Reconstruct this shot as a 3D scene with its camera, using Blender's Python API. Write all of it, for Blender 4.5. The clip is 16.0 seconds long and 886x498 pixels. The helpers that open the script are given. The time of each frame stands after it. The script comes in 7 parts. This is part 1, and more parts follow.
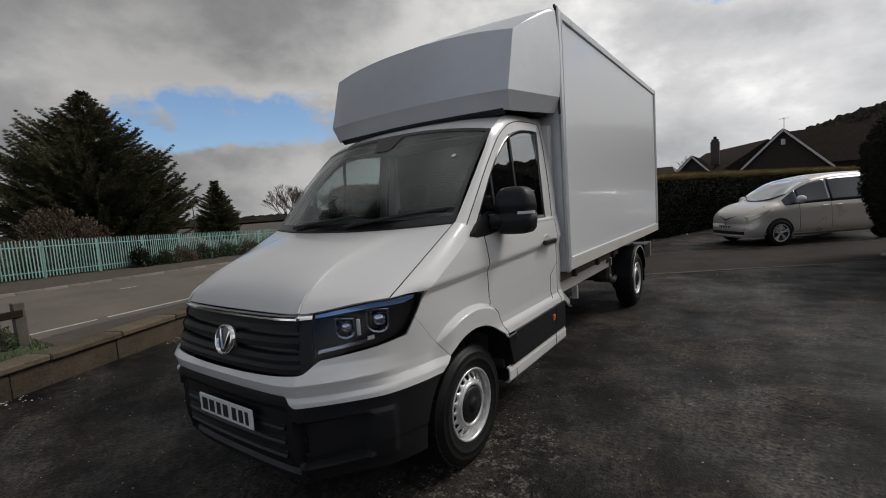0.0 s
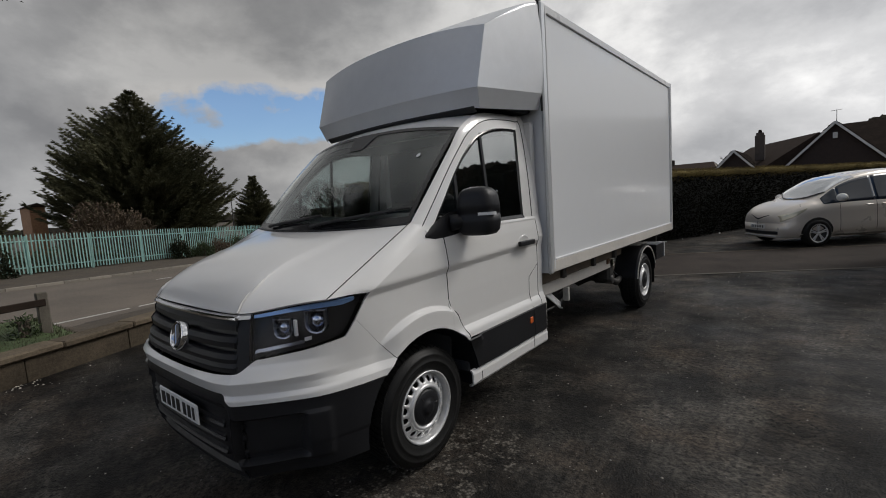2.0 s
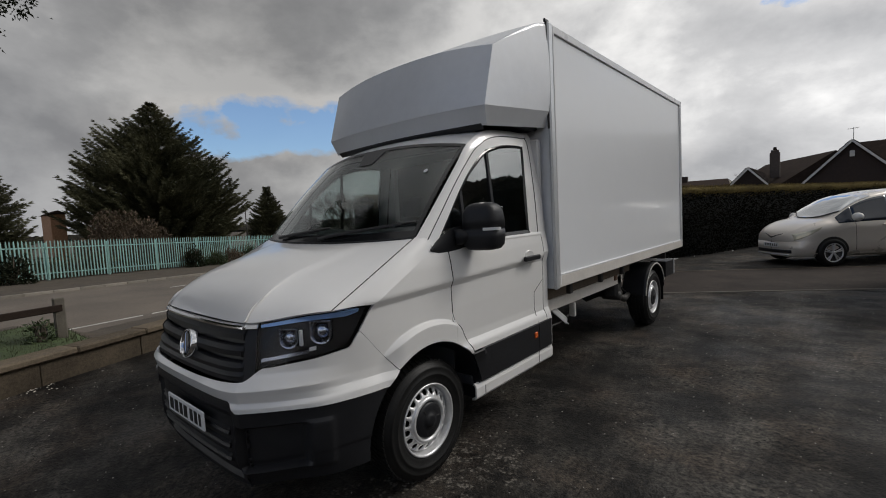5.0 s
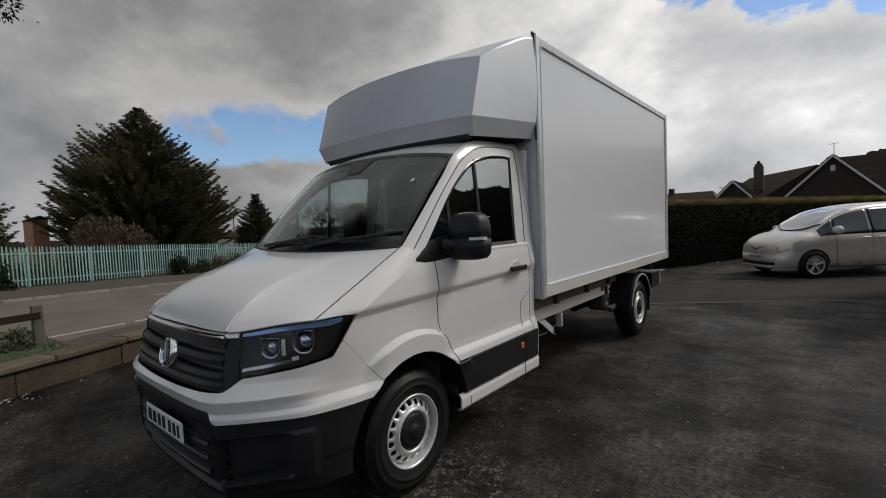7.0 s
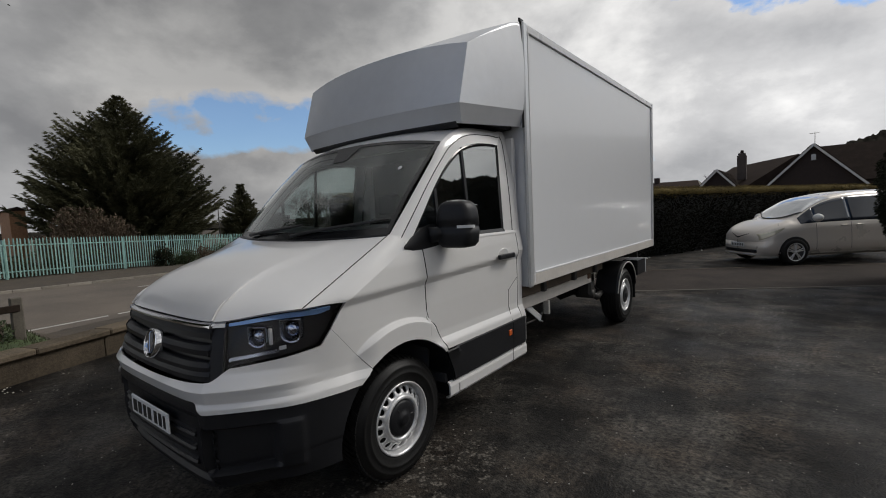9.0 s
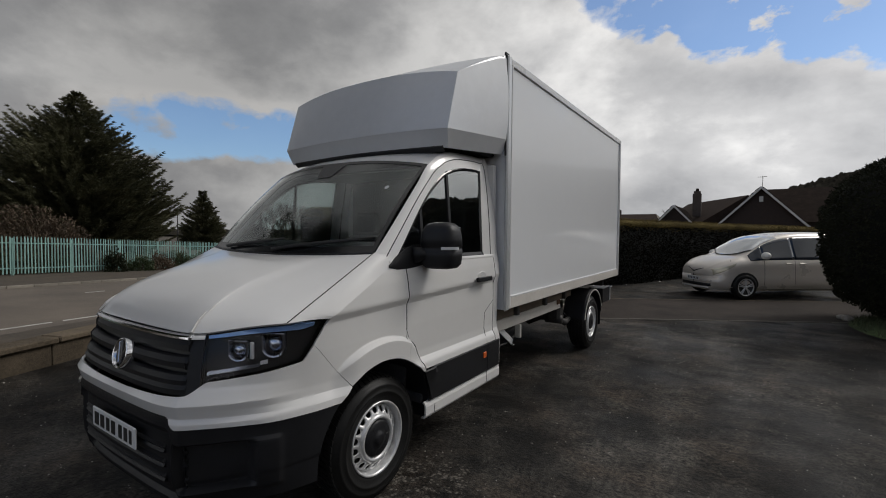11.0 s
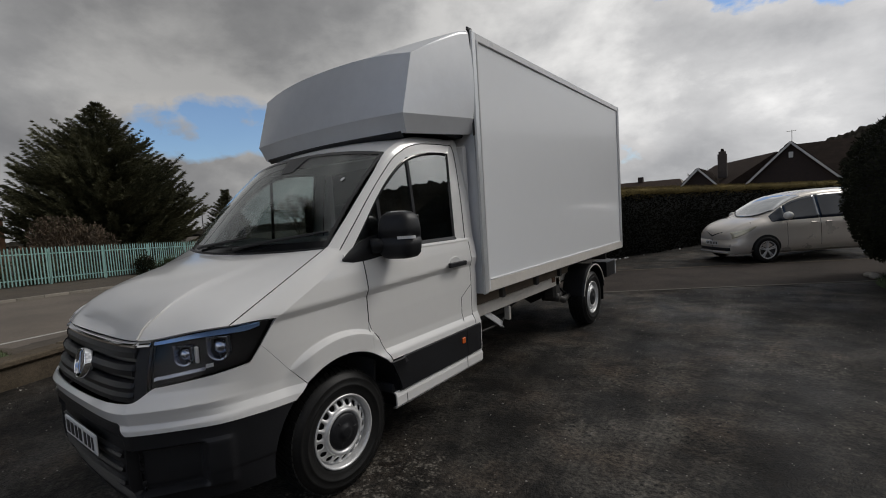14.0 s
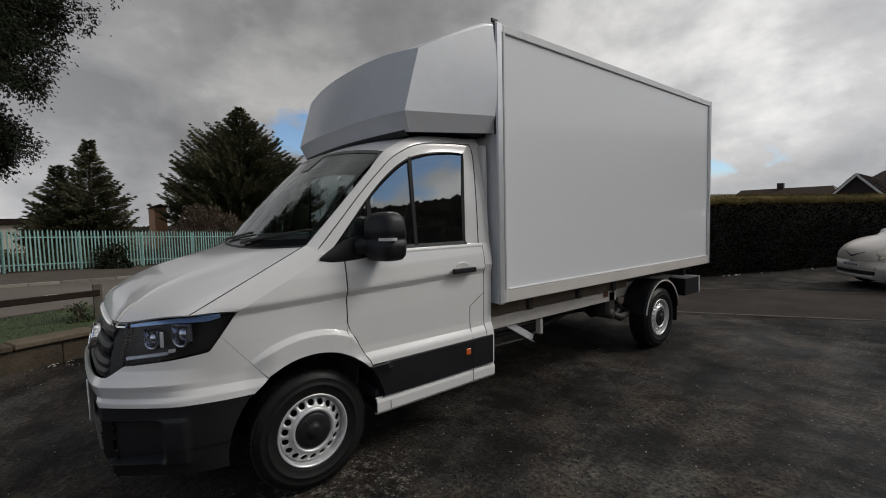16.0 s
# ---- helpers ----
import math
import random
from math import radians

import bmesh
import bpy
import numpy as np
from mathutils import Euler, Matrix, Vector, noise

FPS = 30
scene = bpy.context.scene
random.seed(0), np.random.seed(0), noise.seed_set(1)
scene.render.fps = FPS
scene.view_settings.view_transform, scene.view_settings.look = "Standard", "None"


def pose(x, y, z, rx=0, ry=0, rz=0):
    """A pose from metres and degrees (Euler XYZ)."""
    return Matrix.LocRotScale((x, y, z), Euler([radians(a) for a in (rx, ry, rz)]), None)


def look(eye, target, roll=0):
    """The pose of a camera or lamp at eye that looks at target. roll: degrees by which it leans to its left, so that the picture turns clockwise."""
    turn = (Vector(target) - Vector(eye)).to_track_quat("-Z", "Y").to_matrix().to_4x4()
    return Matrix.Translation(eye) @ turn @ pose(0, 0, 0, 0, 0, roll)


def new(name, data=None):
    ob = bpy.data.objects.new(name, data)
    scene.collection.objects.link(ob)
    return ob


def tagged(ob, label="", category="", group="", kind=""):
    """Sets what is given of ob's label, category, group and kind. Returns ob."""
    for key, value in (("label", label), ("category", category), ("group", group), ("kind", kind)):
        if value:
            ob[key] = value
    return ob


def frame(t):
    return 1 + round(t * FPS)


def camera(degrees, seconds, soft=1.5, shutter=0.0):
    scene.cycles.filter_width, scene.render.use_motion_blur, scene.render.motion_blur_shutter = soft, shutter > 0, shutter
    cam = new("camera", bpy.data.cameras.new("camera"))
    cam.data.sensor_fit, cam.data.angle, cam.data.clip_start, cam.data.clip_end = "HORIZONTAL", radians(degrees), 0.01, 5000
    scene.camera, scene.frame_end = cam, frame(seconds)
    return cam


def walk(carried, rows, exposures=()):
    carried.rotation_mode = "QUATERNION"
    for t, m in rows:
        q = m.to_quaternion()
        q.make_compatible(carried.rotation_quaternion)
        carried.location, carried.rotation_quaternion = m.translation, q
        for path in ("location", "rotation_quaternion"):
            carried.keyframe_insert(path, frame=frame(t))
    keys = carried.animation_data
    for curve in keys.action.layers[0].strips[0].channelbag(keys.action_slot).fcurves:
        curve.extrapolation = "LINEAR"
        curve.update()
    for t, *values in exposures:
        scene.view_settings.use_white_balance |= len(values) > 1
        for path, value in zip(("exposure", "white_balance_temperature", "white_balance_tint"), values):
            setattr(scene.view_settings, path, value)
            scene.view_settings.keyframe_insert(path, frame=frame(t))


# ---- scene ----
cam = camera(89.1, 16.0, soft=1.0)
PATH = [
    (0, (0.241, 0.299, 1.59), (-0.914, 1.92, 1.393), -4.1),
    (0.5, (0.282, 0.453, 1.573), (-0.946, 2.018, 1.365), -3.1),
    (1, (0.357, 0.546, 1.597), (-0.88, 2.103, 1.39), -4.0),
    (1.5, (0.521, 0.59, 1.597), (-0.752, 2.121, 1.413), -3.0),
    (2, (0.595, 0.613, 1.592), (-0.681, 2.139, 1.384), -3.8),
    (2.5, (0.611, 0.614, 1.598), (-0.681, 2.128, 1.412), -3.4),
    (3, (0.624, 0.605, 1.601), (-0.684, 2.11, 1.438), -3.0),
    (3.5, (0.636, 0.601, 1.601), (-0.679, 2.099, 1.448), -3.0),
    (6, (0.658, 0.61, 1.602), (-0.645, 2.121, 1.463), -2.9),
    (6.5, (0.663, 0.618, 1.6), (-0.609, 2.157, 1.489), -2.6),
    (7, (0.666, 0.621, 1.602), (-0.613, 2.155, 1.492), -2.4),
    (7.5, (0.669, 0.615, 1.596), (-0.601, 2.151, 1.423), -2.1),
    (8, (0.667, 0.616, 1.6), (-0.586, 2.164, 1.414), -2.1),
    (8.5, (0.671, 0.622, 1.599), (-0.576, 2.172, 1.394), -2.4),
    (8.7, (0.670, 0.625, 1.590), (-0.576, 2.178, 1.402), -2.6),
    (10.8, (0.600, 0.548, 1.599), (-0.541, 2.196, 1.537), -0.5),
    (11, (0.6, 0.516, 1.603), (-0.515, 2.175, 1.531), 0.5),
    (11.5, (0.552, 0.431, 1.616), (-0.527, 2.113, 1.521), 0.8),
    (12, (0.575, 0.385, 1.623), (-0.486, 2.079, 1.548), 1.1),
    (12.5, (0.677, 0.44, 1.648), (-0.423, 2.109, 1.58), -0.6),
    (13, (0.817, 0.55, 1.635), (-0.313, 2.197, 1.532), -1.2),
    (13.5, (0.896, 0.646, 1.638), (-0.238, 2.289, 1.507), -3.7),
    (14, (0.912, 0.817, 1.63), (-0.292, 2.407, 1.478), -3.6),
    (14.5, (0.992, 0.958, 1.641), (-0.317, 2.459, 1.465), -3.8),
    (15, (1.204, 1.092, 1.629), (-0.248, 2.454, 1.436), -2.1),
    (15.5, (1.263, 1.289, 1.606), (-0.224, 2.619, 1.462), -1.4),
    (16, (1.347, 1.464, 1.617), (-0.197, 2.728, 1.486), -1.3),
]
walk(cam, [(t, look(eye, target, roll)) for t, eye, target, roll in PATH],
     exposures=[(0, 0.05), (3.0, 0.05), (6.5, 0.06), (7.5, 0.04), (8.7, 0.03), (10.8, -0.04), (11.5, -0.10), (13.0, -0.09), (14.2, -0.07), (15.5, -0.01), (16.0, -0.01)])

# ---- world, sun and exposure ----
CLOUD_POWER, CLOUD_GAIN, CLOUD_BASE, CLOUD_BACK = 2.8, 1.38, 0.225, 0.80
SUN_DIR = Vector((0.44, 0.60, 0.66)).normalized()      # towards the sun, behind thin cloud
world = bpy.data.worlds.new("overcast_sky")
scene.world = world
world.use_nodes = True
wt = world.node_tree
wt.nodes.clear()


def wnode(kind, **vals):
    n = wt.nodes.new(kind)
    for k, v in vals.items():
        if k in n.inputs:
            n.inputs[k].default_value = v
    return n


def wmath(op, a, b=None, clamp=False):
    n = wt.nodes.new("ShaderNodeMath")
    n.operation, n.use_clamp = op, clamp
    for i, s in enumerate((a, b)):
        if s is None:
            continue
        if isinstance(s, (int, float)):
            n.inputs[i].default_value = s
        else:
            wt.links.new(s, n.inputs[i])
    return n.outputs[0]


def wramp(fac, stops):
    n = wt.nodes.new("ShaderNodeValToRGB")
    els = n.color_ramp.elements
    while len(els) < len(stops):
        els.new(0.5)
    for e, (p, c) in zip(els, stops):
        e.position, e.color = p, (*c, 1)
    wt.links.new(fac, n.inputs[0])
    return n.outputs[0]


sky = wt.nodes.new("ShaderNodeTexSky")
sky.sky_type, sky.sun_disc = "NISHITA", False
sky.sun_elevation = math.asin(SUN_DIR.z)
sky.sun_rotation = math.atan2(SUN_DIR.x, SUN_DIR.y)
sky.dust_density, sky.air_density, sky.ozone_density = 0.3, 1.0, 5.0
coord = wt.nodes.new("ShaderNodeTexCoord")
sep = wt.nodes.new("ShaderNodeSeparateXYZ")
wt.links.new(coord.outputs["Generated"], sep.inputs[0])
squash = wt.nodes.new("ShaderNodeCombineXYZ")
wt.links.new(sep.outputs["X"], squash.inputs[0])
wt.links.new(sep.outputs["Y"], squash.inputs[1])
wt.links.new(wmath("MULTIPLY", sep.outputs["Z"], 1.6), squash.inputs[2])


def cloud_noise(scale, detail, rough, shift, distort=0.4):
    mp = wt.nodes.new("ShaderNodeMapping")
    mp.inputs["Location"].default_value = shift
    wt.links.new(squash.outputs[0], mp.inputs[0])
    n = wnode("ShaderNodeTexNoise", Scale=scale, Detail=detail, Roughness=rough, Distortion=distort)
    wt.links.new(mp.outputs[0], n.inputs["Vector"])
    return n.outputs["Fac"]


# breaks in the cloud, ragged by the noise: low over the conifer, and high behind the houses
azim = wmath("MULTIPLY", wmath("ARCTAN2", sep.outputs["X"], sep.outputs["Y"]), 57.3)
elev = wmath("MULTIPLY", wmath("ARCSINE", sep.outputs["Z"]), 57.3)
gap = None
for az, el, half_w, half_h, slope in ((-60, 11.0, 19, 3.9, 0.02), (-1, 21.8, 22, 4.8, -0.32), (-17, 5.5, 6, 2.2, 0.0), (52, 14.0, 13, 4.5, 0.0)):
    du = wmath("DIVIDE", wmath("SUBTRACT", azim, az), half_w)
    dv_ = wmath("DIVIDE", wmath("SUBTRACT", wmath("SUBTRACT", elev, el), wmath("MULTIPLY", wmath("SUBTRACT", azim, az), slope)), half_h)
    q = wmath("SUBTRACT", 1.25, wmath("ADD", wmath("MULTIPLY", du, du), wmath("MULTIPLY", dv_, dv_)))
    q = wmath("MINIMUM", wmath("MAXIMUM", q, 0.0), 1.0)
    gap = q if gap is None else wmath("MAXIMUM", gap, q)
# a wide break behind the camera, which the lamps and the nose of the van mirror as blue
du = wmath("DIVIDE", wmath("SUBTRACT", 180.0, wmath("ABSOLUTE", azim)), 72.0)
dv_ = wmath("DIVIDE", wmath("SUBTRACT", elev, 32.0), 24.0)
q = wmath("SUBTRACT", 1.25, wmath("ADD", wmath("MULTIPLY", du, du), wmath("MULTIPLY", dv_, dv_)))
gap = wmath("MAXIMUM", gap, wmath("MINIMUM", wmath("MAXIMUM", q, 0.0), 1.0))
cloud_field = wmath("ADD", wmath("MULTIPLY", cloud_noise(2.6, 9, 0.58, (4.1, 0.7, 2.2)), 0.62), wmath("MULTIPLY", cloud_noise(8.0, 8, 0.62, (3, 1, 0)), 0.38))
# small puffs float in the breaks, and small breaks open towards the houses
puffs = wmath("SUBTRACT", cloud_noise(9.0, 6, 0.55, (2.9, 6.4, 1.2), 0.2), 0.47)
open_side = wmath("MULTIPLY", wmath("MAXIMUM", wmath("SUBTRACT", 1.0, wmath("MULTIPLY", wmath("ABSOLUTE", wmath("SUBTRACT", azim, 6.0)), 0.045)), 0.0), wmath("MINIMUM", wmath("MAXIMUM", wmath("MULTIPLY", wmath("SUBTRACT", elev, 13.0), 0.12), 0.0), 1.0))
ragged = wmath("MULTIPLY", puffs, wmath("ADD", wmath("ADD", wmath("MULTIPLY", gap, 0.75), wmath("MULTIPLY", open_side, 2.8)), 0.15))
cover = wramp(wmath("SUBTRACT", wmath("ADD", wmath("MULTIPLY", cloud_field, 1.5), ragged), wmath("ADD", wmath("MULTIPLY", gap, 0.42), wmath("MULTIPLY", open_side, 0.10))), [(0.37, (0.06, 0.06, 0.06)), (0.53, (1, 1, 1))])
# the clouds' own light: bright towards the sun, thick and grey away from it
to_sun = wt.nodes.new("ShaderNodeVectorMath")
to_sun.operation = "DOT_PRODUCT"
wt.links.new(coord.outputs["Generated"], to_sun.inputs[0])
to_sun.inputs[1].default_value = SUN_DIR
glow = wmath("POWER", wmath("ADD", wmath("MULTIPLY", to_sun.outputs["Value"], 0.5), 0.5), CLOUD_POWER)
body = wmath("ADD", wmath("MULTIPLY", cloud_noise(2.2, 7, 0.52, (7.3, 2.1, 0.4), 0.15), 0.76), wmath("MULTIPLY", cloud_noise(6.0, 8, 0.60, (1.3, 5.1, 0), 0.1), 0.24))
tone = wramp(body, [(0.37, (0.345, 0.349, 0.362)), (0.50, (0.56, 0.56, 0.566)), (0.62, (0.96, 0.95, 0.935))])
# thin cloud edges beside a break catch the light
edge_lit = wramp(gap, [(0.0, (1, 1, 1)), (0.5, (1.10, 1.09, 1.08))])
lit = wt.nodes.new("ShaderNodeMix")
lit.data_type, lit.blend_type = "RGBA", "MULTIPLY"
lit.inputs["Factor"].default_value = 1.0
wt.links.new(tone, lit.inputs["A"])
gain = wt.nodes.new("ShaderNodeCombineXYZ")
# clouds opposite the sun are lit on the side that faces the drive
back = wmath("POWER", wmath("SUBTRACT", 0.5, wmath("MULTIPLY", to_sun.outputs["Value"], 0.5)), 3.0)
g = wmath("ADD", wmath("ADD", wmath("MULTIPLY", glow, CLOUD_GAIN), CLOUD_BASE), wmath("MULTIPLY", back, CLOUD_BACK))
# bases overhead are greyer than the lit flanks near the horizon
g = wmath("MULTIPLY", g, wmath("MAXIMUM", wmath("SUBTRACT", 1.28, wmath("MULTIPLY", wmath("MAXIMUM", sep.outputs["Z"], 0.0), 0.98)), 0.74))
# a thinner, brighter bank over the verge, a heavier one over the road
thin_bank = wmath("MULTIPLY", wmath("MINIMUM", wmath("MAXIMUM", wmath("MULTIPLY", wmath("SUBTRACT", -73.0, azim), 0.055), 0.0), 1.0), 0.42)
heavy_bank = wmath("MULTIPLY", wmath("MINIMUM", wmath("MAXIMUM", wmath("SUBTRACT", 1.3, wmath("MULTIPLY", wmath("ABSOLUTE", wmath("ADD", azim, 55.0)), 0.042)), 0.0), 1.0), 0.24)
g = wmath("MULTIPLY", g, wmath("SUBTRACT", wmath("ADD", thin_bank, 1.0), heavy_bank))
for i in range(3):
    wt.links.new(g, gain.inputs[i])
wt.links.new(gain.outputs[0], lit.inputs["B"])
lit2 = wt.nodes.new("ShaderNodeMix")
lit2.data_type, lit2.blend_type = "RGBA", "MULTIPLY"
lit2.inputs["Factor"].default_value = 1.0
wt.links.new(lit.outputs["Result"], lit2.inputs["A"])
wt.links.new(edge_lit, lit2.inputs["B"])
lit = lit2
bg_sky, bg_cloud = wt.nodes.new("ShaderNodeBackground"), wt.nodes.new("ShaderNodeBackground")
wt.links.new(sky.outputs[0], bg_sky.inputs[0])
bg_sky.inputs[1].default_value = 0.120
wt.links.new(lit.outputs["Result"], bg_cloud.inputs[0])
bg_cloud.inputs[1].default_value = 1.0
mixw = wt.nodes.new("ShaderNodeMixShader")
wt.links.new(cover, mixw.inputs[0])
wt.links.new(bg_sky.outputs[0], mixw.inputs[1])
wt.links.new(bg_cloud.outputs[0], mixw.inputs[2])
wout = wt.nodes.new("ShaderNodeOutputWorld")
wt.links.new(mixw.outputs[0], wout.inputs[0])

sun = new("sun", bpy.data.lights.new("sun", "SUN"))
sun.data.energy, sun.data.angle, sun.data.color = 1.4, radians(20), (1.0, 0.965, 0.915)
sun.matrix_world = look(SUN_DIR * 50, (0, 0, 0))


# ---- materials ----
def material(name, base, rough=0.5, metal=0.0, vary=0.15, scale=6.0, fine=80.0, bump=0.0, bump_scale=None, tint=None, coat=0.0, per_piece=0.0, rough_vary=0.1, spec=0.5, coat_rough=0.04):
    """A surface with colour varied at two scales, with roughness wear and fine relief."""
    m = bpy.data.materials.new(name)
    m.use_nodes = True
    nt = m.node_tree
    b = nt.nodes["Principled BSDF"]
    b.inputs["Roughness"].default_value, b.inputs["Metallic"].default_value = rough, metal
    b.inputs["Coat Weight"].default_value = coat
    b.inputs["Coat Roughness"].default_value = coat_rough
    b.inputs["Specular IOR Level"].default_value = spec
    tc = nt.nodes.new("ShaderNodeTexCoord")

    def nz(sc, det, ro):
        n = nt.nodes.new("ShaderNodeTexNoise")
        n.inputs["Scale"].default_value, n.inputs["Detail"].default_value, n.inputs["Roughness"].default_value = sc, det, ro
        nt.links.new(tc.outputs["Object"], n.inputs["Vector"])
        return n.outputs["Fac"]

    def mth(op, x, y):
        n = nt.nodes.new("ShaderNodeMath")
        n.operation = op
        for i, s in enumerate((x, y)):
            if isinstance(s, (int, float)):
                n.inputs[i].default_value = s
            else:
                nt.links.new(s, n.inputs[i])
        return n.outputs[0]

    large, small = nz(scale, 5, 0.6), nz(fine, 3, 0.6)
    f = mth("ADD", mth("MULTIPLY", large, 0.6), mth("MULTIPLY", small, 0.4))
    if per_piece:
        info = nt.nodes.new("ShaderNodeObjectInfo")
        f = mth("ADD", f, mth("MULTIPLY", mth("SUBTRACT", info.outputs["Random"], 0.5), per_piece))
    ramp = nt.nodes.new("ShaderNodeValToRGB")
    c0 = [max(0.0, c * (1 - vary)) for c in base]
    c1 = [min(1.0, c * (1 + vary)) for c in (tint or base)]
    ramp.color_ramp.elements[0].position, ramp.color_ramp.elements[1].position = 0.33, 0.67
    ramp.color_ramp.elements[0].color, ramp.color_ramp.elements[1].color = (*c0, 1), (*c1, 1)
    nt.links.new(f, ramp.inputs[0])
    nt.links.new(ramp.outputs[0], b.inputs["Base Color"])
    if rough_vary:
        nt.links.new(mth("ADD", mth("MULTIPLY", large, rough_vary * 2), rough - rough_vary), b.inputs["Roughness"])
    if bump:
        bp = nt.nodes.new("ShaderNodeBump")
        bp.inputs["Strength"].default_value = bump
        bp.inputs["Distance"].default_value = 0.01
        nt.links.new(nz(bump_scale or fine, 4, 0.65), bp.inputs["Height"])
        nt.links.new(bp.outputs[0], b.inputs["Normal"])
    return m


def glass_material(name, tint=(0.9, 0.95, 0.95), rough=0.0, ior=1.45):
    m = bpy.data.materials.new(name)
    m.use_nodes = True
    b = m.node_tree.nodes["Principled BSDF"]
    b.inputs["Base Color"].default_value = (*tint, 1)
    b.inputs["Roughness"].default_value = rough
    b.inputs["Transmission Weight"].default_value = 1.0
    b.inputs["IOR"].default_value = ior
    return m


paint = material("white_van_paint", (0.705, 0.694, 0.678), 0.36, vary=0.015, scale=1.5, fine=12, coat=0.75, rough_vary=0.02, coat_rough=0.07)
paint_box = material("white_box_panel", (0.73, 0.74, 0.755), 0.30, vary=0.012, scale=0.6, fine=6, coat=0.32, rough_vary=0.02, coat_rough=0.07)
grp = material("silver_grey_fibreglass", (0.68, 0.692, 0.712), 0.40, metal=0.10, vary=0.05, scale=1.6, fine=10, coat=0.5, rough_vary=0.08, coat_rough=0.16, bump=0.05, bump_scale=4)
alu = material("aluminium_profile", (0.62, 0.63, 0.64), 0.38, metal=0.55, vary=0.08, scale=4, fine=60)
rail_dirty = material("road_stained_white_rail", (0.62, 0.585, 0.54), 0.4, vary=0.10, scale=2.5, fine=25)
alu_white = material("white_coated_profile", (0.70, 0.70, 0.70), 0.3, vary=0.04, scale=3, fine=60)
black_plastic = material("black_textured_plastic", (0.0145, 0.0147, 0.0165), 0.42, vary=0.25, scale=5, fine=200, bump=0.12, bump_scale=500, spec=0.28)
black_gloss = material("black_gloss_trim", (0.012, 0.012, 0.013), 0.15, vary=0.2, scale=5, rough_vary=0.05)
rubber = material("tyre_rubber", (0.0125, 0.0123, 0.012), 0.45, vary=0.35, scale=9, fine=90, bump=0.12, spec=0.2)
rim_paint = material("silver_steel_rim", (0.62, 0.62, 0.62), 0.34, metal=0.40, vary=0.16, scale=14, fine=120)
chrome = material("chrome", (0.75, 0.76, 0.78), 0.09, metal=1.0, vary=0.05, rough_vary=0.03)
chassis_white = material("grey_chassis_paint", (0.48, 0.465, 0.43), 0.5, vary=0.2, scale=7, fine=60)
dark_metal = material("oily_dark_metal", (0.03, 0.028, 0.026), 0.6, vary=0.4, scale=9, fine=70, bump=0.2)
timber_dirty = material("dirty_timber_bearer", (0.11, 0.085, 0.062), 0.9, vary=0.4, scale=5, fine=60, bump=0.2)
rust = material("rusty_bracket", (0.15, 0.085, 0.05), 0.8, vary=0.4, scale=30, fine=90)
interior_grey = material("cab_interior_plastic", (0.045, 0.046, 0.05), 0.6, vary=0.2, scale=8)
seat_cloth = material("dark_seat_cloth", (0.035, 0.036, 0.042), 0.85, vary=0.3, scale=12, fine=160, bump=0.2)
headliner = material("grey_headlining", (0.35, 0.35, 0.34), 0.9, vary=0.1)
glass_cab = glass_material("cab_glass", (0.80, 0.87, 0.85))
glass_door = glass_material("tinted_door_glass", (0.44, 0.51, 0.51), ior=2.5)
glass_lamp = glass_material("lamp_cover", (0.97, 0.97, 0.99), ior=1.22)


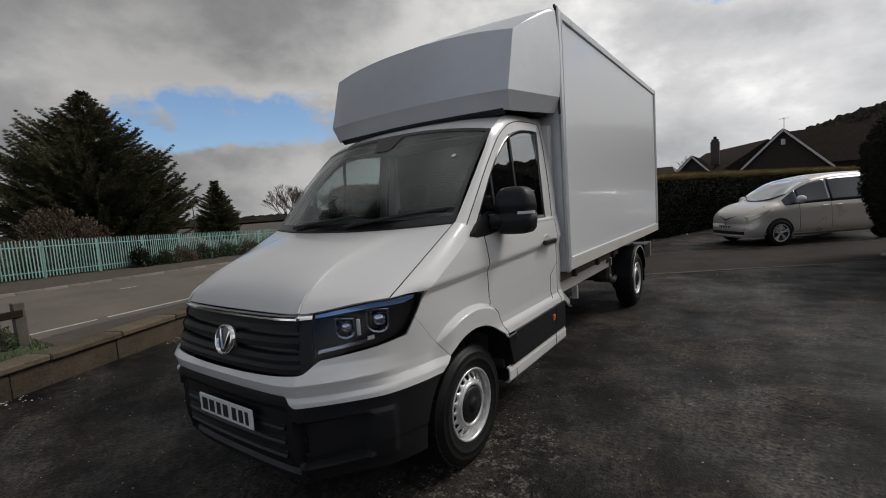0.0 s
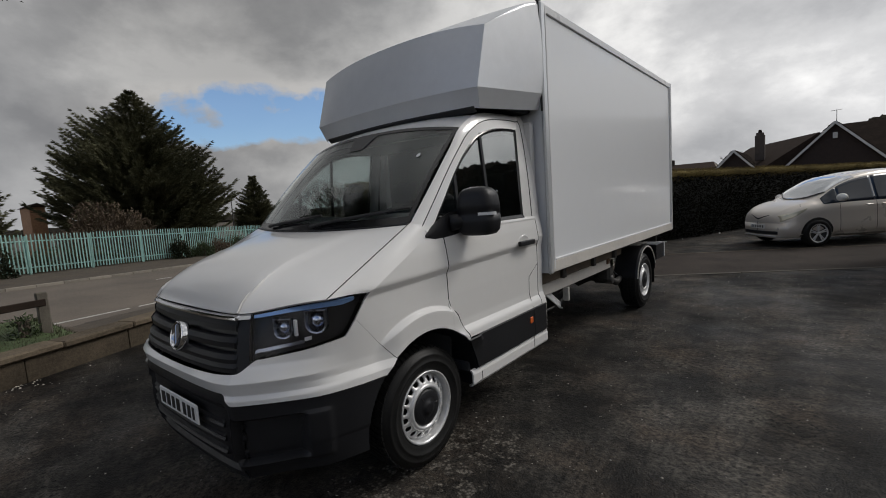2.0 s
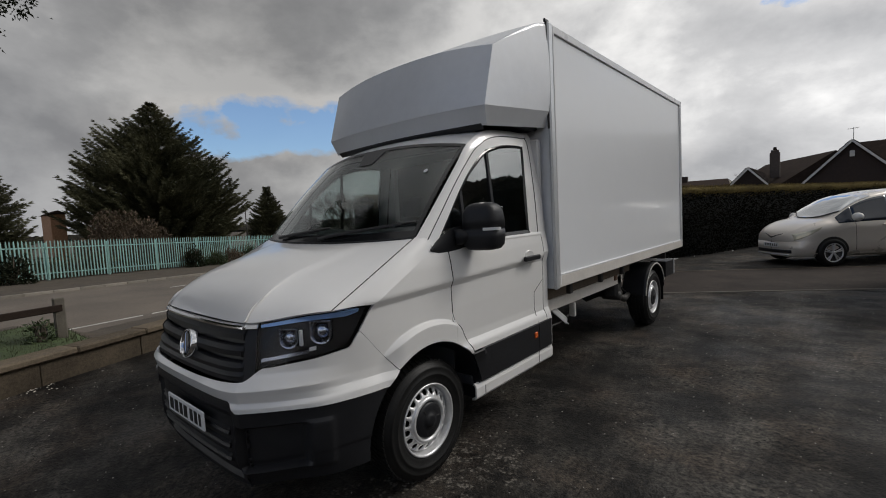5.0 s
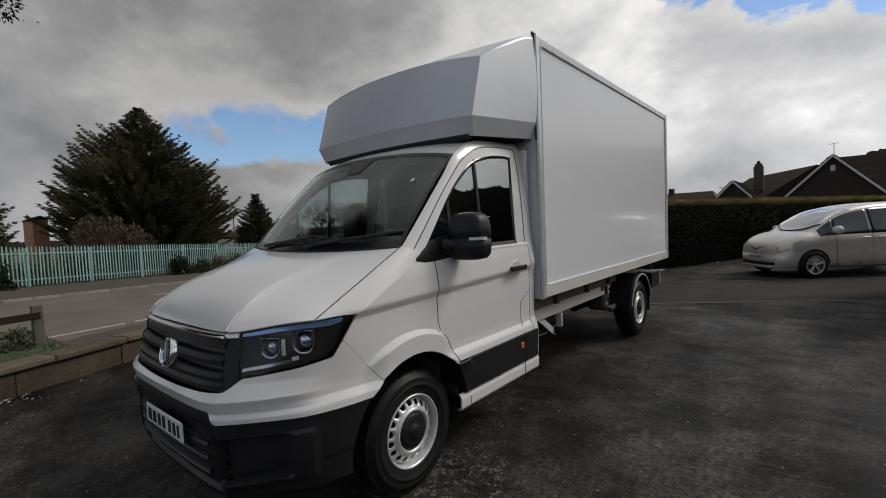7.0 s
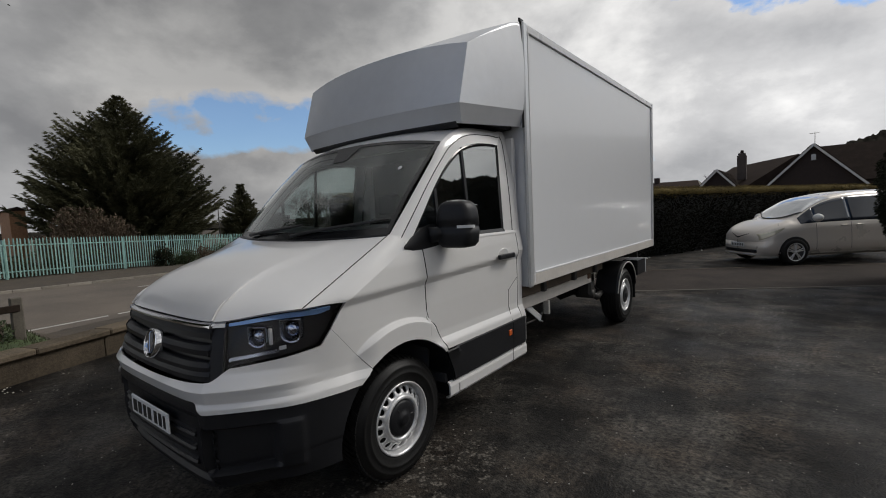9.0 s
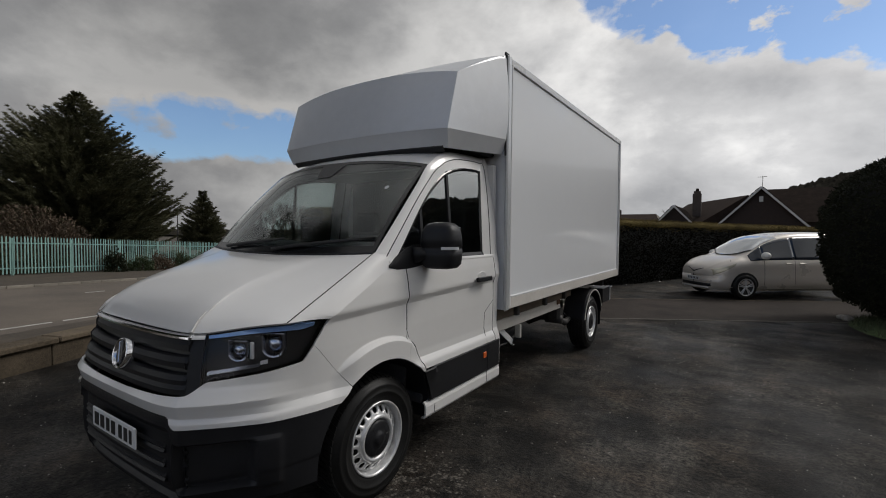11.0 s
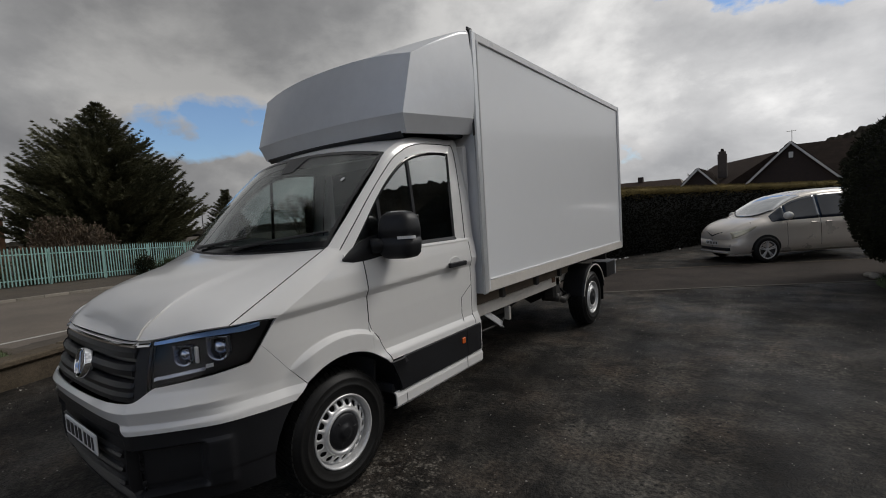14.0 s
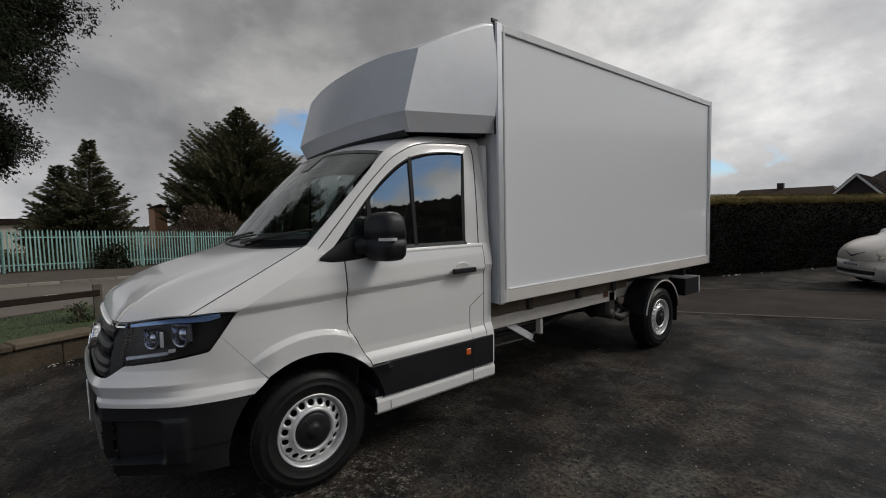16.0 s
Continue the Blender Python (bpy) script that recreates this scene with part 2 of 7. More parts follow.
def asphalt_material(name):
    """Old damp asphalt: dark binder, worn patches where pale aggregate shows, fine stone relief."""
    m = bpy.data.materials.new(name)
    m.use_nodes = True
    nt = m.node_tree
    b = nt.nodes["Principled BSDF"]
    tc = nt.nodes.new("ShaderNodeTexCoord")

    def tex(kind, sc, det=5, ro=0.6, out="Fac"):
        n = nt.nodes.new(kind)
        n.inputs["Scale"].default_value = sc
        if kind == "ShaderNodeTexNoise":
            n.inputs["Detail"].default_value, n.inputs["Roughness"].default_value = det, ro
        nt.links.new(tc.outputs["Object"], n.inputs["Vector"])
        return n.outputs[out]

    def ramp(f, p0, p1, c0, c1):
        r = nt.nodes.new("ShaderNodeValToRGB")
        r.color_ramp.elements[0].position, r.color_ramp.elements[1].position = p0, p1
        r.color_ramp.elements[0].color, r.color_ramp.elements[1].color = (*c0, 1), (*c1, 1)
        nt.links.new(f, r.inputs[0])
        return r.outputs[0]

    def mix(f, x, y, mode="MIX"):
        n = nt.nodes.new("ShaderNodeMix")
        n.data_type, n.blend_type = "RGBA", mode
        for sock, v in (("Factor", f), ("A", x), ("B", y)):
            if isinstance(v, float):
                n.inputs[sock].default_value = v
            else:
                nt.links.new(v, n.inputs[sock])
        return n.outputs["Result"]

    wander = nt.nodes.new("ShaderNodeTexNoise")
    wander.inputs["Scale"].default_value, wander.inputs["Detail"].default_value = 6.0, 6
    nt.links.new(tc.outputs["Object"], wander.inputs["Vector"])

    def most(mask, spots):
        """The mask joined with ragged round spots at x, y with a radius."""
        for x, y, r in spots:
            d = nt.nodes.new("ShaderNodeVectorMath")
            d.operation = "DISTANCE"
            nt.links.new(tc.outputs["Object"], d.inputs[0])
            d.inputs[1].default_value = (x, y, 0)
            e = nt.nodes.new("ShaderNodeMath")
            e.operation = "MULTIPLY_ADD"
            nt.links.new(wander.outputs["Fac"], e.inputs[0])
            e.inputs[1].default_value = r * 2.0
            nt.links.new(d.outputs["Value"], e.inputs[2])
            mask = mix(1.0, mask, ramp(e.outputs[0], min(0.90, r * 1.7), min(1.0, r * 2.2), (1, 1, 1), (0, 0, 0)), "LIGHTEN")
        return mask

    base = ramp(tex("ShaderNodeTexNoise", 0.45, 6), 0.40, 0.60, (0.0105, 0.0100, 0.0095), (0.037, 0.0352, 0.0335))
    mottle = ramp(tex("ShaderNodeTexNoise", 1.9, 8, 0.70), 0.42, 0.58, (0.42, 0.42, 0.42), (1.55, 1.52, 1.46))
    base = mix(1.0, base, mottle, "MULTIPLY")
    brown = ramp(tex("ShaderNodeTexNoise", 1.3, 5), 0.45, 0.75, (1, 1, 1), (1.25, 1.0, 0.82))
    base = mix(1.0, base, brown, "MULTIPLY")
    grit = ramp(tex("ShaderNodeTexNoise", 30, 5, 0.78), 0.40, 0.60, (0.38, 0.38, 0.38), (1.85, 1.80, 1.70))
    base = mix(1.0, base, grit, "MULTIPLY")
    worn = ramp(tex("ShaderNodeTexNoise", 0.9, 8, 0.72), 0.55, 0.70, (0, 0, 0), (1, 1, 1))
    # bare patches beside the front wheel, where the binder has gone
    worn = most(worn, [(-1.12, 2.78, 0.34), (-0.98, 2.90, 0.22), (-1.12, 2.42, 0.32), (-1.26, 2.16, 0.34)])
    stones = ramp(tex("ShaderNodeTexVoronoi", 42, out="Distance"), 0.20, 0.60, (0.145, 0.130, 0.112), (0.028, 0.025, 0.021))
    flecks = ramp(tex("ShaderNodeTexNoise", 10, 4, 0.66), 0.49, 0.54, (0, 0, 0), (1, 1, 1))
    base = mix(mix(1.0, worn, flecks, "MULTIPLY"), base, stones)
    # small pits where stones have come out, in loose clusters
    pit_zone = ramp(tex("ShaderNodeTexNoise", 1.7, 4, 0.6), 0.50, 0.60, (0, 0, 0), (1, 1, 1))
    pit_zone = most(pit_zone, [(-0.35, 5.15, 0.45), (0.0, 4.85, 0.45), (0.55, 4.35, 0.40)])
    pit = ramp(tex("ShaderNodeTexVoronoi", 21, out="Distance"), 0.18, 0.28, (1, 1, 1), (0, 0, 0))
    hole = nt.nodes.new("ShaderNodeRGB")
    hole.outputs[0].default_value = (0.004, 0.004, 0.004, 1)
    base = mix(1.0, base, ramp(pit_zone, 0.0, 1.0, (1, 1, 1), (1.45, 1.45, 1.42)), "MULTIPLY")
    base = mix(mix(1.0, pit_zone, pit, "MULTIPLY"), base, hole.outputs[0])
    specks = ramp(tex("ShaderNodeTexVoronoi", 7.0, out="Distance"), 0.03, 0.05, (1, 1, 1), (0, 0, 0))
    pale = nt.nodes.new("ShaderNodeRGB")
    pale.outputs[0].default_value = (0.11, 0.10, 0.085, 1)
    base = mix(specks, base, pale.outputs[0])
    nt.links.new(base, b.inputs["Base Color"])
    nt.links.new(ramp(tex("ShaderNodeTexNoise", 0.7, 6), 0.36, 0.62, (0.5, 0.5, 0.5), (0.85, 0.85, 0.85)), b.inputs["Roughness"])
    b.inputs["Specular IOR Level"].default_value = 0.16
    bump = nt.nodes.new("ShaderNodeBump")
    bump.inputs["Strength"].default_value, bump.inputs["Distance"].default_value = 0.9, 0.009
    nt.links.new(mix(0.5, tex("ShaderNodeTexNoise", 60, 5, 0.7), tex("ShaderNodeTexVoronoi", 85, out="Distance")), bump.inputs["Height"])
    nt.links.new(bump.outputs[0], b.inputs["Normal"])
    return m


asphalt = asphalt_material("worn_drive_asphalt")
asphalt_lane = material("lane_asphalt", (0.043, 0.035, 0.030), 0.9, vary=0.55, scale=1.1, fine=50, bump=0.4, bump_scale=120, spec=0.15)
road_mat = material("old_road_asphalt", (0.116, 0.096, 0.077), 0.9, vary=0.40, scale=0.35, fine=25, bump=0.4, bump_scale=90)
concrete = material("weathered_concrete", (0.108, 0.086, 0.061), 0.92, vary=0.5, scale=2.0, fine=35, bump=0.6, bump_scale=50, per_piece=0.25, spec=0.2)
block_mat = material("stained_wall_block", (0.074, 0.059, 0.042), 0.95, vary=0.5, scale=2.2, fine=30, bump=0.7, bump_scale=45, per_piece=0.16, spec=0.2)
mortar = material("dark_mortar", (0.10, 0.09, 0.075), 0.95, vary=0.3, scale=8)
kerb_mat = material("pale_kerb_concrete", (0.21, 0.19, 0.16), 0.92, vary=0.35, scale=2.0, fine=35, bump=0.5, bump_scale=50, per_piece=0.2, spec=0.2)
white_line = material("worn_road_paint", (0.50, 0.49, 0.45), 0.8, vary=0.35, scale=3, fine=30)
soil = material("leaf_litter_soil", (0.062, 0.048, 0.034), 0.95, vary=0.5, scale=1.5, fine=25, bump=0.6, bump_scale=30)
grass_ground = material("rough_grass_ground", (0.050, 0.074, 0.024), 0.95, vary=0.5, scale=1.2, fine=22, bump=0.6, bump_scale=30)
grass_blade = material("grass_blade", (0.055, 0.062, 0.028), 0.8, vary=0.4, scale=2, fine=10)
wood_grey = material("weathered_timber", (0.12, 0.105, 0.085), 0.9, vary=0.3, scale=8, fine=60, bump=0.3)
wood_dark = material("dark_timber", (0.028, 0.020, 0.016), 0.9, vary=0.3, scale=8, fine=60, bump=0.3, spec=0.1)
bark = material("bark", (0.10, 0.08, 0.06), 0.95, vary=0.4, scale=8, fine=40, bump=0.6, bump_scale=20)
needles = material("conifer_needles", (0.046, 0.052, 0.031), 0.9, vary=0.5, scale=0.8, fine=9, tint=(0.125, 0.122, 0.072), spec=0.08)
leaves_dark = material("dark_evergreen_leaves", (0.022, 0.027, 0.015), 0.8, spec=0.12, vary=0.5, scale=2, fine=12)
leaves_ivy = material("ivy_leaves", (0.04, 0.06, 0.02), 0.5, vary=0.5, scale=2, fine=12)
leaves_brown = material("brown_shrub_leaves", (0.105, 0.074, 0.048), 0.8, vary=0.5, scale=2, fine=12)
leaves_bush = material("bush_leaves", (0.025, 0.027, 0.016), 0.85, spec=0.12, vary=0.5, scale=2, fine=12)
# deep shade on the hedge flank is put into this near-black leaf colour
hedge_leaf = material("hedge_flank_shade", (0.0045, 0.0047, 0.0028), 0.95, spec=0.0, vary=0.4, scale=1.5, fine=15, tint=(0.0075, 0.0072, 0.004))
# sunlight on the hedge top is put into this yellowish colour
hedge_top = material("hedge_top_sunlit", (0.16, 0.122, 0.046), 0.9, spec=0.1, vary=0.4, scale=1.2, fine=12)
# near-black core colour holds the shade between the leaves, for hedge and bush
hedge_core = material("hedge_inside_shade", (0.005, 0.005, 0.0035), 0.95, vary=0.4)
pale_paint = material("mint_green_fence_paint", (0.27, 0.45, 0.41), 0.55, vary=0.18, scale=2.5, fine=30, per_piece=0.35)
brick_far = material("dark_red_brick", (0.034, 0.023, 0.019), 0.9, vary=0.3, scale=6, fine=50)
roof_tile = material("brown_roof_tile", (0.036, 0.026, 0.021), 0.95, vary=0.35, scale=3, fine=20, per_piece=0.3, spec=0.06)
white_trim = material("white_barge_paint", (0.72, 0.71, 0.68), 0.5, vary=0.08, scale=4)
brick_stack = material("weathered_stack_brick", (0.075, 0.060, 0.052), 0.9, vary=0.3, scale=6, fine=50)
brick_orange = material("orange_brick", (0.36, 0.20, 0.11), 0.9, vary=0.3, scale=6, fine=50)
render_cream = material("cream_render", (0.55, 0.50, 0.42), 0.9, vary=0.1)
hill_mat = material("wooded_hillside", (0.016, 0.0155, 0.013), 0.95, vary=0.6, scale=0.05, fine=0.5, tint=(0.034, 0.031, 0.025), spec=0.0)
car_paint = material("champagne_silver_paint", (0.63, 0.58, 0.52), 0.30, metal=0.28, vary=0.02, scale=2, coat=0.35)
# pale metallic base stands in for the sky reflected in the car's windscreen
glass_screen = material("sky_pale_car_screen", (0.52, 0.54, 0.55), 0.05, metal=0.75, vary=0.05, rough_vary=0.0, coat=1.0)
# blue of the sky reflected in the side windows is put into the base colour
glass_car = material("sky_blue_car_glass", (0.014, 0.022, 0.036), 0.05, spec=0.6, vary=0.1, rough_vary=0.0)
glass_dark = material("dark_car_glass", (0.012, 0.015, 0.02), 0.05, spec=0.35, vary=0.1, rough_vary=0.0)
plate_white = material("white_number_plate", (0.75, 0.75, 0.74), 0.35, vary=0.03)
ink = material("black_ink", (0.01, 0.01, 0.01), 0.5, vary=0.1)
orange_lens = material("orange_lens", (0.62, 0.12, 0.025), 0.25, vary=0.1)
red_lens = material("red_lens", (0.5, 0.02, 0.02), 0.25, vary=0.1)
lamp_silver = material("lamp_reflector", (0.60, 0.65, 0.74), 0.14, metal=1.0, vary=0.05, rough_vary=0.03)
lamp_smoke = material("smoked_chrome", (0.36, 0.39, 0.46), 0.16, metal=1.0, vary=0.05, rough_vary=0.03)
# the blue is the sky's reflection in the strip, put into its colour
drl_blue = material("sky_blue_light_guide", (0.34, 0.56, 1.0), 0.20, metal=0.3, vary=0.1, rough_vary=0.03)
stone = material("pale_field_stone", (0.30, 0.28, 0.25), 0.9, vary=0.3, scale=6, fine=40, bump=0.5)


# ---- mesh helpers ----
def thing(name, label, category, at=(0, 0, 0), group="", kind=""):
    e = new(name)
    e.location = at
    e.empty_display_size = 0.1
    return tagged(e, label, category, group, kind)


def link_mesh(name, verts, faces, mat, parent=None, label="", smooth=True, mats=None):
    me = bpy.data.meshes.new(name)
    me.from_pydata([tuple(v) for v in verts], [], [tuple(f) for f in faces])
    me.materials.append(mat)
    if smooth:
        me.polygons.foreach_set("use_smooth", [True] * len(me.polygons))
    me.update()
    ob = new(name, me)
    if parent is not None:
        ob.parent = parent
        ob.matrix_parent_inverse = parent.matrix_basis.inverted() if parent.parent is None else (parent.parent.matrix_basis @ parent.matrix_parent_inverse @ parent.matrix_basis).inverted()
    if label:
        ob["label"] = label
    return ob


def part(name, bm, mat, parent=None, label="", smooth=False):
    """Link a bmesh as one mesh object, under a thing or a part."""
    bmesh.ops.recalc_face_normals(bm, faces=bm.faces)
    vs = [v.co.copy() for v in bm.verts]
    bm.verts.index_update()
    fs = [[v.index for v in f.verts] for f in bm.faces]
    bm.free()
    return link_mesh(name, vs, fs, mat, parent, label, smooth)


def add_box(bm, lo, hi, bevel=0.0, m=None, seg=1):
    r = bmesh.ops.create_cube(bm, size=1.0)
    vs = r["verts"]
    for v in vs:
        v.co = Vector([lo[i] + (v.co[i] + 0.5) * (hi[i] - lo[i]) for i in range(3)])
    if bevel:
        es = list({e for v in vs for e in v.link_edges})
        out = bmesh.ops.bevel(bm, geom=es, offset=bevel, segments=seg, affect="EDGES", profile=0.6)
        vs = list({v for f in out["faces"] for v in f.verts} | {v for v in vs if v.is_valid})
    if m is not None:
        bmesh.ops.transform(bm, matrix=m, verts=vs)
    return vs


def box(name, lo, hi, mat, parent=None, label="", bevel=0.0, m=None, seg=1):
    bm = bmesh.new()
    add_box(bm, lo, hi, bevel, m, seg)
    return part(name, bm, mat, parent, label)


def grid_faces(nu, nv, closed=False):
    out = []
    for i in range(nu - 1):
        for j in range(nv if closed else nv - 1):
            k = (j + 1) % nv
            out.append((i * nv + j, i * nv + k, (i + 1) * nv + k, (i + 1) * nv + j))
    return out


def tube(name, pts, radius, mat, parent=None, label="", sides=8, ends=True):
    """A round bar through the points; radius may be one number or one for each point."""
    pts = [Vector(p) for p in pts]
    radii = radius if isinstance(radius, (list, tuple)) else [radius] * len(pts)
    vs, ref = [], Vector((0, 0, 1))
    for i, p in enumerate(pts):
        d = (pts[min(i + 1, len(pts) - 1)] - pts[max(i - 1, 0)]).normalized()
        a = d.cross(ref if abs(d.dot(ref)) < 0.95 else Vector((1, 0, 0))).normalized()
        b = d.cross(a)
        for j in range(sides):
            w = 2 * math.pi * j / sides
            vs.append(p + (a * math.cos(w) + b * math.sin(w)) * radii[i])
    fs = grid_faces(len(pts), sides, True)
    if ends:
        fs += [tuple(range(sides))[::-1], tuple(range((len(pts) - 1) * sides, len(pts) * sides))]
    return link_mesh(name, vs, fs, mat, parent, label)


def lathe(name, profile, mat, parent=None, label="", m=None, n=40, smooth=True):
    """A turned shape: (radius, along) pairs round the x axis."""
    vs = []
    for r, a in profile:
        for j in range(n):
            w = 2 * math.pi * j / n
            v = Vector((a, r * math.cos(w), r * math.sin(w)))
            vs.append(m @ v if m is not None else v)
    return link_mesh(name, vs, grid_faces(len(profile), n, True), mat, parent, label, smooth)


def smooth_curve(pts, n):
    """n points of a Catmull-Rom curve through pts, evenly in the given steps."""
    p = np.array(pts, float)
    p = np.vstack([2 * p[0] - p[1], p, 2 * p[-1] - p[-2]])
    out = []
    for t in np.linspace(0, len(pts) - 1 - 1e-9, n):
        i, f = int(t), t - int(t)
        a, b, c, d = p[i:i + 4]
        out.append(0.5 * (2 * b + (c - a) * f + (2 * a - 5 * b + 4 * c - d) * f * f + (3 * b - a - 3 * c + d) * f ** 3))
    return np.array(out)


def sstep(a, b, x):
    t = min(1.0, max(0.0, (x - a) / (b - a)))
    return t * t * (3 - 2 * t)
leaf_pale = material("dry_pale_leaf", (0.50, 0.46, 0.40), 0.9, vary=0.4, scale=40, fine=90)
lamp_pale = material("hazed_lamp_plastic", (0.66, 0.62, 0.48), 0.18, metal=0.25, vary=0.1, scale=6, coat=0.6)
trim_far = material("weathered_white_boards", (0.58, 0.57, 0.55), 0.7, vary=0.12, scale=4)


# ---- the setting: ground, drive, lane, road ----
ROAD_SLOPE, ROAD_TURN = 0.40, math.atan(0.40)
OFF_LINE, OFF_DASH, OFF_KERB, OFF_FENCE = 5.77, 11.08, 14.49, 20.04     # offsets from the low wall, along x


def wall_x(y):
    return -5.6 - ROAD_SLOPE * (min(max(y, -25.0), 80.0) - 0.9)


def road_z(y):
    """The road falls gently as it runs past the drive."""
    return -0.509 - 0.044 * (min(max(y, -8.0), 40.0) - 3.0)


def ground_z(x, y):
    """Height of the ground: level drive, a bank behind the low wall that falls to the road."""
    d = wall_x(y) - 0.12 - x
    if d <= 0:
        return 0.0
    flat = 1 - sstep(1.7, 2.3, y)            # a level verge up to the timber post, then an open slope
    bank = (0.24 * flat - 0.06 * (1 - flat)) * sstep(0.0, 0.05, d)
    return bank - (bank - road_z(y)) * sstep(0.6 + 2.0 * flat, 5.6 - 0.6 * flat, d)


def along_road(name, offs, ys, lift, mat, label, category, parent=None):
    """A strip that follows the road, between offsets from the low wall."""
    vs = [(wall_x(y) - o, y, ground_z(wall_x(y) - o, y) + lift) for y in ys for o in offs]
    ob = link_mesh(name, vs, grid_faces(len(ys), len(offs)), mat, parent)
    return tagged(ob, label, category, kind="structure") if parent is None else ob


def sheet(name, xs, ys, lift, mat, label, category, inside=None, parent=None, back=0.0):
    """A sheet that follows the ground, lifted a little."""
    vs, idx, fs = [], {}, []
    for i, x in enumerate(xs):
        for j, y in enumerate(ys):
            idx[i, j] = len(vs)
            vs.append((x, y, ground_z(x + back, y) + lift))
    for i in range(len(xs) - 1):
        for j in range(len(ys) - 1):
            if inside is None or inside((xs[i] + xs[i + 1]) / 2, (ys[j] + ys[j + 1]) / 2):
                fs.append((idx[i, j], idx[i + 1, j], idx[i + 1, j + 1], idx[i, j + 1]))
    ob = link_mesh(name, vs, fs, mat, parent)
    return tagged(ob, label, category, kind="structure")


xs = np.concatenate([[-900, -400, -200, -120, -80, -60, -45, -36], np.arange(-30, 8, 0.4), [10, 14, 20, 30, 50, 80, 140, 250, 500, 900]])
ys = np.concatenate([[-900, -400, -200, -100, -60, -40, -30, -24, -20], np.arange(-16, 40, 0.6), [42, 50, 60, 80, 120, 200, 400, 900]])
sheet("ground", xs, ys, -0.03, soil, "brown soil and rough grass ground", "ground", back=0.5)

# the drive: dark asphalt up to the concrete edging; its far edge runs aslant
EDGE_P, EDGE_D = Vector((-1.5, 9.28)), Vector((0.857, 0.515)).normalized()
EDGE_N = Vector((-EDGE_D.y, EDGE_D.x))


def strip(name, a0, a1, b0, b1, z, mat, label, category, na=40, nb=6, parent=None):
    """A strip along the edging's direction, between b0 and b1 metres beyond it."""
    vs = []
    for i in range(na):
        for j in range(nb):
            p = EDGE_P + EDGE_D * (a0 + (a1 - a0) * i / (na - 1)) + EDGE_N * (b0 + (b1 - b0) * j / (nb - 1))
            vs.append((p.x, p.y, z))
    return tagged(link_mesh(name, vs, [f[::-1] for f in grid_faces(na, nb)], mat, parent), label, category, kind="structure")


dv, df = [], []
ny, nx = 60, 40
for j in range(ny):
    y = -16 + 32 * j / (ny - 1)
    for i in range(nx):
        x0 = wall_x(y) + 0.02
        x = x0 + (9.0 - x0) * i / (nx - 1)
        yy = min(y, EDGE_P.y + (x - EDGE_P.x) * EDGE_D.y / EDGE_D.x)
        dv.append((x, yy, 0.012 * noise.noise((x * 0.7, yy * 0.7, 0)) * 0.6))
df = grid_faces(ny, nx)
tagged(link_mesh("driveway", dv, [f[::-1] for f in df], asphalt), "dark worn patchy asphalt driveway", "driveway", kind="structure")
strip("lane", -4.2, 22, 0.10, 2.775, -0.006, asphalt_lane, "grey asphalt lane beside the drive", "lane")
strip("lane_far", -6, 22, 2.83, 16, -0.008, asphalt, "dark asphalt forecourt before the hedge", "driveway")
strip("lane_joint", -5, 22, 2.78, 2.825, 0.002, concrete, "pale worn joint along the lane", "kerb", nb=2)

# road with its edge line and dashes, far kerb and pavement
along_road("road", np.linspace(4.6, OFF_KERB, 20), np.linspace(-25, 70, 96), 0.012, road_mat, "worn grey-brown asphalt road", "road")
along_road("near_pavement", np.linspace(2.8, 4.9, 8), np.linspace(-14, 2.2, 40), 0.008, road_mat, "worn brown-grey pavement behind the verge", "pavement")
along_road("near_pavement", np.linspace(0.25, 4.9, 14), np.linspace(2.2, 16, 40), 0.008, road_mat, "worn brown-grey pavement along the low wall", "pavement")
for y0, y1 in ((-9, 4.05), (4.28, 12)):
    along_road("edge_line", (OFF_LINE - 0.06, OFF_LINE + 0.06), np.linspace(y0, y1, 20), 0.018, white_line, "worn white painted road edge line", "road marking")
for k in range(9):
    tagged(along_road("road_dash", (OFF_DASH - 0.055, OFF_DASH + 0.055), np.linspace(-5.3 + 6.0 * k, -4.6 + 6.0 * k, 3), 0.018, white_line, "short white painted centre dash on the road", "road marking"), group="centre line dashes")

pav = thing("far_pavement", "leaf-strewn brown pavement behind a concrete kerb", "pavement", (wall_x(0) - OFF_KERB, 0, road_z(0)), kind="structure")
along_road("paving", np.linspace(OFF_KERB + 0.13, OFF_FENCE + 4, 12), np.linspace(-25, 70, 60), 0.10, soil, "", "", pav)
kerb_me = None
for k in range(60):
    y0 = -16 + 0.915 * k * math.cos(ROAD_TURN)
    if kerb_me is None:
        bm = bmesh.new()
        add_box(bm, (-0.135, 0, -0.15), (0.0, 0.905, 0.115), 0.012)
        kb = part("kerb_stone", bm, kerb_mat)
        kerb_me = kb.data
    else:
        kb = new("kerb_stone", kerb_me)
    kb.parent = pav
    kb.location = (wall_x(y0) - wall_x(0), y0, road_z(y0) - road_z(0))
    kb.rotation_euler = (-0.041, 0, ROAD_TURN)

# concrete edging between drive and lane
edging = thing("concrete_edging", "pale concrete edging stones along the drive", "kerb", (EDGE_P.x, EDGE_P.y, 0), kind="structure")
edging.rotation_euler = (0, 0, math.atan2(EDGE_D.y, EDGE_D.x))
ed_me = None
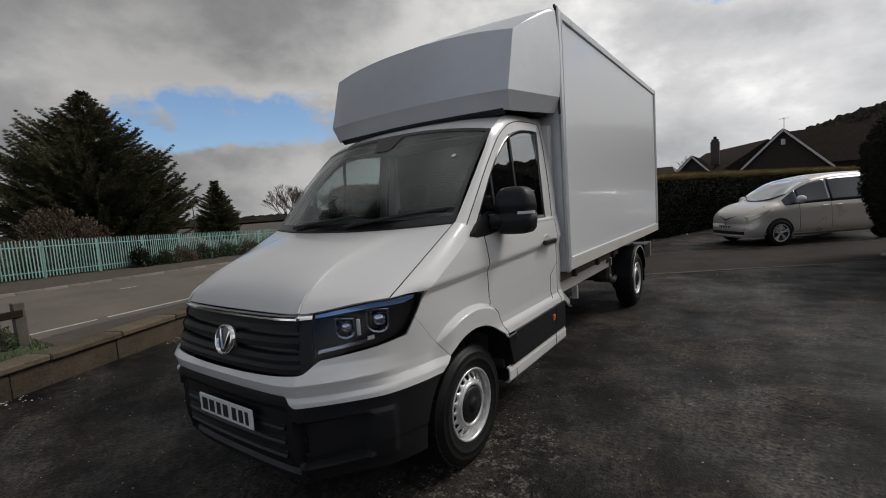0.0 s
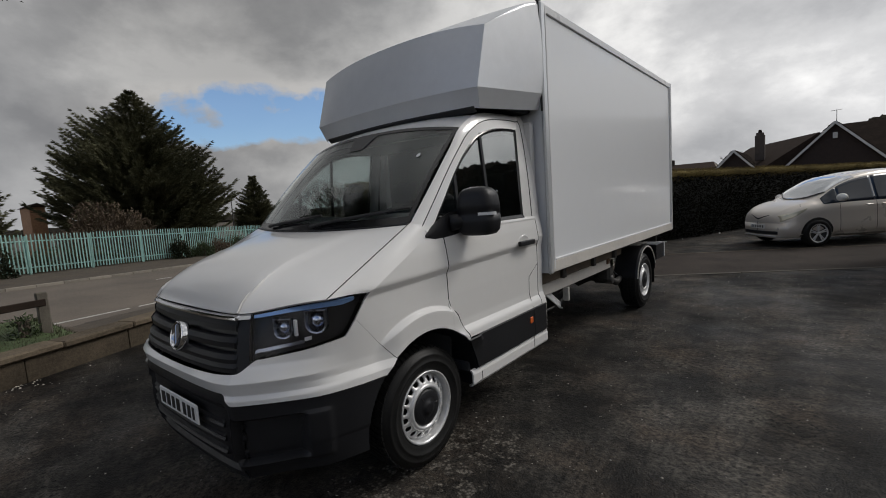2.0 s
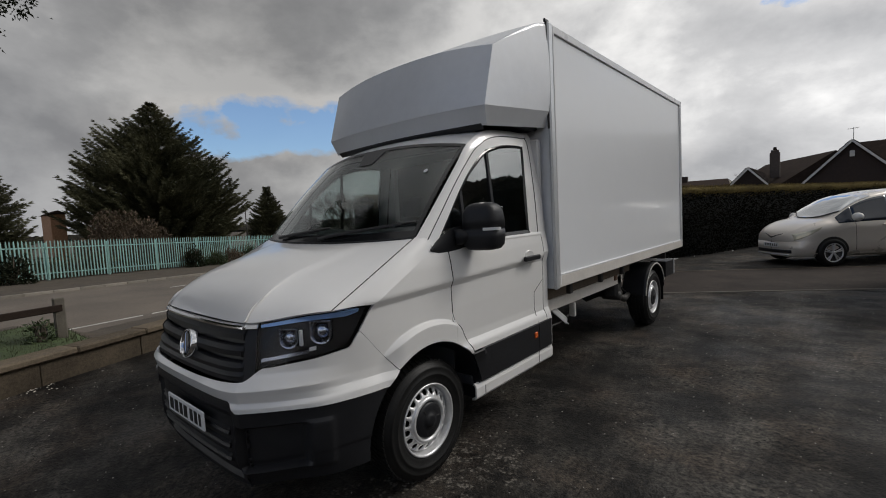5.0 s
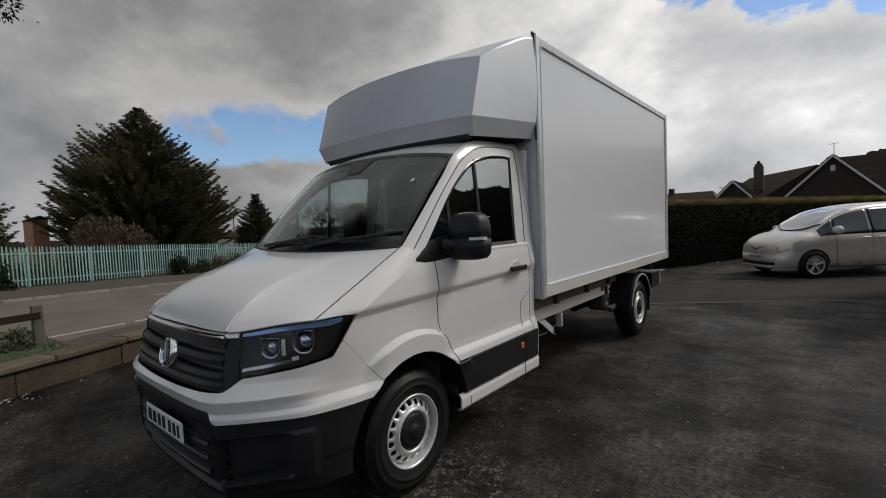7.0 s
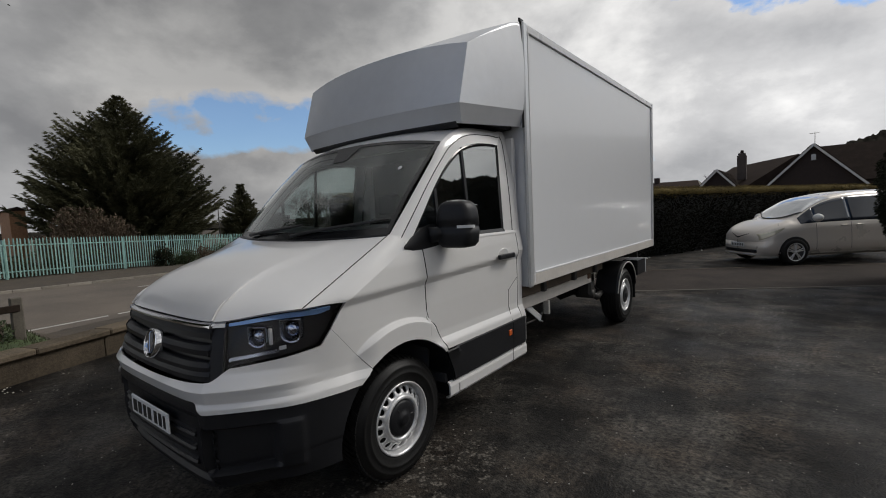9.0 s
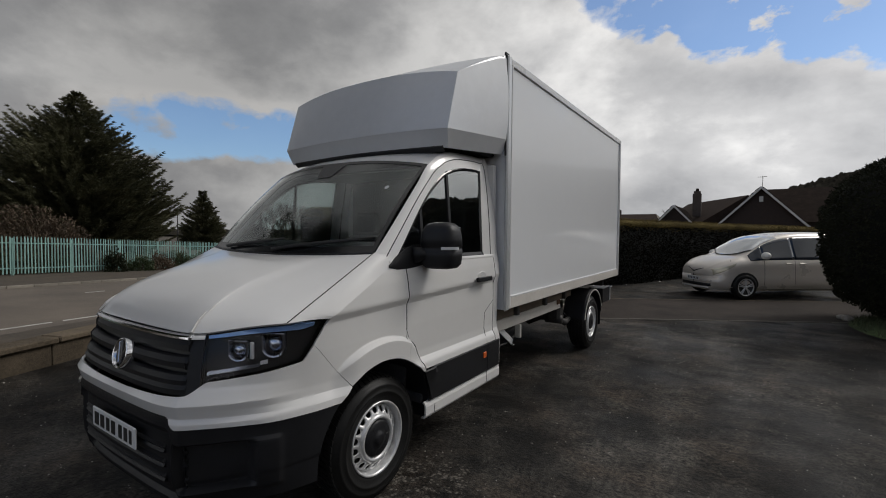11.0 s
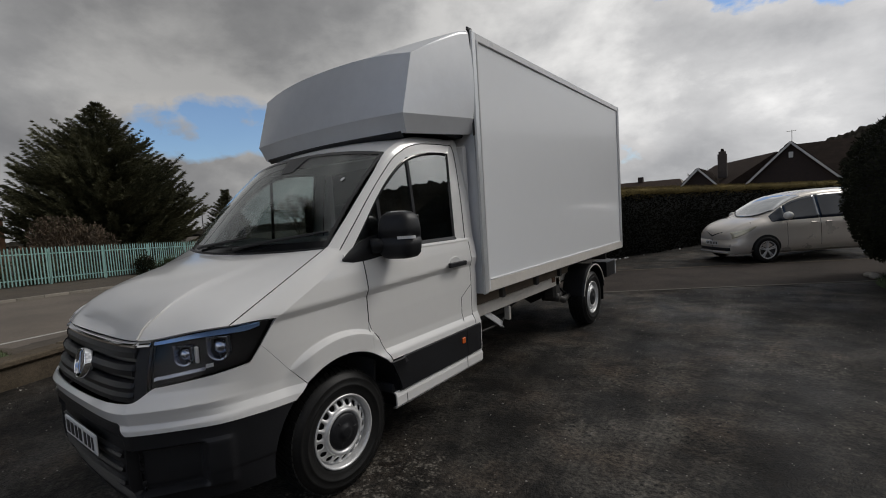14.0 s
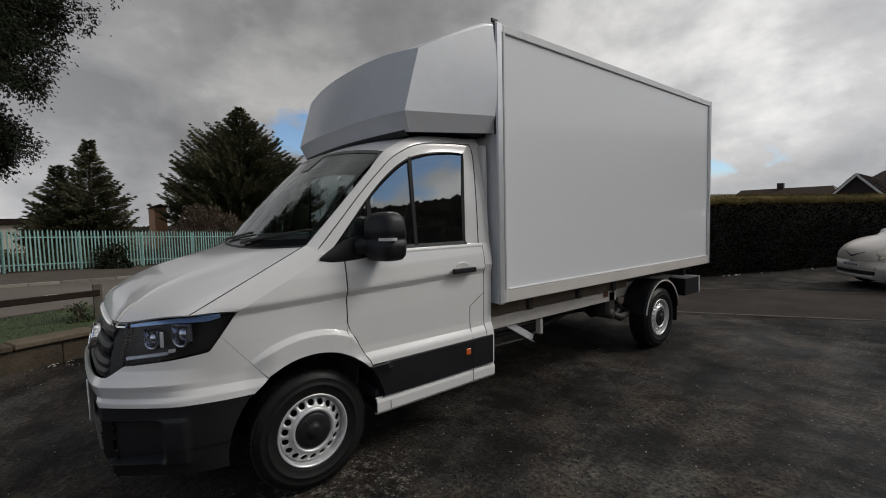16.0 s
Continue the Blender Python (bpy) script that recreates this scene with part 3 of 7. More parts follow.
for k in range(26):
    a = -4.2 + 0.915 * k
    if ed_me is None:
        bm = bmesh.new()
        add_box(bm, (0, 0.0, -0.12), (0.90, 0.06, 0.014), 0.006)
        eo = part("edging_stone", bm, mortar)
        ed_me = eo.data
    else:
        eo = new("edging_stone", ed_me)
    eo.parent = edging
    eo.location = (a, 0, 0)

# low garden wall of blocks with a coping, beside the drive
WALL_A = math.atan2(1.0, -0.40)
garden_wall = thing("low_garden_wall", "low stained block wall with concrete coping", "wall", (wall_x(-6), -6, 0), kind="structure")
garden_wall.rotation_euler = (0, 0, WALL_A)
WL = 15.0
core = box("wall_core", (0, 0.03, -0.1), (WL, 0.19, 0.25), mortar, None)
core.parent = garden_wall
b_me = c_me = None
for k in range(int(WL / 1.12)):
    if b_me is None:
        bm = bmesh.new()
        add_box(bm, (0, 0, -0.05), (1.114, 0.22, 0.247), 0.006)
        bo = part("wall_block", bm, block_mat)
        b_me = bo.data
    else:
        bo = new("wall_block", b_me)
    bo.parent = garden_wall
    bo.location = (k * 1.12 + 0.005, 0.003 * math.sin(k * 2.1), 0)
for k in range(int(WL / 0.82)):
    if c_me is None:
        bm = bmesh.new()
        add_box(bm, (0, -0.045, 0.249), (0.814, 0.27, 0.325), 0.016)
        co = part("coping_stone", bm, concrete)
        c_me = co.data
    else:
        co = new("coping_stone", c_me)
    co.parent = garden_wall
    co.location = (k * 0.82 + 0.005, 0.004 * math.sin(k * 1.7), 0.004 * math.sin(k * 2.9))
    co.rotation_euler = (0.01 * math.sin(k * 3.1), 0, 0.006 * math.sin(k * 1.3))


# ---- palisade fence along the far pavement ----
fence = thing("palisade_fence", "mint-green painted steel palisade fence with pointed pales", "fence", (wall_x(-6) - OFF_FENCE, -6, road_z(-6) + 0.10))
fence.rotation_euler = (0, 0, ROAD_TURN)
FENCE_FALL = 0.044 * math.cos(ROAD_TURN)


def pale_mesh():
    w, d = 0.031, 0.012
    prof = [(-w, 0), (-w * 0.45, d), (0, d * 0.4), (w * 0.45, d), (w, 0)]
    vs, fs = [], []
    for z in (0.06, 1.73):
        vs += [(x, y, z) for x, y in prof] + [(x, y - 0.006, z) for x, y in prof[::-1]]
    n = len(prof) * 2
    for i in range(n):
        j = (i + 1) % n
        fs.append((i, j, n + j, n + i))
    top = len(vs)
    vs += [(-w * 0.8, 0, 1.80), (0, d * 0.4, 1.86), (w * 0.8, 0, 1.80)]
    fs += [(n, n + 1, n + 2, top + 1, top), (n + 2, n + 3, n + 4, top + 2, top + 1)]
    m = Matrix.Rotation(radians(-90), 4, "Z")
    return [m @ Vector(v) for v in vs], fs


pv, pf = pale_mesh()
pale0 = link_mesh("pale", pv, pf, pale_paint, smooth=False)
rnd = random.Random(4)
PITCH, NPALE = 0.153, 290
for k in range(NPALE):
    po = pale0 if k == 0 else new("pale", pale0.data)
    po.parent = fence
    po.location = (0.05, PITCH * k, -FENCE_FALL * PITCH * k + 0.008 * math.sin(k * 0.7) + rnd.uniform(-0.006, 0.006))
    po.rotation_euler = (rnd.uniform(-0.012, 0.012), rnd.uniform(-0.01, 0.01), 0)
for z in (0.30, 1.50):
    bm = bmesh.new()
    for v in add_box(bm, (-0.02, -0.2, z), (0.03, PITCH * NPALE, z + 0.05)):
        v.co.z -= FENCE_FALL * v.co.y
    r = part("rail", bm, pale_paint)
    r.parent = fence
post0 = None
for k in range(17):
    if post0 is None:
        bm = bmesh.new()
        add_box(bm, (-0.10, -0.05, -0.2), (-0.03, 0.05, 1.76))
        post0 = part("fence_post", bm, pale_paint)
        fp = post0
    else:
        fp = new("fence_post", post0.data)
    fp.parent = fence
    fp.location = (0, 2.754 * k, -FENCE_FALL * 2.754 * k)


# ---- plants ----
def cards(centres, normals, sizes, aspect, rng):
    """Small pointed leaf clumps, each a bent pair of triangles."""
    c, n, z = np.array([tuple(v) for v in centres], float), np.array([tuple(v) for v in normals], float), np.array(sizes, float)[:, None]
    r = np.random.RandomState(rng.randrange(10 ** 6)).uniform(-1, 1, c.shape)
    n /= np.linalg.norm(n, axis=1, keepdims=True) + 1e-9
    a = np.cross(n, r)
    a /= np.linalg.norm(a, axis=1, keepdims=True) + 1e-9
    vs = np.stack([c + a * z * aspect, c + n * z, c - a * z * aspect, c + n * z * 0.35 + np.cross(n, a) * z * aspect * 0.6], axis=1).reshape(-1, 3)
    k = np.arange(len(c))[:, None] * 4
    fs = np.concatenate([k + (0, 1, 3), k + (3, 1, 2)], axis=1).reshape(-1, 3)
    return vs.tolist(), fs.tolist()


def conifer(name, at, height, radius, seed, label, lean=0.0, whorls=26, spread=11, clump=0.34, base=0.05):
    """A conifer: tapered trunk, whorls of up-swept limbs, each limb feathered with needle sprays."""
    rng = random.Random(seed)
    t = thing(name, label, "tree", at)
    tube("trunk", [Vector(at) + Vector((0, 0, -0.2)), Vector(at) + Vector((lean * 0.5, 0, height * 0.5)), Vector(at) + Vector((lean, 0, height * 0.97))], [0.03 * height, 0.018 * height, 0.01], bark, t)
    cs, ns, ss = [], [], []
    for w in range(whorls):
        f = base + (0.99 - base) * (w / (whorls - 1)) ** 0.9
        z0 = height * f
        reach0 = radius * float(np.interp(f, [0, 0.20, 0.38, 0.55, 0.70, 0.86, 1.0], [0.78, 0.93, 0.94, 0.80, 0.58, 0.25, 0.02]))
        for b in range(max(6, int(spread * (1 - 0.6 * f)))):
            ang = rng.uniform(0, 2 * math.pi)
            lump = 0.90 + 0.22 * noise.noise((math.cos(ang) * 1.5 + seed, math.sin(ang) * 1.5, f * 4.5))
            reach = max(0.3, reach0 * lump * (rng.uniform(0.74, 1.03) if rng.random() < 0.93 else rng.uniform(1.03, 1.13)))
            d = Vector((math.cos(ang), math.sin(ang), 0))
            up = rng.uniform(-0.14, 0.08) + 0.26 * f * f
            steps = max(5, int(reach / 0.17))
            for k in range(steps):
                q = (k + 0.6) / steps
                if q < 0.3 and rng.random() < 0.75:
                    continue
                p = Vector(at) + Vector((lean * f, 0, z0 + reach * (up * q + 0.17 * q ** 4 - 0.16 * q * (1 - q)))) + d * reach * q
                for _ in range(14):
                    side = Vector((rng.uniform(-1, 1), rng.uniform(-1, 1), rng.uniform(-0.7, 0.4)))
                    cs.append(p + side * 0.15 * (1.08 - 0.95 * q) * reach ** 0.5)
                    ns.append(d * 0.9 + side * 0.55 + Vector((0, 0, 0.30)))
                    ss.append(clump * 0.74 * rng.uniform(0.5, 1.15) * (0.6 + 0.4 * (1 - f)))
    vs, fs = cards(cs, ns, ss, 0.15, rng)
    link_mesh("crown", vs, fs, needles, t, smooth=False)
    return t


def shrub(name, at, size, seed, label, mat, n=2500, leaf=0.12, group=""):
    """A loose shrub: a few stems and many leaf clumps in an uneven mound."""
    rng = random.Random(seed)
    t = thing(name, label, "shrub", at, group)
    for k in range(5):
        a = rng.uniform(0, 6.28)
        tip = Vector(at) + Vector((math.cos(a) * size[0] * 0.5, math.sin(a) * size[1] * 0.5, size[2] * 0.8))
        tube("stem", [Vector(at) - Vector((0, 0, 0.1)), (Vector(at) + tip) / 2 + Vector((0, 0, 0.1)), tip], [0.05, 0.03, 0.008], bark, t, sides=5)
    cs, ns, ss = [], [], []
    for _ in range(n):
        a, e = rng.uniform(0, 6.283), math.asin(rng.uniform(-0.15, 1))
        d = Vector((math.cos(a) * math.cos(e), math.sin(a) * math.cos(e), math.sin(e)))
        r = (0.8 + 0.5 * noise.noise(d * 2.6 + Vector((seed, 0, 0)))) * rng.uniform(0.72, 1.05)
        cs.append(Vector(at) + Vector((d.x * size[0] * r, d.y * size[1] * r, max(0.02, d.z * size[2] * r))))
        ns.append(d + Vector((rng.uniform(-1, 1), rng.uniform(-1, 1), rng.uniform(-1, 1))) * 0.9)
        ss.append(leaf * rng.uniform(0.6, 1.3))
    vs, fs = cards(cs, ns, ss, 0.32, rng)
    link_mesh("foliage", vs, fs, mat, t, smooth=False)
    return t


def bare_tree(name, at, height, seed, label, depth=6):
    """A leafless tree, branching down to fine twigs."""
    rng = random.Random(seed)
    t = thing(name, label, "tree", at)
    vs, fs = [], []

    def limb(p, d, length, r, left):
        q = p + d * length
        a = d.cross(Vector((0.3, 0.9, 0.2))).normalized()
        b = d.cross(a)
        k = len(vs)
        for c, rr in ((p, r), (q, r * 0.68)):
            for j in range(4):
                w = 1.5708 * j
                vs.append(c + (a * math.cos(w) + b * math.sin(w)) * rr)
        for j in range(4):
            fs.append((k + j, k + (j + 1) % 4, k + 4 + (j + 1) % 4, k + 4 + j))
        if left:
            for _ in range(3 if left > 1 else 4):
                nd = (d + Vector((rng.uniform(-1, 1), rng.uniform(-1, 1), rng.uniform(-0.3, 0.8))) * 0.55).normalized()
                limb(q, nd, length * rng.uniform(0.62, 0.86), r * 0.62, left - 1)

    link_trunk = tube("trunk", [Vector(at) - Vector((0, 0, 0.3)), Vector(at) + Vector((0, 0, height * 0.22))], [0.028 * height, 0.022 * height], bark, t)
    for _ in range(4):
        limb(Vector(at) + Vector((0, 0, height * 0.2)), Vector((rng.uniform(-0.5, 0.5), rng.uniform(-0.5, 0.5), 1)).normalized(), height * 0.2, 0.013 * height, depth - 1)
    link_mesh("branches", vs, fs, bark, t, smooth=False)
    return t


def on_ground(x, y, sink=0.1):
    return (x, y, ground_z(x, y) - sink)


conifer("conifer", on_ground(-39.2, 12.8), 12.3, 7.0, 3, "large dark green conifer with an uneven broad crown", whorls=46, spread=31, clump=0.55, base=0.09)
conifer("conifer", on_ground(-33.0, 2.4), 7.3, 2.45, 8, "dark conifer with two tips behind the fence", whorls=36, spread=26, clump=0.42)
conifer("conifer", on_ground(-33.5, 0.9), 5.7, 2.1, 12, "smaller dark conifer behind the fence", whorls=30, spread=24, clump=0.4)
conifer("conifer", on_ground(-50.0, 27.45), 7.65, 2.7, 21, "small dark conifer far behind the fence", whorls=36, spread=26, clump=0.5, base=0.18)
shrub("shrub", on_ground(-30.6, 8.5), (0.9, 3.3, 3.2), 5, "brown-leaved shrub under the conifer", leaves_brown, 22000, 0.19)
for k, (y, s, h, m) in enumerate([(2.9, 0.80, 1.6, leaves_dark), (11.4, 0.55, 1.5, leaves_dark), (12.9, 0.8, 1.0, leaves_ivy), (14.3, 0.9, 1.1, leaves_brown), (16.0, 0.9, 1.25, leaves_ivy), (18.2, 1.0, 1.2, leaves_ivy), (20.5, 1.1, 1.3, leaves_brown)]):
    shrub("roadside_shrub", on_ground(wall_x(y) - OFF_FENCE + 0.62, y, 0.0), (0.5, s, h), 30 + k, "low ivy-green shrub against the fence", m, 1500, 0.15, "shrubs along the fence")
# low dark growth behind the fence
rng = random.Random(71)
cs, ns, ss = [], [], []
for _ in range(16000):
    y = rng.uniform(-9, 36)
    z = rng.uniform(0, 1) ** 1.2 * (1.05 + 0.5 * noise.noise((y * 0.6, 3, 0)))
    cs.append((wall_x(y) - OFF_FENCE - rng.uniform(0.4, 1.1), y, road_z(y) + 0.1 + z))
    ns.append(Vector((0.6 + rng.uniform(-1, 1), rng.uniform(-1, 1), rng.uniform(-0.6, 1))))
    ss.append(rng.uniform(0.12, 0.26))
v_, f_ = cards(cs, ns, ss, 0.32, rng)
tagged(link_mesh("undergrowth", v_, f_, needles, smooth=False), "low dark green undergrowth behind the fence", "undergrowth", kind="stuff")
bare_tree("bare_tree", on_ground(-52.0, 38.5), 8.9, 2, "leafless pale-brown tree far behind the fence")
bare_tree("bare_tree", on_ground(-54.0, 42.5), 8.7, 7, "leafless pale-brown tree far behind the fence")
bare_tree("bare_tree", on_ground(-50.0, 45.0), 7.9, 9, "leafless pale-brown tree far behind the fence")


# clipped hedge behind the parked car
def hedge():
    a0, d = Vector((-2.90, 14.80)), Vector((0.36, 0.93)).normalized()
    n = Vector((-d.y, d.x))
    rng = random.Random(17)
    t = thing("hedge", "tall clipped hedge, shade put into its flank colour, sunlight into its top", "hedge", (a0.x, a0.y, 0))
    s0, s1, depth, h = -9.0, 26.0, 1.3, 2.085
    vs = []
    for i in range(60):
        s = s0 + (s1 - s0) * i / 59
        for b, z in ((0.06, -0.05), (0.0, 1.0), (0.05, h - 0.12), (depth * 0.5, h - 0.04), (depth, h - 0.12), (depth, -0.05)):
            w = 0.08 * noise.noise((s * 0.8, z * 1.3, b * 2))
            p = a0 + d * s + n * (b + 0.06 + w)
            vs.append((p.x, p.y, z + 0.6 * w))
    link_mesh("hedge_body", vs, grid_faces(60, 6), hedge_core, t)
    # crest and top leaves carry the sunlit colour, the flank leaves the shaded one
    vs = []
    for i in range(140):
        s = s0 + (s1 - s0) * i / 139
        drop = 0.24 + 0.07 * noise.noise((s * 1.7, 0, 0)) + 0.03 * noise.noise((s * 6, 4, 0))
        for b, z in ((0.03, h - drop), (-0.012, h - 0.15), (0.03, h - 0.05), (depth * 0.5, h + 0.0), (depth, h - 0.06)):
            w = 0.08 * noise.noise((s * 0.8, z * 1.3, b * 2))
            p = a0 + d * s + n * (b + 0.02 + w)
            vs.append((p.x, p.y, z + 0.6 * w + 0.02 * noise.noise((s * 5, b * 9, 2))))
    link_mesh("hedge_crest", vs, grid_faces(140, 5), hedge_top, t, "clipped crest, coloured yellowish brown for the sun on it")
    cs, ns, ss = [], [], []
    tops = ([], [], [])
    for _ in range(95000):
        s = s0 + (s1 - s0) * rng.random() ** 1.15
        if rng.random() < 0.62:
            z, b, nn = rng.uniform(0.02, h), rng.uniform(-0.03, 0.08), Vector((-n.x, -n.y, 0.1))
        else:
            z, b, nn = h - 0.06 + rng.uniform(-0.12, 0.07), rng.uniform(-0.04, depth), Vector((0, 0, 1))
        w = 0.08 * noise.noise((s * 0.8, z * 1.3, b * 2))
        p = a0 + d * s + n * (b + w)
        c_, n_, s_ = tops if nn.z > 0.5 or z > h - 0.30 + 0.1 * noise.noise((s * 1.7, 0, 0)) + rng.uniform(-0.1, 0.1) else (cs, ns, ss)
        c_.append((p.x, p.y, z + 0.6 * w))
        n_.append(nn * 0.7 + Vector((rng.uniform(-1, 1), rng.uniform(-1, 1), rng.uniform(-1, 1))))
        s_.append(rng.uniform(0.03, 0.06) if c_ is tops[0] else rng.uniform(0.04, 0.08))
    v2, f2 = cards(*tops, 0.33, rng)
    link_mesh("top_growth", v2, f2, hedge_top, t, "leaves along the top, sunlight put into their yellowish-brown colour", smooth=False)
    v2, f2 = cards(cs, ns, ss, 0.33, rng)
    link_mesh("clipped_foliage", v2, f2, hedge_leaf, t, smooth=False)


hedge()


def topiary():
    """A big rounded evergreen bush beside the drive."""
    at, rng = Vector((3.84, 11.9, 0)), random.Random(23)
    t = thing("round_bush", "large rounded dark evergreen bush on the grass", "bush", at)
    tube("trunk", [at + Vector((0, 0, -0.1)), at + Vector((0.05, 0, 0.9))], [0.16, 0.11], bark, t)

    def surf(a, e):
        d = Vector((math.cos(a) * math.cos(e), math.sin(a) * math.cos(e), math.sin(e)))
        r = 1 + 0.09 * noise.noise(d * 1.8) + 0.03 * noise.noise(d * 6)
        w = 2.0 * r * (1.0 if e > 0 else max(math.cos(e), 0.02) ** -0.5)
        return at + Vector((d.x * w, d.y * w, 1.75 + d.z * (1.62 if d.z > 0 else 1.66) * r)), d

    vs = []
    for i in range(19):
        for j in range(36):
            p, d = surf(2 * math.pi * j / 36, math.pi * (i / 18 - 0.5))
            vs.append(at + Vector((0, 0, 1.75)) + (p - at - Vector((0, 0, 1.75))) * 0.95)
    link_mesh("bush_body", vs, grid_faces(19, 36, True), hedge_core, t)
    cs, ns, ss = [], [], []
    for _ in range(42000):
        p, d = surf(rng.uniform(0, 6.283), math.asin(rng.uniform(-1, 1)))
        cs.append(p - d * rng.uniform(0, 0.10))
        ns.append(d * 0.8 + Vector((rng.uniform(-1, 1), rng.uniform(-1, 1), rng.uniform(-1, 1))))
        ss.append(rng.uniform(0.04, 0.085))
    v2, f2 = cards(cs, ns, ss, 0.33, rng)
    link_mesh("foliage", v2, f2, leaves_bush, t, smooth=False)


topiary()


# grass under the bush and on the verge
def grass(name, spots, label):
    rng = random.Random(31)
    cs, ns, ss = [], [], []
    for (x0, x1, y0, y1, n, h, inside) in spots:
        for _ in range(n):
            x, y = rng.uniform(x0, x1), rng.uniform(y0, y1)
            if not inside(x, y):
                continue
            z = ground_z(x, y) + (0.20 * (1 - ((x - 4.3) ** 2 / 4.5 + (y - 11.2) ** 2 / 5.06) ** 1.25) if in_bed(x, y) else 0.0)
            cs.append((x, y, z - 0.03))
            ns.append(Vector((rng.uniform(-0.5, 0.5), rng.uniform(-0.5, 0.5), 1)))
            ss.append(h * rng.uniform(0.5, 1.4))
    v, f = cards(cs, ns, ss, 0.10, rng)
    return tagged(link_mesh(name, v, f, grass_blade, smooth=False), label, "grass", kind="stuff")


in_bed = lambda x, y: (x - 4.3) ** 2 / 4.4 + (y - 11.2) ** 2 / 5.0 < 1
bed_v, bed_f = [(4.3, 11.2, 0.204)], []
for r in range(1, 7):
    for j in range(40):
        a, q = 2 * math.pi * j / 40, r / 6
        bed_v.append((4.3 + 2.12 * q * math.cos(a), 11.2 + 2.25 * q * math.sin(a), 0.20 * (1 - q ** 2.5) + 0.004))
for j in range(40):
    bed_f.append((0, 1 + j, 1 + (j + 1) % 40))
    for r in range(5):
        o = 1 + r * 40
        bed_f.append((o + j, o + 40 + j, o + 40 + (j + 1) % 40, o + (j + 1) % 40))
tagged(link_mesh("planting_bed", bed_v, bed_f, grass_ground), "grassy planting bed beside the drive", "lawn", kind="structure")
along_road("verge", np.linspace(0.2, 2.9, 20), np.linspace(-10, 2.4, 50), 0.004, grass_ground, "rough grass verge behind the low wall", "verge")
grass("grass", [(2.2, 6.5, 8.8, 13.5, 7000, 0.10, in_bed), (-10, -4, -6, 2.5, 40000, 0.06, lambda x, y: wall_x(y) - 2.9 < x < wall_x(y) - 0.25 and y < 2.4)], "short green grass on the verge and planting bed")
rng = random.Random(41)
for k, (x, y, s) in enumerate([(2.25, 11.9, 0.10), (2.2, 12.15, 0.08), (3.35, 9.75, 0.10)]):
    bm = bmesh.new()
    bmesh.ops.create_icosphere(bm, subdivisions=2, radius=s)
    for v in bm.verts:
        v.co *= 1 + 0.25 * noise.noise(v.co * 9 + Vector((k, 0, 0)))
        v.co.z *= 0.65
        v.co += Vector((x, y, s * 0.35))
    tagged(part("edging_rock", bm, stone, smooth=True), "pale rough stone edging the planting bed", "stone", "stones round the bed")

# timber post and rail at the end of the verge
post_rail = thing("rail_fence", "short weathered timber post and rail fence", "fence", (-7.2, 1.62, 0.2))
box("post", (-7.25, 1.63, -0.15), (-7.13, 1.75, 0.77), wood_grey, post_rail, bevel=0.012)
rail_a, rail_b = Vector((-7.13, 1.66, 0.635)), Vector((-5.94, -2.9, 0.645))
rail_m = Matrix.Translation(rail_a) @ (rail_b - rail_a).to_track_quat("X", "Z").to_matrix().to_4x4()
box("rail", (-0.06, -0.02, -0.045), ((rail_b - rail_a).length + 0.06, 0.02, 0.045), wood_dark, post_rail, "dark flat top rail", 0.008, rail_m)
box("post", (-6.06, -2.96, -0.15), (-5.94, -2.84, 0.78), wood_grey, post_rail, bevel=0.012)
shrub("ivy_clump", (-7.08, 1.47, 0.22), (0.12, 0.17, 0.30), 77, "ivy climbing the timber post", leaves_ivy, 240, 0.06)

# street lamp far off
lamp = thing("street_lamp", "slim dark grey street lamp far behind the fence", "street lamp", on_ground(-42.0, 20.9))
tube("column", [on_ground(-42, 20.9), (-42, 20.9, 3.5)], [0.07, 0.04], dark_metal, lamp)
box("lantern", (-42.08, 20.68, 3.48), (-41.92, 21.35, 3.58), dark_metal, lamp, bevel=0.03)


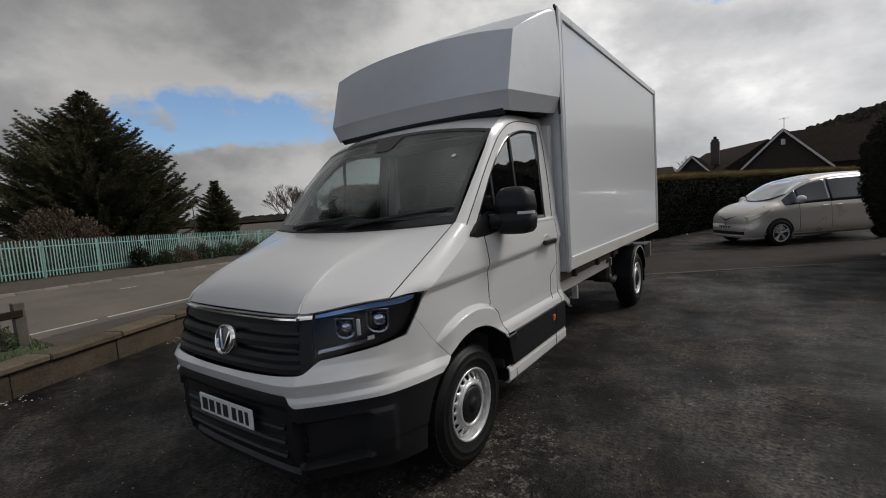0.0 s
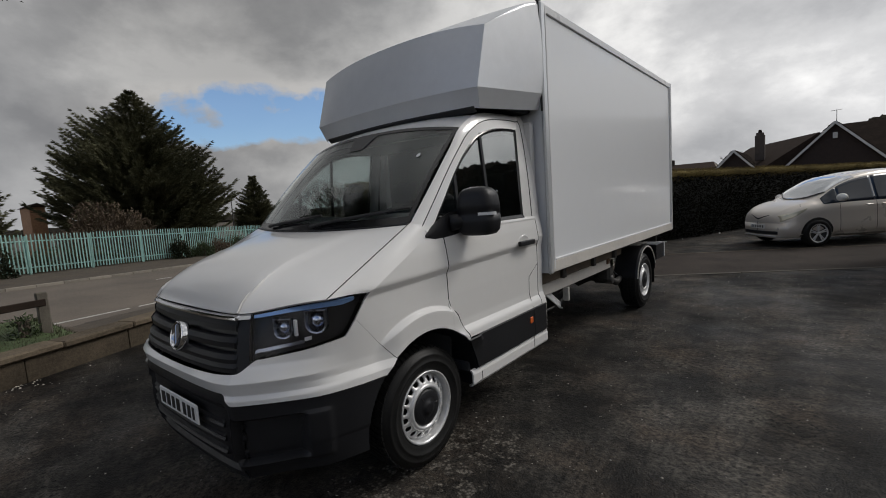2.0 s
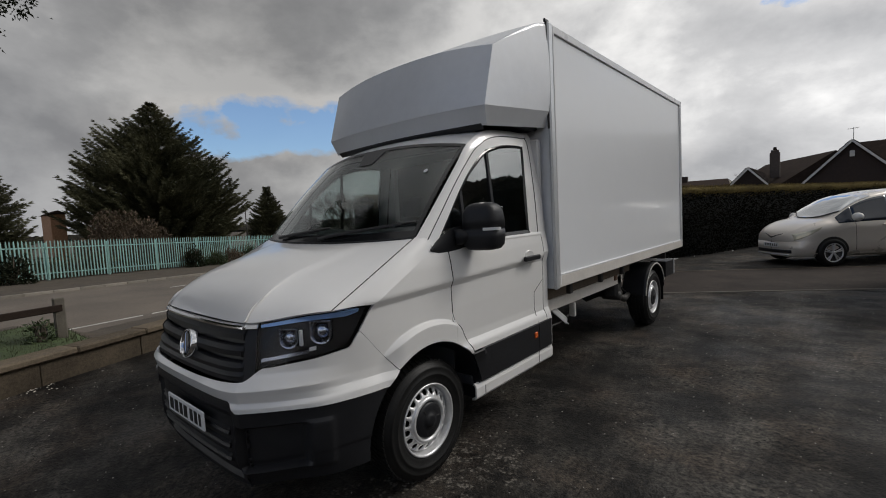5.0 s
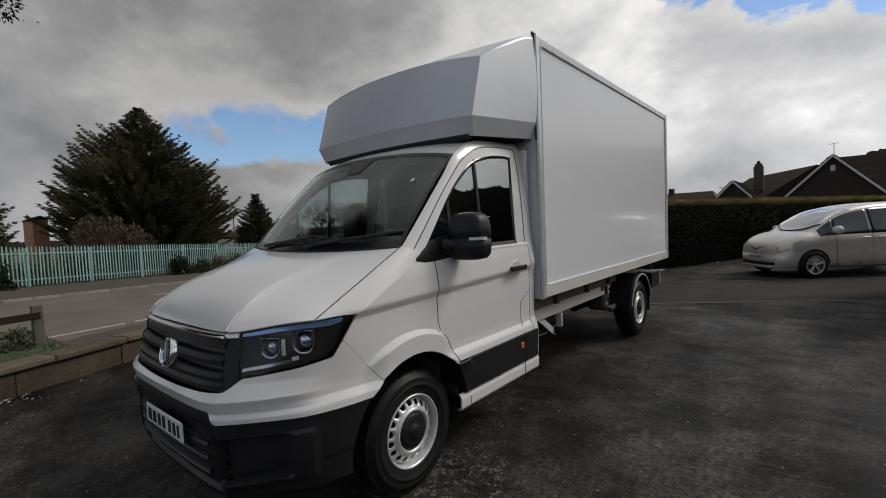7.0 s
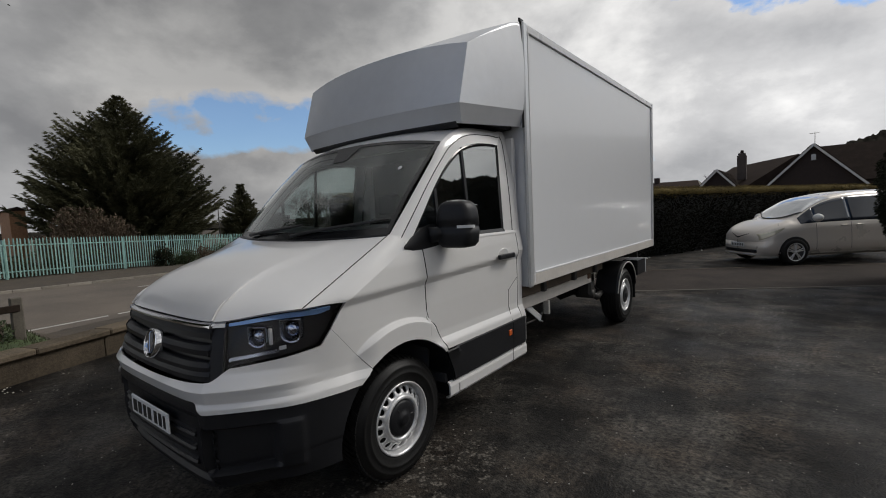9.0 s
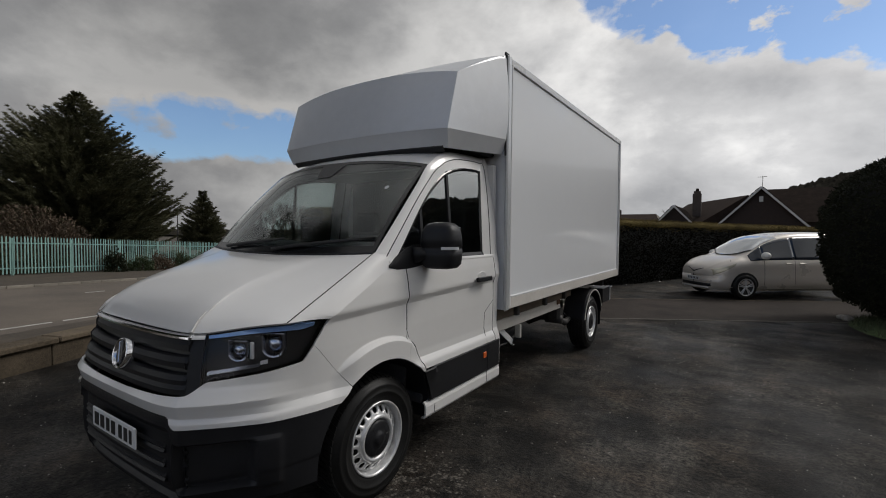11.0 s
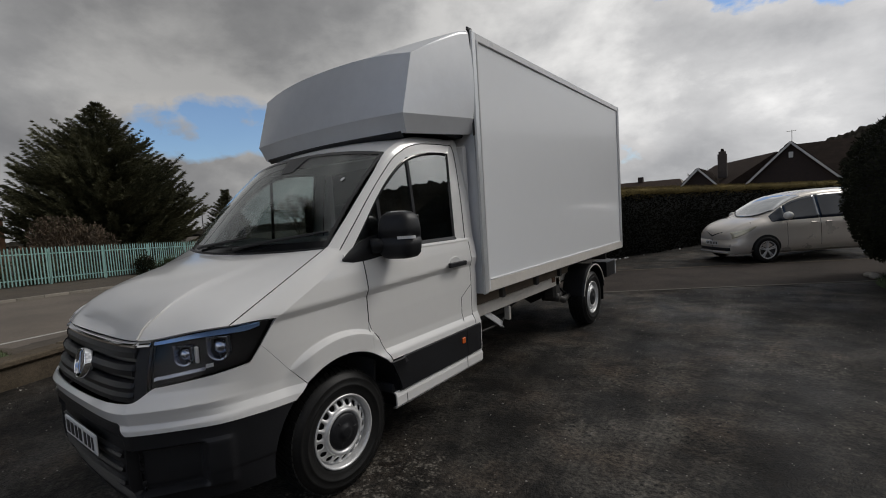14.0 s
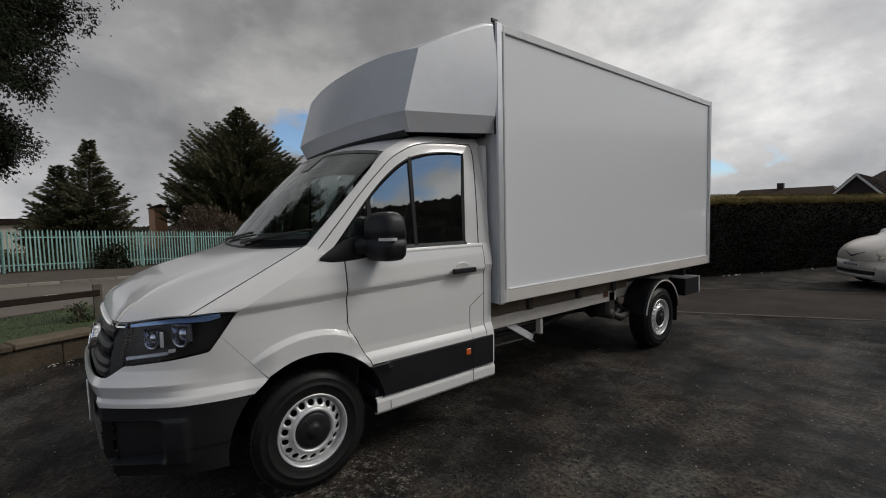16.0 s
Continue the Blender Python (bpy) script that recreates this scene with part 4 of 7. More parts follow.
# ---- houses and hill ----
def gable_house(name, x0, x1, y0, y1, eave, ridge, label, windows=()):
    """A brick house, its gable towards the drive, with white barge boards and a tiled roof."""
    t = thing(name, label, "house", ((x0 + x1) / 2, y0, 0))
    xm = (x0 + x1) / 2
    vs = [(x0, y0, 0), (x1, y0, 0), (x1, y0, eave), (xm, y0, ridge), (x0, y0, eave), (x0, y1, 0), (x1, y1, 0), (x1, y1, eave), (xm, y1, ridge), (x0, y1, eave)]
    link_mesh("wall", vs, [(0, 1, 2, 3, 4), (6, 5, 9, 8, 7), (1, 6, 7, 2), (5, 0, 4, 9)], brick_far, t, smooth=False)
    for sx, xe in ((-1, x0), (1, x1)):
        run = Vector((xe - xm, 0, eave - ridge))
        run = run * (1 + 0.35 / run.length)
        vs, fs = [], []
        rows = 12
        up = Vector((-run.z * sx, 0, run.x * sx)).normalized()
        for i in range(rows):
            a, b = run * (i / rows), run * ((i + 1.15) / rows)
            k = len(vs)
            for p, o in ((a, 0.05), (b, 0.09)):
                for y in (y0 - 0.22, y1 + 0.22):
                    vs.append(Vector((xm, y, ridge)) + p + up * o)
            for p, o in ((a, 0.0), (b, 0.03)):
                for y in (y0 - 0.22, y1 + 0.22):
                    vs.append(Vector((xm, y, ridge)) + p + up * o)
            fs += [(k, k + 2, k + 3, k + 1), (k + 4, k + 5, k + 7, k + 6), (k + 2, k + 6, k + 7, k + 3), (k, k + 4, k + 6, k + 2), (k + 1, k + 3, k + 7, k + 5)]
        link_mesh("roof_slope", vs, fs, roof_tile, t, smooth=False)
        nn = run.normalized()
        bvs = []
        for p in (Vector((xm, 0, ridge)) - up * 0.02, Vector((xm, 0, ridge)) + run - up * 0.02):
            for y in (y0 - 0.27, y0 - 0.235):
                for o in (-0.07, 0.045):
                    bvs.append(Vector((p.x, y, p.z)) + up * o)
        link_mesh("barge_board", bvs, [(0, 1, 5, 4), (2, 6, 7, 3), (1, 3, 7, 5), (0, 4, 6, 2), (0, 2, 3, 1), (4, 5, 7, 6)], trim_far, t, "white painted barge board", smooth=False)
    box("ridge_cap", (xm - 0.09, y0 - 0.272, ridge - 0.11), (xm + 0.09, y0 - 0.236, ridge + 0.01), trim_far, t, "", 0.01)
    return t


house = gable_house("bungalow", -1.15, 3.85, 36.0, 43.0, 2.15, 4.72, "dark brick bungalow with tiled roof, chimney and white barge boards")
for ob in list(gable_house("small_gable", -4.85, -2.65, 37.0, 43.0, 2.55, 3.72, "x").children):
    ob.parent = house
    ob.matrix_parent_inverse = house.matrix_basis.inverted()
bpy.data.objects.remove(bpy.data.objects["small_gable"])
# long roof running right from the gable, and a wing that runs back on the other side
rv = [(1.2, 37.6, 2.5), (10.5, 37.6, 2.5), (10.5, 40.9, 5.0), (1.2, 40.9, 4.95), (10.5, 44.2, 2.5), (1.2, 44.2, 2.5)]
link_mesh("main_roof", rv, [(0, 1, 2, 3), (3, 2, 4, 5), (5, 0, 3), (1, 4, 2)], roof_tile, house, "brown tiled long roof", smooth=False)
rv = [(-6.65, 45.9, 2.4), (-2.2, 37.05, 2.4), (0.65, 38.5, 4.42), (-3.8, 47.3, 4.42), (3.5, 39.95, 2.4), (-0.95, 48.75, 2.4)]
link_mesh("wing_roof", rv, [(0, 1, 2, 3), (3, 2, 4, 5), (5, 0, 3), (1, 4, 2)], roof_tile, house, "brown tiled wing roof", smooth=False)
box("main_wall", (-2.0, 37.9, 0), (10.3, 43.5, 2.5), brick_far, house)
chim = box("chimney", (-2.80, 39.2, 3.0), (-2.24, 39.7, 4.72), brick_stack, house, "brick chimney stack", bevel=0.02)
box("chimney_cap", (-2.74, 39.26, 4.72), (-2.30, 39.64, 4.90), brick_stack, chim, bevel=0.02)
tube("chimney_pot", [(-2.52, 39.45, 4.88), (-2.52, 39.45, 5.10)], [0.12, 0.09], roof_tile, chim)
box("gable_vent", (1.25, 35.93, 3.78), (1.47, 35.98, 4.12), trim_far, house, "small white louvred gable vent")
aer = tube("aerial_mast", [(1.42, 36.6, 4.6), (1.42, 36.6, 5.5)], 0.018, chassis_white, house, "thin television aerial")
tube("aerial_boom", [(1.15, 36.6, 5.42), (1.65, 36.6, 5.45)], 0.012, chassis_white, aer)
for k in range(5):
    tube("aerial_rod", [(1.2 + 0.1 * k, 36.4, 5.43), (1.2 + 0.1 * k, 36.8, 5.43)], 0.008, chassis_white, aer, sides=4)
house2 = thing("neighbour_house", "far pale-gabled bungalow roof behind the hedge", "house", (-8, 44, 0))
link_mesh("roof", [(-12, 42, 2.6), (-5.4, 42, 2.6), (-6.1, 44.5, 3.45), (-12, 44.5, 3.45), (-5.4, 47, 2.6), (-12, 47, 2.6)], [(0, 1, 2, 3), (3, 2, 4, 5)], roof_tile, house2, smooth=False)
link_mesh("gable_wall", [(-5.45, 42.1, 0), (-5.45, 46.9, 0), (-5.45, 46.9, 2.62), (-6.1, 44.5, 3.4), (-5.45, 42.1, 2.62), (-12, 42.1, 0), (-12, 42.1, 2.6)], [(0, 1, 2, 3, 4), (5, 0, 4, 6)], render_cream, house2, "cream rendered wall", smooth=False)
box("chimney", (-9.45, 44.2, 3.0), (-9.05, 44.6, 3.85), brick_far, house2)
bare_tree("bare_tree", (-5.4, 60.0, -0.2), 6.0, 12, "leafless tree behind the bungalow roof")
bare_tree("bare_tree", (-2.3, 61.0, -0.2), 6.2, 15, "leafless tree behind the bungalow roof")

# school building far behind the fence
school = thing("school_building", "low cream flat-roofed building with windows behind the fence", "building", (-52, -6, -0.4))
box("wall", (-54, -16, -0.5), (-48, 1.2, 2.0), render_cream, school)
box("flat_roof", (-54.2, -16.2, 2.0), (-47.7, 1.4, 2.45), wood_dark, school, "dark flat roof edge", bevel=0.03)
for k in range(6):
    wo = box("window", (-48.05, -15 + 2.6 * k, 0.5), (-47.95, -13.4 + 2.6 * k, 1.75), white_trim, school, "white-framed window", bevel=0.02)
    box("pane", (-47.96, -14.85 + 2.6 * k, 0.62), (-47.93, -14.25 + 2.6 * k, 1.63), glass_dark, wo)
    box("pane", (-47.96, -14.15 + 2.6 * k, 0.62), (-47.93, -13.55 + 2.6 * k, 1.63), glass_dark, wo)
shed = thing("brick_building", "orange brick gable end between the conifers", "building", (-44, 5, -0.4))
box("wall", (-48, 6.9, -0.9), (-44, 7.8, 3.2), brick_orange, shed)
link_mesh("roof", [(-48.2, 6.75, 3.2), (-43.8, 6.75, 3.2), (-43.8, 7.35, 3.5), (-48.2, 7.35, 3.5), (-43.8, 7.95, 3.2), (-48.2, 7.95, 3.2)], [(0, 1, 2, 3), (3, 2, 4, 5), (1, 4, 2), (0, 3, 5)], roof_tile, shed, smooth=False)


# wooded hill round the back and the right, and a low far ridge beyond the road
def hill(name, az0, az1, dist, profile, label, seed, tree=5.0):
    vs, n, rows = [], 1000, 26
    for i in range(n):
        f = i / (n - 1)
        az = radians(az0 + (az1 - az0) * f)
        h = profile(f) * (1 + 0.10 * noise.noise((f * 9 + seed, 0, 0)))
        for j in range(rows):
            q = j / (rows - 1)
            d = dist * (1 + 0.55 * q)
            z = -1 + h * q ** 0.8
            z += tree * 0.5 * (noise.noise((i * 0.16, j * 0.35 + seed, 0)) + 0.7 * noise.noise((i * 0.5, j * 0.9, seed)) + 0.35 * noise.noise((i * 1.3, j * 1.9, seed))) * (0.25 + q)
            vs.append((math.sin(az) * d, math.cos(az) * d, z))
    return tagged(link_mesh(name, vs, [f[::-1] for f in grid_faces(n, rows)], hill_mat, smooth=False), label, "hill", kind="structure")


hill("hill", -6, 150, 190, lambda f: float(np.interp(f * 156 - 6, [-6, 0, 3, 8, 12, 20, 40, 70, 150], [6, 16, 25, 33, 42, 48, 58, 60, 30])), "dark wooded hillside behind the houses", 3, 3.5)
hill("far_ridge", -170, -20, 320, lambda f: 5.0 + 3 * math.sin(f * 8), "low far wooded ridge beyond the road", 9, 3.0)


# ---- the van ----
XC = -2.11                        # the van's centre line; it faces -y
HUB_F, HUB_R, HUB_Z, TYRE_R = 2.512, 6.945, 0.367, 0.370
ARCH_Y, ARCH_Z, ARCH_R = 2.51, 0.37, 0.48
van = thing("box_van", "white box van with Luton nose parked on the drive", "van", (XC, 4.5, 0))

# plan outline of the nose at bumper height: (half width, y)
OUT = smooth_curve([(0, 1.472), (0.16, 1.473), (0.32, 1.477), (0.46, 1.486), (0.565, 1.507), (0.61, 1.531), (0.70, 1.605), (0.79, 1.70), (0.875, 1.815), (0.925, 1.95), (0.955, 2.10), (0.966, 2.30), (0.968, 2.55), (0.968, 2.9), (0.966, 3.3), (0.962, 3.7), (0.958, 4.02)], 241)


def front_weight(i):
    return 1 - sstep(1.5, 2.05, OUT[i][1])


FRONT_IN = [(0.20, 0.04), (0.33, 0.016), (0.5, 0.008), (0.72, 0.012), (0.80, 0.024), (0.86, 0.035), (0.92, 0.052), (1.0, 0.075), (1.12, 0.122), (1.3, 0.18), (1.6, 0.25)]
SIDE_IN = [(0.20, 0.03), (0.36, 0.012), (0.46, 0.010), (0.475, 0.004), (0.695, 0.0), (0.735, 0.006), (0.775, 0.030), (0.82, 0.034), (1.0, 0.028), (1.145, 0.030), (1.185, 0.009), (1.20, 0.008), (1.30, 0.022), (1.405, 0.044), (1.6, 0.07)]


def lerp_table(tab, z):
    for (a, p), (b, q) in zip(tab, tab[1:]):
        if z <= b:
            return p + (q - p) * max(0.0, (z - a) / (b - a))
    return tab[-1][1]


def skin(s, z, proud=0.0, arch=True):
    """A point of the lower body: s along the outline (0 middle of the nose, 240 rear of the cab), z up."""
    i = min(239, int(s))
    f = s - i
    p = OUT[i] * (1 - f) + OUT[i + 1] * f
    t = OUT[min(240, i + 2)] - OUT[max(0, i - 1)]
    t = t / np.linalg.norm(t)
    nrm = np.array([t[1], -t[0]])
    w = front_weight(i) * (1 - f) + front_weight(i + 1) * f
    inn = w * lerp_table(FRONT_IN, z) + (1 - w) * lerp_table(SIDE_IN, z - 0.036 * (p[1] - 2.6) * sstep(0.85, 1.1, z))
    # wheel-arch flare
    r = math.hypot(p[1] - ARCH_Y, z - ARCH_Z)
    flare = 0.040 * (1 - sstep(0.582, 0.612, r)) * sstep(0.60, 0.76, z) * sstep(2.12, 2.30, p[1]) if arch else 0.0
    q = p + nrm * (proud + flare - inn)
    return (q[0], q[1], z)


def s_of_y(y):
    """Outline parameter on the flank with that y."""
    k = int(np.searchsorted(OUT[:, 1], y))
    k = min(max(k, 1), 240)
    a, b = OUT[k - 1][1], OUT[k][1]
    return k - 1 + (y - a) / (b - a)


def s_of_u(u):
    k = int(np.searchsorted(OUT[:150, 0], u))
    k = min(max(k, 1), 149)
    a, b = OUT[k - 1][0], OUT[k][0]
    return k - 1 + (u - a) / (b - a)


def van_panel(name, pts, mat, parent=van, label="", thick=0.012, smooth=True, side=1, flip=False, sharp=16):
    """A panel from a grid of (half width, y, z) points, on the near side (1) or mirrored (-1), with sheet thickness."""
    pts = np.array(pts, float)
    nu, nv = pts.shape[:2]
    vs = [(XC + side * p[0], p[1], p[2]) for row in pts for p in row]
    fs = grid_faces(nu, nv)
    # face outwards
    c = Vector((XC, 3.3, 1.0))
    tot = 0.0
    for f in fs[:: max(1, len(fs) // 40)]:
        a, b, d = Vector(vs[f[0]]), Vector(vs[f[1]]), Vector(vs[f[3]])
        tot += (b - a).cross(d - a).normalized().dot((a - c).normalized())
    if (tot < 0) != flip:
        fs = [f[::-1] for f in fs]
    ob = link_mesh(name, vs, fs, mat, parent, label, smooth)
    ob.data.set_sharp_from_angle(angle=radians(sharp))
    uses = {}
    for pl in ob.data.polygons:
        for k in pl.edge_keys:
            uses[k] = uses.get(k, 0) + 1
    for e in ob.data.edges:
        if uses.get(e.key, 0) == 1:
            e.use_edge_sharp = True
    if thick:
        so = ob.modifiers.new("sheet", "SOLIDIFY")
        so.thickness, so.offset = thick, -1
    return ob


def both(name, pts, mat, parent=van, label="", thick=0.012, smooth=True):
    return [van_panel(name, pts, mat, parent, label, thick, smooth, s) for s in (1, -1)]


def whole(pts):
    """A half grid mirrored to the full width; its first column lies on the centre line."""
    pts = np.array(pts, float)
    left = pts[:, :0:-1].copy()
    left[:, :, 0] *= -1
    return np.concatenate([left, pts], axis=1)


def band(s0, s1, zlo, zhi, ns, nz, proud=0.0):
    """Rows from zlo(s) to zhi(s) of the body skin between two outline places."""
    rows = []
    for j in range(nz):
        row = []
        for i in range(ns):
            s = s0 + (s1 - s0) * i / (ns - 1)
            z = zlo(s) + (zhi(s) - zlo(s)) * j / (nz - 1)
            row.append(skin(s, z, proud))
        rows.append(row)
    return rows


def out_y(s):
    return float(np.interp(s, np.arange(241), OUT[:, 1]))


def out_u(s):
    return float(np.interp(s, np.arange(241), OUT[:, 0]))


def arch_z(y, r=ARCH_R):
    d = abs(y - ARCH_Y)
    return ARCH_Z + math.sqrt(max(0.0, r * r - d * d)) if d < r else 0.0


def arch_y(z, sign, r=ARCH_R):
    return ARCH_Y + sign * math.sqrt(max(0.0, r * r - (z - ARCH_Z) ** 2))


def white_low(s):
    """Lower edge of the white bumper band."""
    u, y = out_u(s), out_y(s)
    return (0.755 - 0.055 * sstep(0.50, 0.575, u) if y < 1.6 else 0.70) - 0.011 * (1 - sstep(0.50, 0.78, out_u(s)))


def white_top(s):
    """Upper edge of the band: the lower edge of grille and lamp."""
    u, y = out_u(s), out_y(s)
    if y < 1.60:
        return 0.822 + 0.02 * (u / 0.6) ** 2 + 0.055 * sstep(0.60, 0.70, u)
    return max(0.897 + 0.15 * (y - 1.58), 1.155 - 1.35 * (2.112 - y))


def lamp_top(s):
    return 1.108 + 0.045 * sstep(0.62, 0.93, out_u(s))


def lerp(a, b, f):
    return tuple(p + (q - p) * f for p, q in zip(a, b))


# bumper: white upper band and black lower part, both ending at the wheel arch
rows = []
for j in range(41):
    f = j / 40
    y_end = 2.1675 + (0.075 * f / 0.2 if f < 0.2 else 0.075 - 0.22 * (f - 0.2) / 0.8)
    s1 = s_of_y(y_end)
    row = []
    for i in range(121):
        s = s1 * i / 120
        zt = white_top(min(s, s_of_y(2.02)))
        z = white_low(s) + (zt - white_low(s)) * f
        # crease: a bright face above it, a hollow darker face below that flares at its foot
        zc = 0.797 + 0.012 * sstep(0.45, 0.9, out_u(s))
        if z > zc:
            bulge = 0.026 * max(0.0, 1 - (z - zc) / 0.07)
        else:
            g_ = (zc - z) / 0.089
            bulge = 0.026 * max(0.0, 1 - g_ / 0.7) + 0.010 * sstep(0.70, 1.0, g_)
        row.append(skin(s, z, bulge * (1 - sstep(1.62, 2.0, out_y(s)))))
    rows.append(row)
van_panel("bumper_band", whole(rows), paint, label="white bumper band", sharp=14)


def low_edge(s):
    return 0.285 + 0.05 * sstep(0.5, 0.95, out_u(s))


rows = []
for j in range(41):
    f = j / 40
    row = []
    for i in range(151):
        zz = 0.335 + (0.694 - 0.335) * f
        s1 = s_of_y(arch_y(zz, -1))
        s = s1 * i / 150
        z = low_edge(s) + (white_low(s) - 0.005 - low_edge(s)) * f
        u = out_u(s)
        # intake recesses: wide one in the middle, one at each corner
        dent = 0.03 * sstep(0.55, 0.50, u) * sstep(0.06, 0.14, f) * (1 - sstep(0.80, 0.9, f)) if u < 0.55 else 0.0
        dent += 0.055 * sstep(0.53, 0.56, u) * (1 - sstep(0.80, 0.845, u)) * sstep(0.20, 0.26, f) * (1 - sstep(0.76, 0.82, f))
        dent -= 0.012 * sstep(0.80, 0.84, u) * (1 - sstep(0.885, 0.90, u)) * sstep(0.12, 0.2, f) * (1 - sstep(0.78, 0.86, f))
        row.append(skin(s, z, -dent - 0.05 * (1 - sstep(0.0, 0.35, f)) * (1 - sstep(0.7, 0.95, u))))
    rows.append(row)
van_panel("lower_bumper", whole(rows), black_plastic, label="black textured lower bumper")
for z in (0.42, 0.49, 0.56):       # slats of the lower intake
    van_panel("intake_slat", whole([[skin(s_of_u(0.47) * i / 30, z + dz, -0.016 - 0.008 * (k % 2)) for i in range(31)] for k, dz in enumerate((0, 0.012, 0.024))]), black_plastic, thick=0.02)
# number plate with plain bars for its writing
plate = box("number_plate", (XC - 0.245, 1.471, 0.530), (XC + 0.275, 1.481, 0.638), plate_white, van, "white front number plate", bevel=0.006)
for k, (a, b) in enumerate(((-0.225, -0.16), (-0.15, -0.09), (-0.075, -0.025), (-0.012, 0.045), (0.075, 0.125), (0.137, 0.187), (0.197, 0.235))):
    box("plate_bar", (XC + a + 0.015, 1.4685, 0.55), (XC + b + 0.003, 1.472, 0.617), ink, plate)

# grille: dark backing, three broad slats, chrome line, round emblem
S_G, S_SL = s_of_u(0.655), s_of_u(0.605)
van_panel("grille_back", whole(band(0, S_G, white_top, lamp_top, 50, 8, -0.045)), black_plastic, label="black grille")
for k in range(4):
    z0 = 0.826 if k == 3 else 0.865 + 0.078 * k
    rows = []
    for j, (dz, pr) in enumerate(((0.0, -0.025), (0.004, -0.006), (0.030, 0.002), (0.052, -0.006), (0.058, -0.028))):
        rows.append([skin(S_SL * i / 40, z0 + dz + 0.012 * (out_u(S_SL * i / 40) / 0.6) ** 2, pr) for i in range(41)])
    van_panel("grille_slat", whole(rows), black_plastic, thick=0.006)
for sd in (1, -1):
    van_panel("grille_end", band(S_SL - 0.5, S_G, white_top, lamp_top, 10, 8, -0.004), black_plastic, thick=0.02, side=sd)
for z0, h in ((1.080, 0.026),):
    rows = [[skin(s_of_u(0.66) * i / 40, z0 + dz - 0.004 + 0.006 * (out_u(s_of_u(0.66) * i / 40) / 0.6) ** 2, pr) for i in range(41)] for dz, pr in ((0, -0.004), (0.005, 0.012), (h * 0.55, 0.014), (h - 0.005, 0.008), (h, -0.004))]
    van_panel("chrome_line", whole(rows), chrome, thick=0.006, label="chrome grille trim")
em = Matrix.Translation((XC + 0.015, 1.527, 0.957)) @ Matrix.Rotation(radians(90), 4, "Z") @ Matrix.Rotation(radians(14), 4, "Y")
emblem = lathe("emblem", [(0.001, -0.004), (0.068, -0.004), (0.069, -0.018), (0.074, -0.022), (0.079, -0.018), (0.080, 0.02)], chrome, van, "round chrome emblem", em)
lathe("emblem_disc", [(0.001, -0.008), (0.063, -0.008)], black_gloss, emblem, "", em)
for dx, ang in ((-0.026, 22), (0.026, -22)):
    bm = bmesh.new()
    add_box(bm, (-0.016, -0.007, -0.056), (-0.006, 0.007, 0.056), 0.003, em @ Matrix.Translation((0, dx, 0)) @ Matrix.Rotation(radians(ang), 4, "X"))
    part("emblem_bar", bm, chrome, emblem)

# headlamps
S_L0, S_L1 = s_of_u(0.655), s_of_y(2.112)


def lamp_grid(s0, s1, f0, f1, n, m, proud):
    rows = []
    for j in range(m):
        f = f0 + (f1 - f0) * j / (m - 1)
        rows.append([skin(s, white_top(s) + (lamp_top(s) - white_top(s)) * f, proud) for s in np.linspace(s0, s1, n)])
    return rows


def lamp_spot(s, f, proud):
    p = skin(s, white_top(s) + (lamp_top(s) - white_top(s)) * f, proud)
    return p


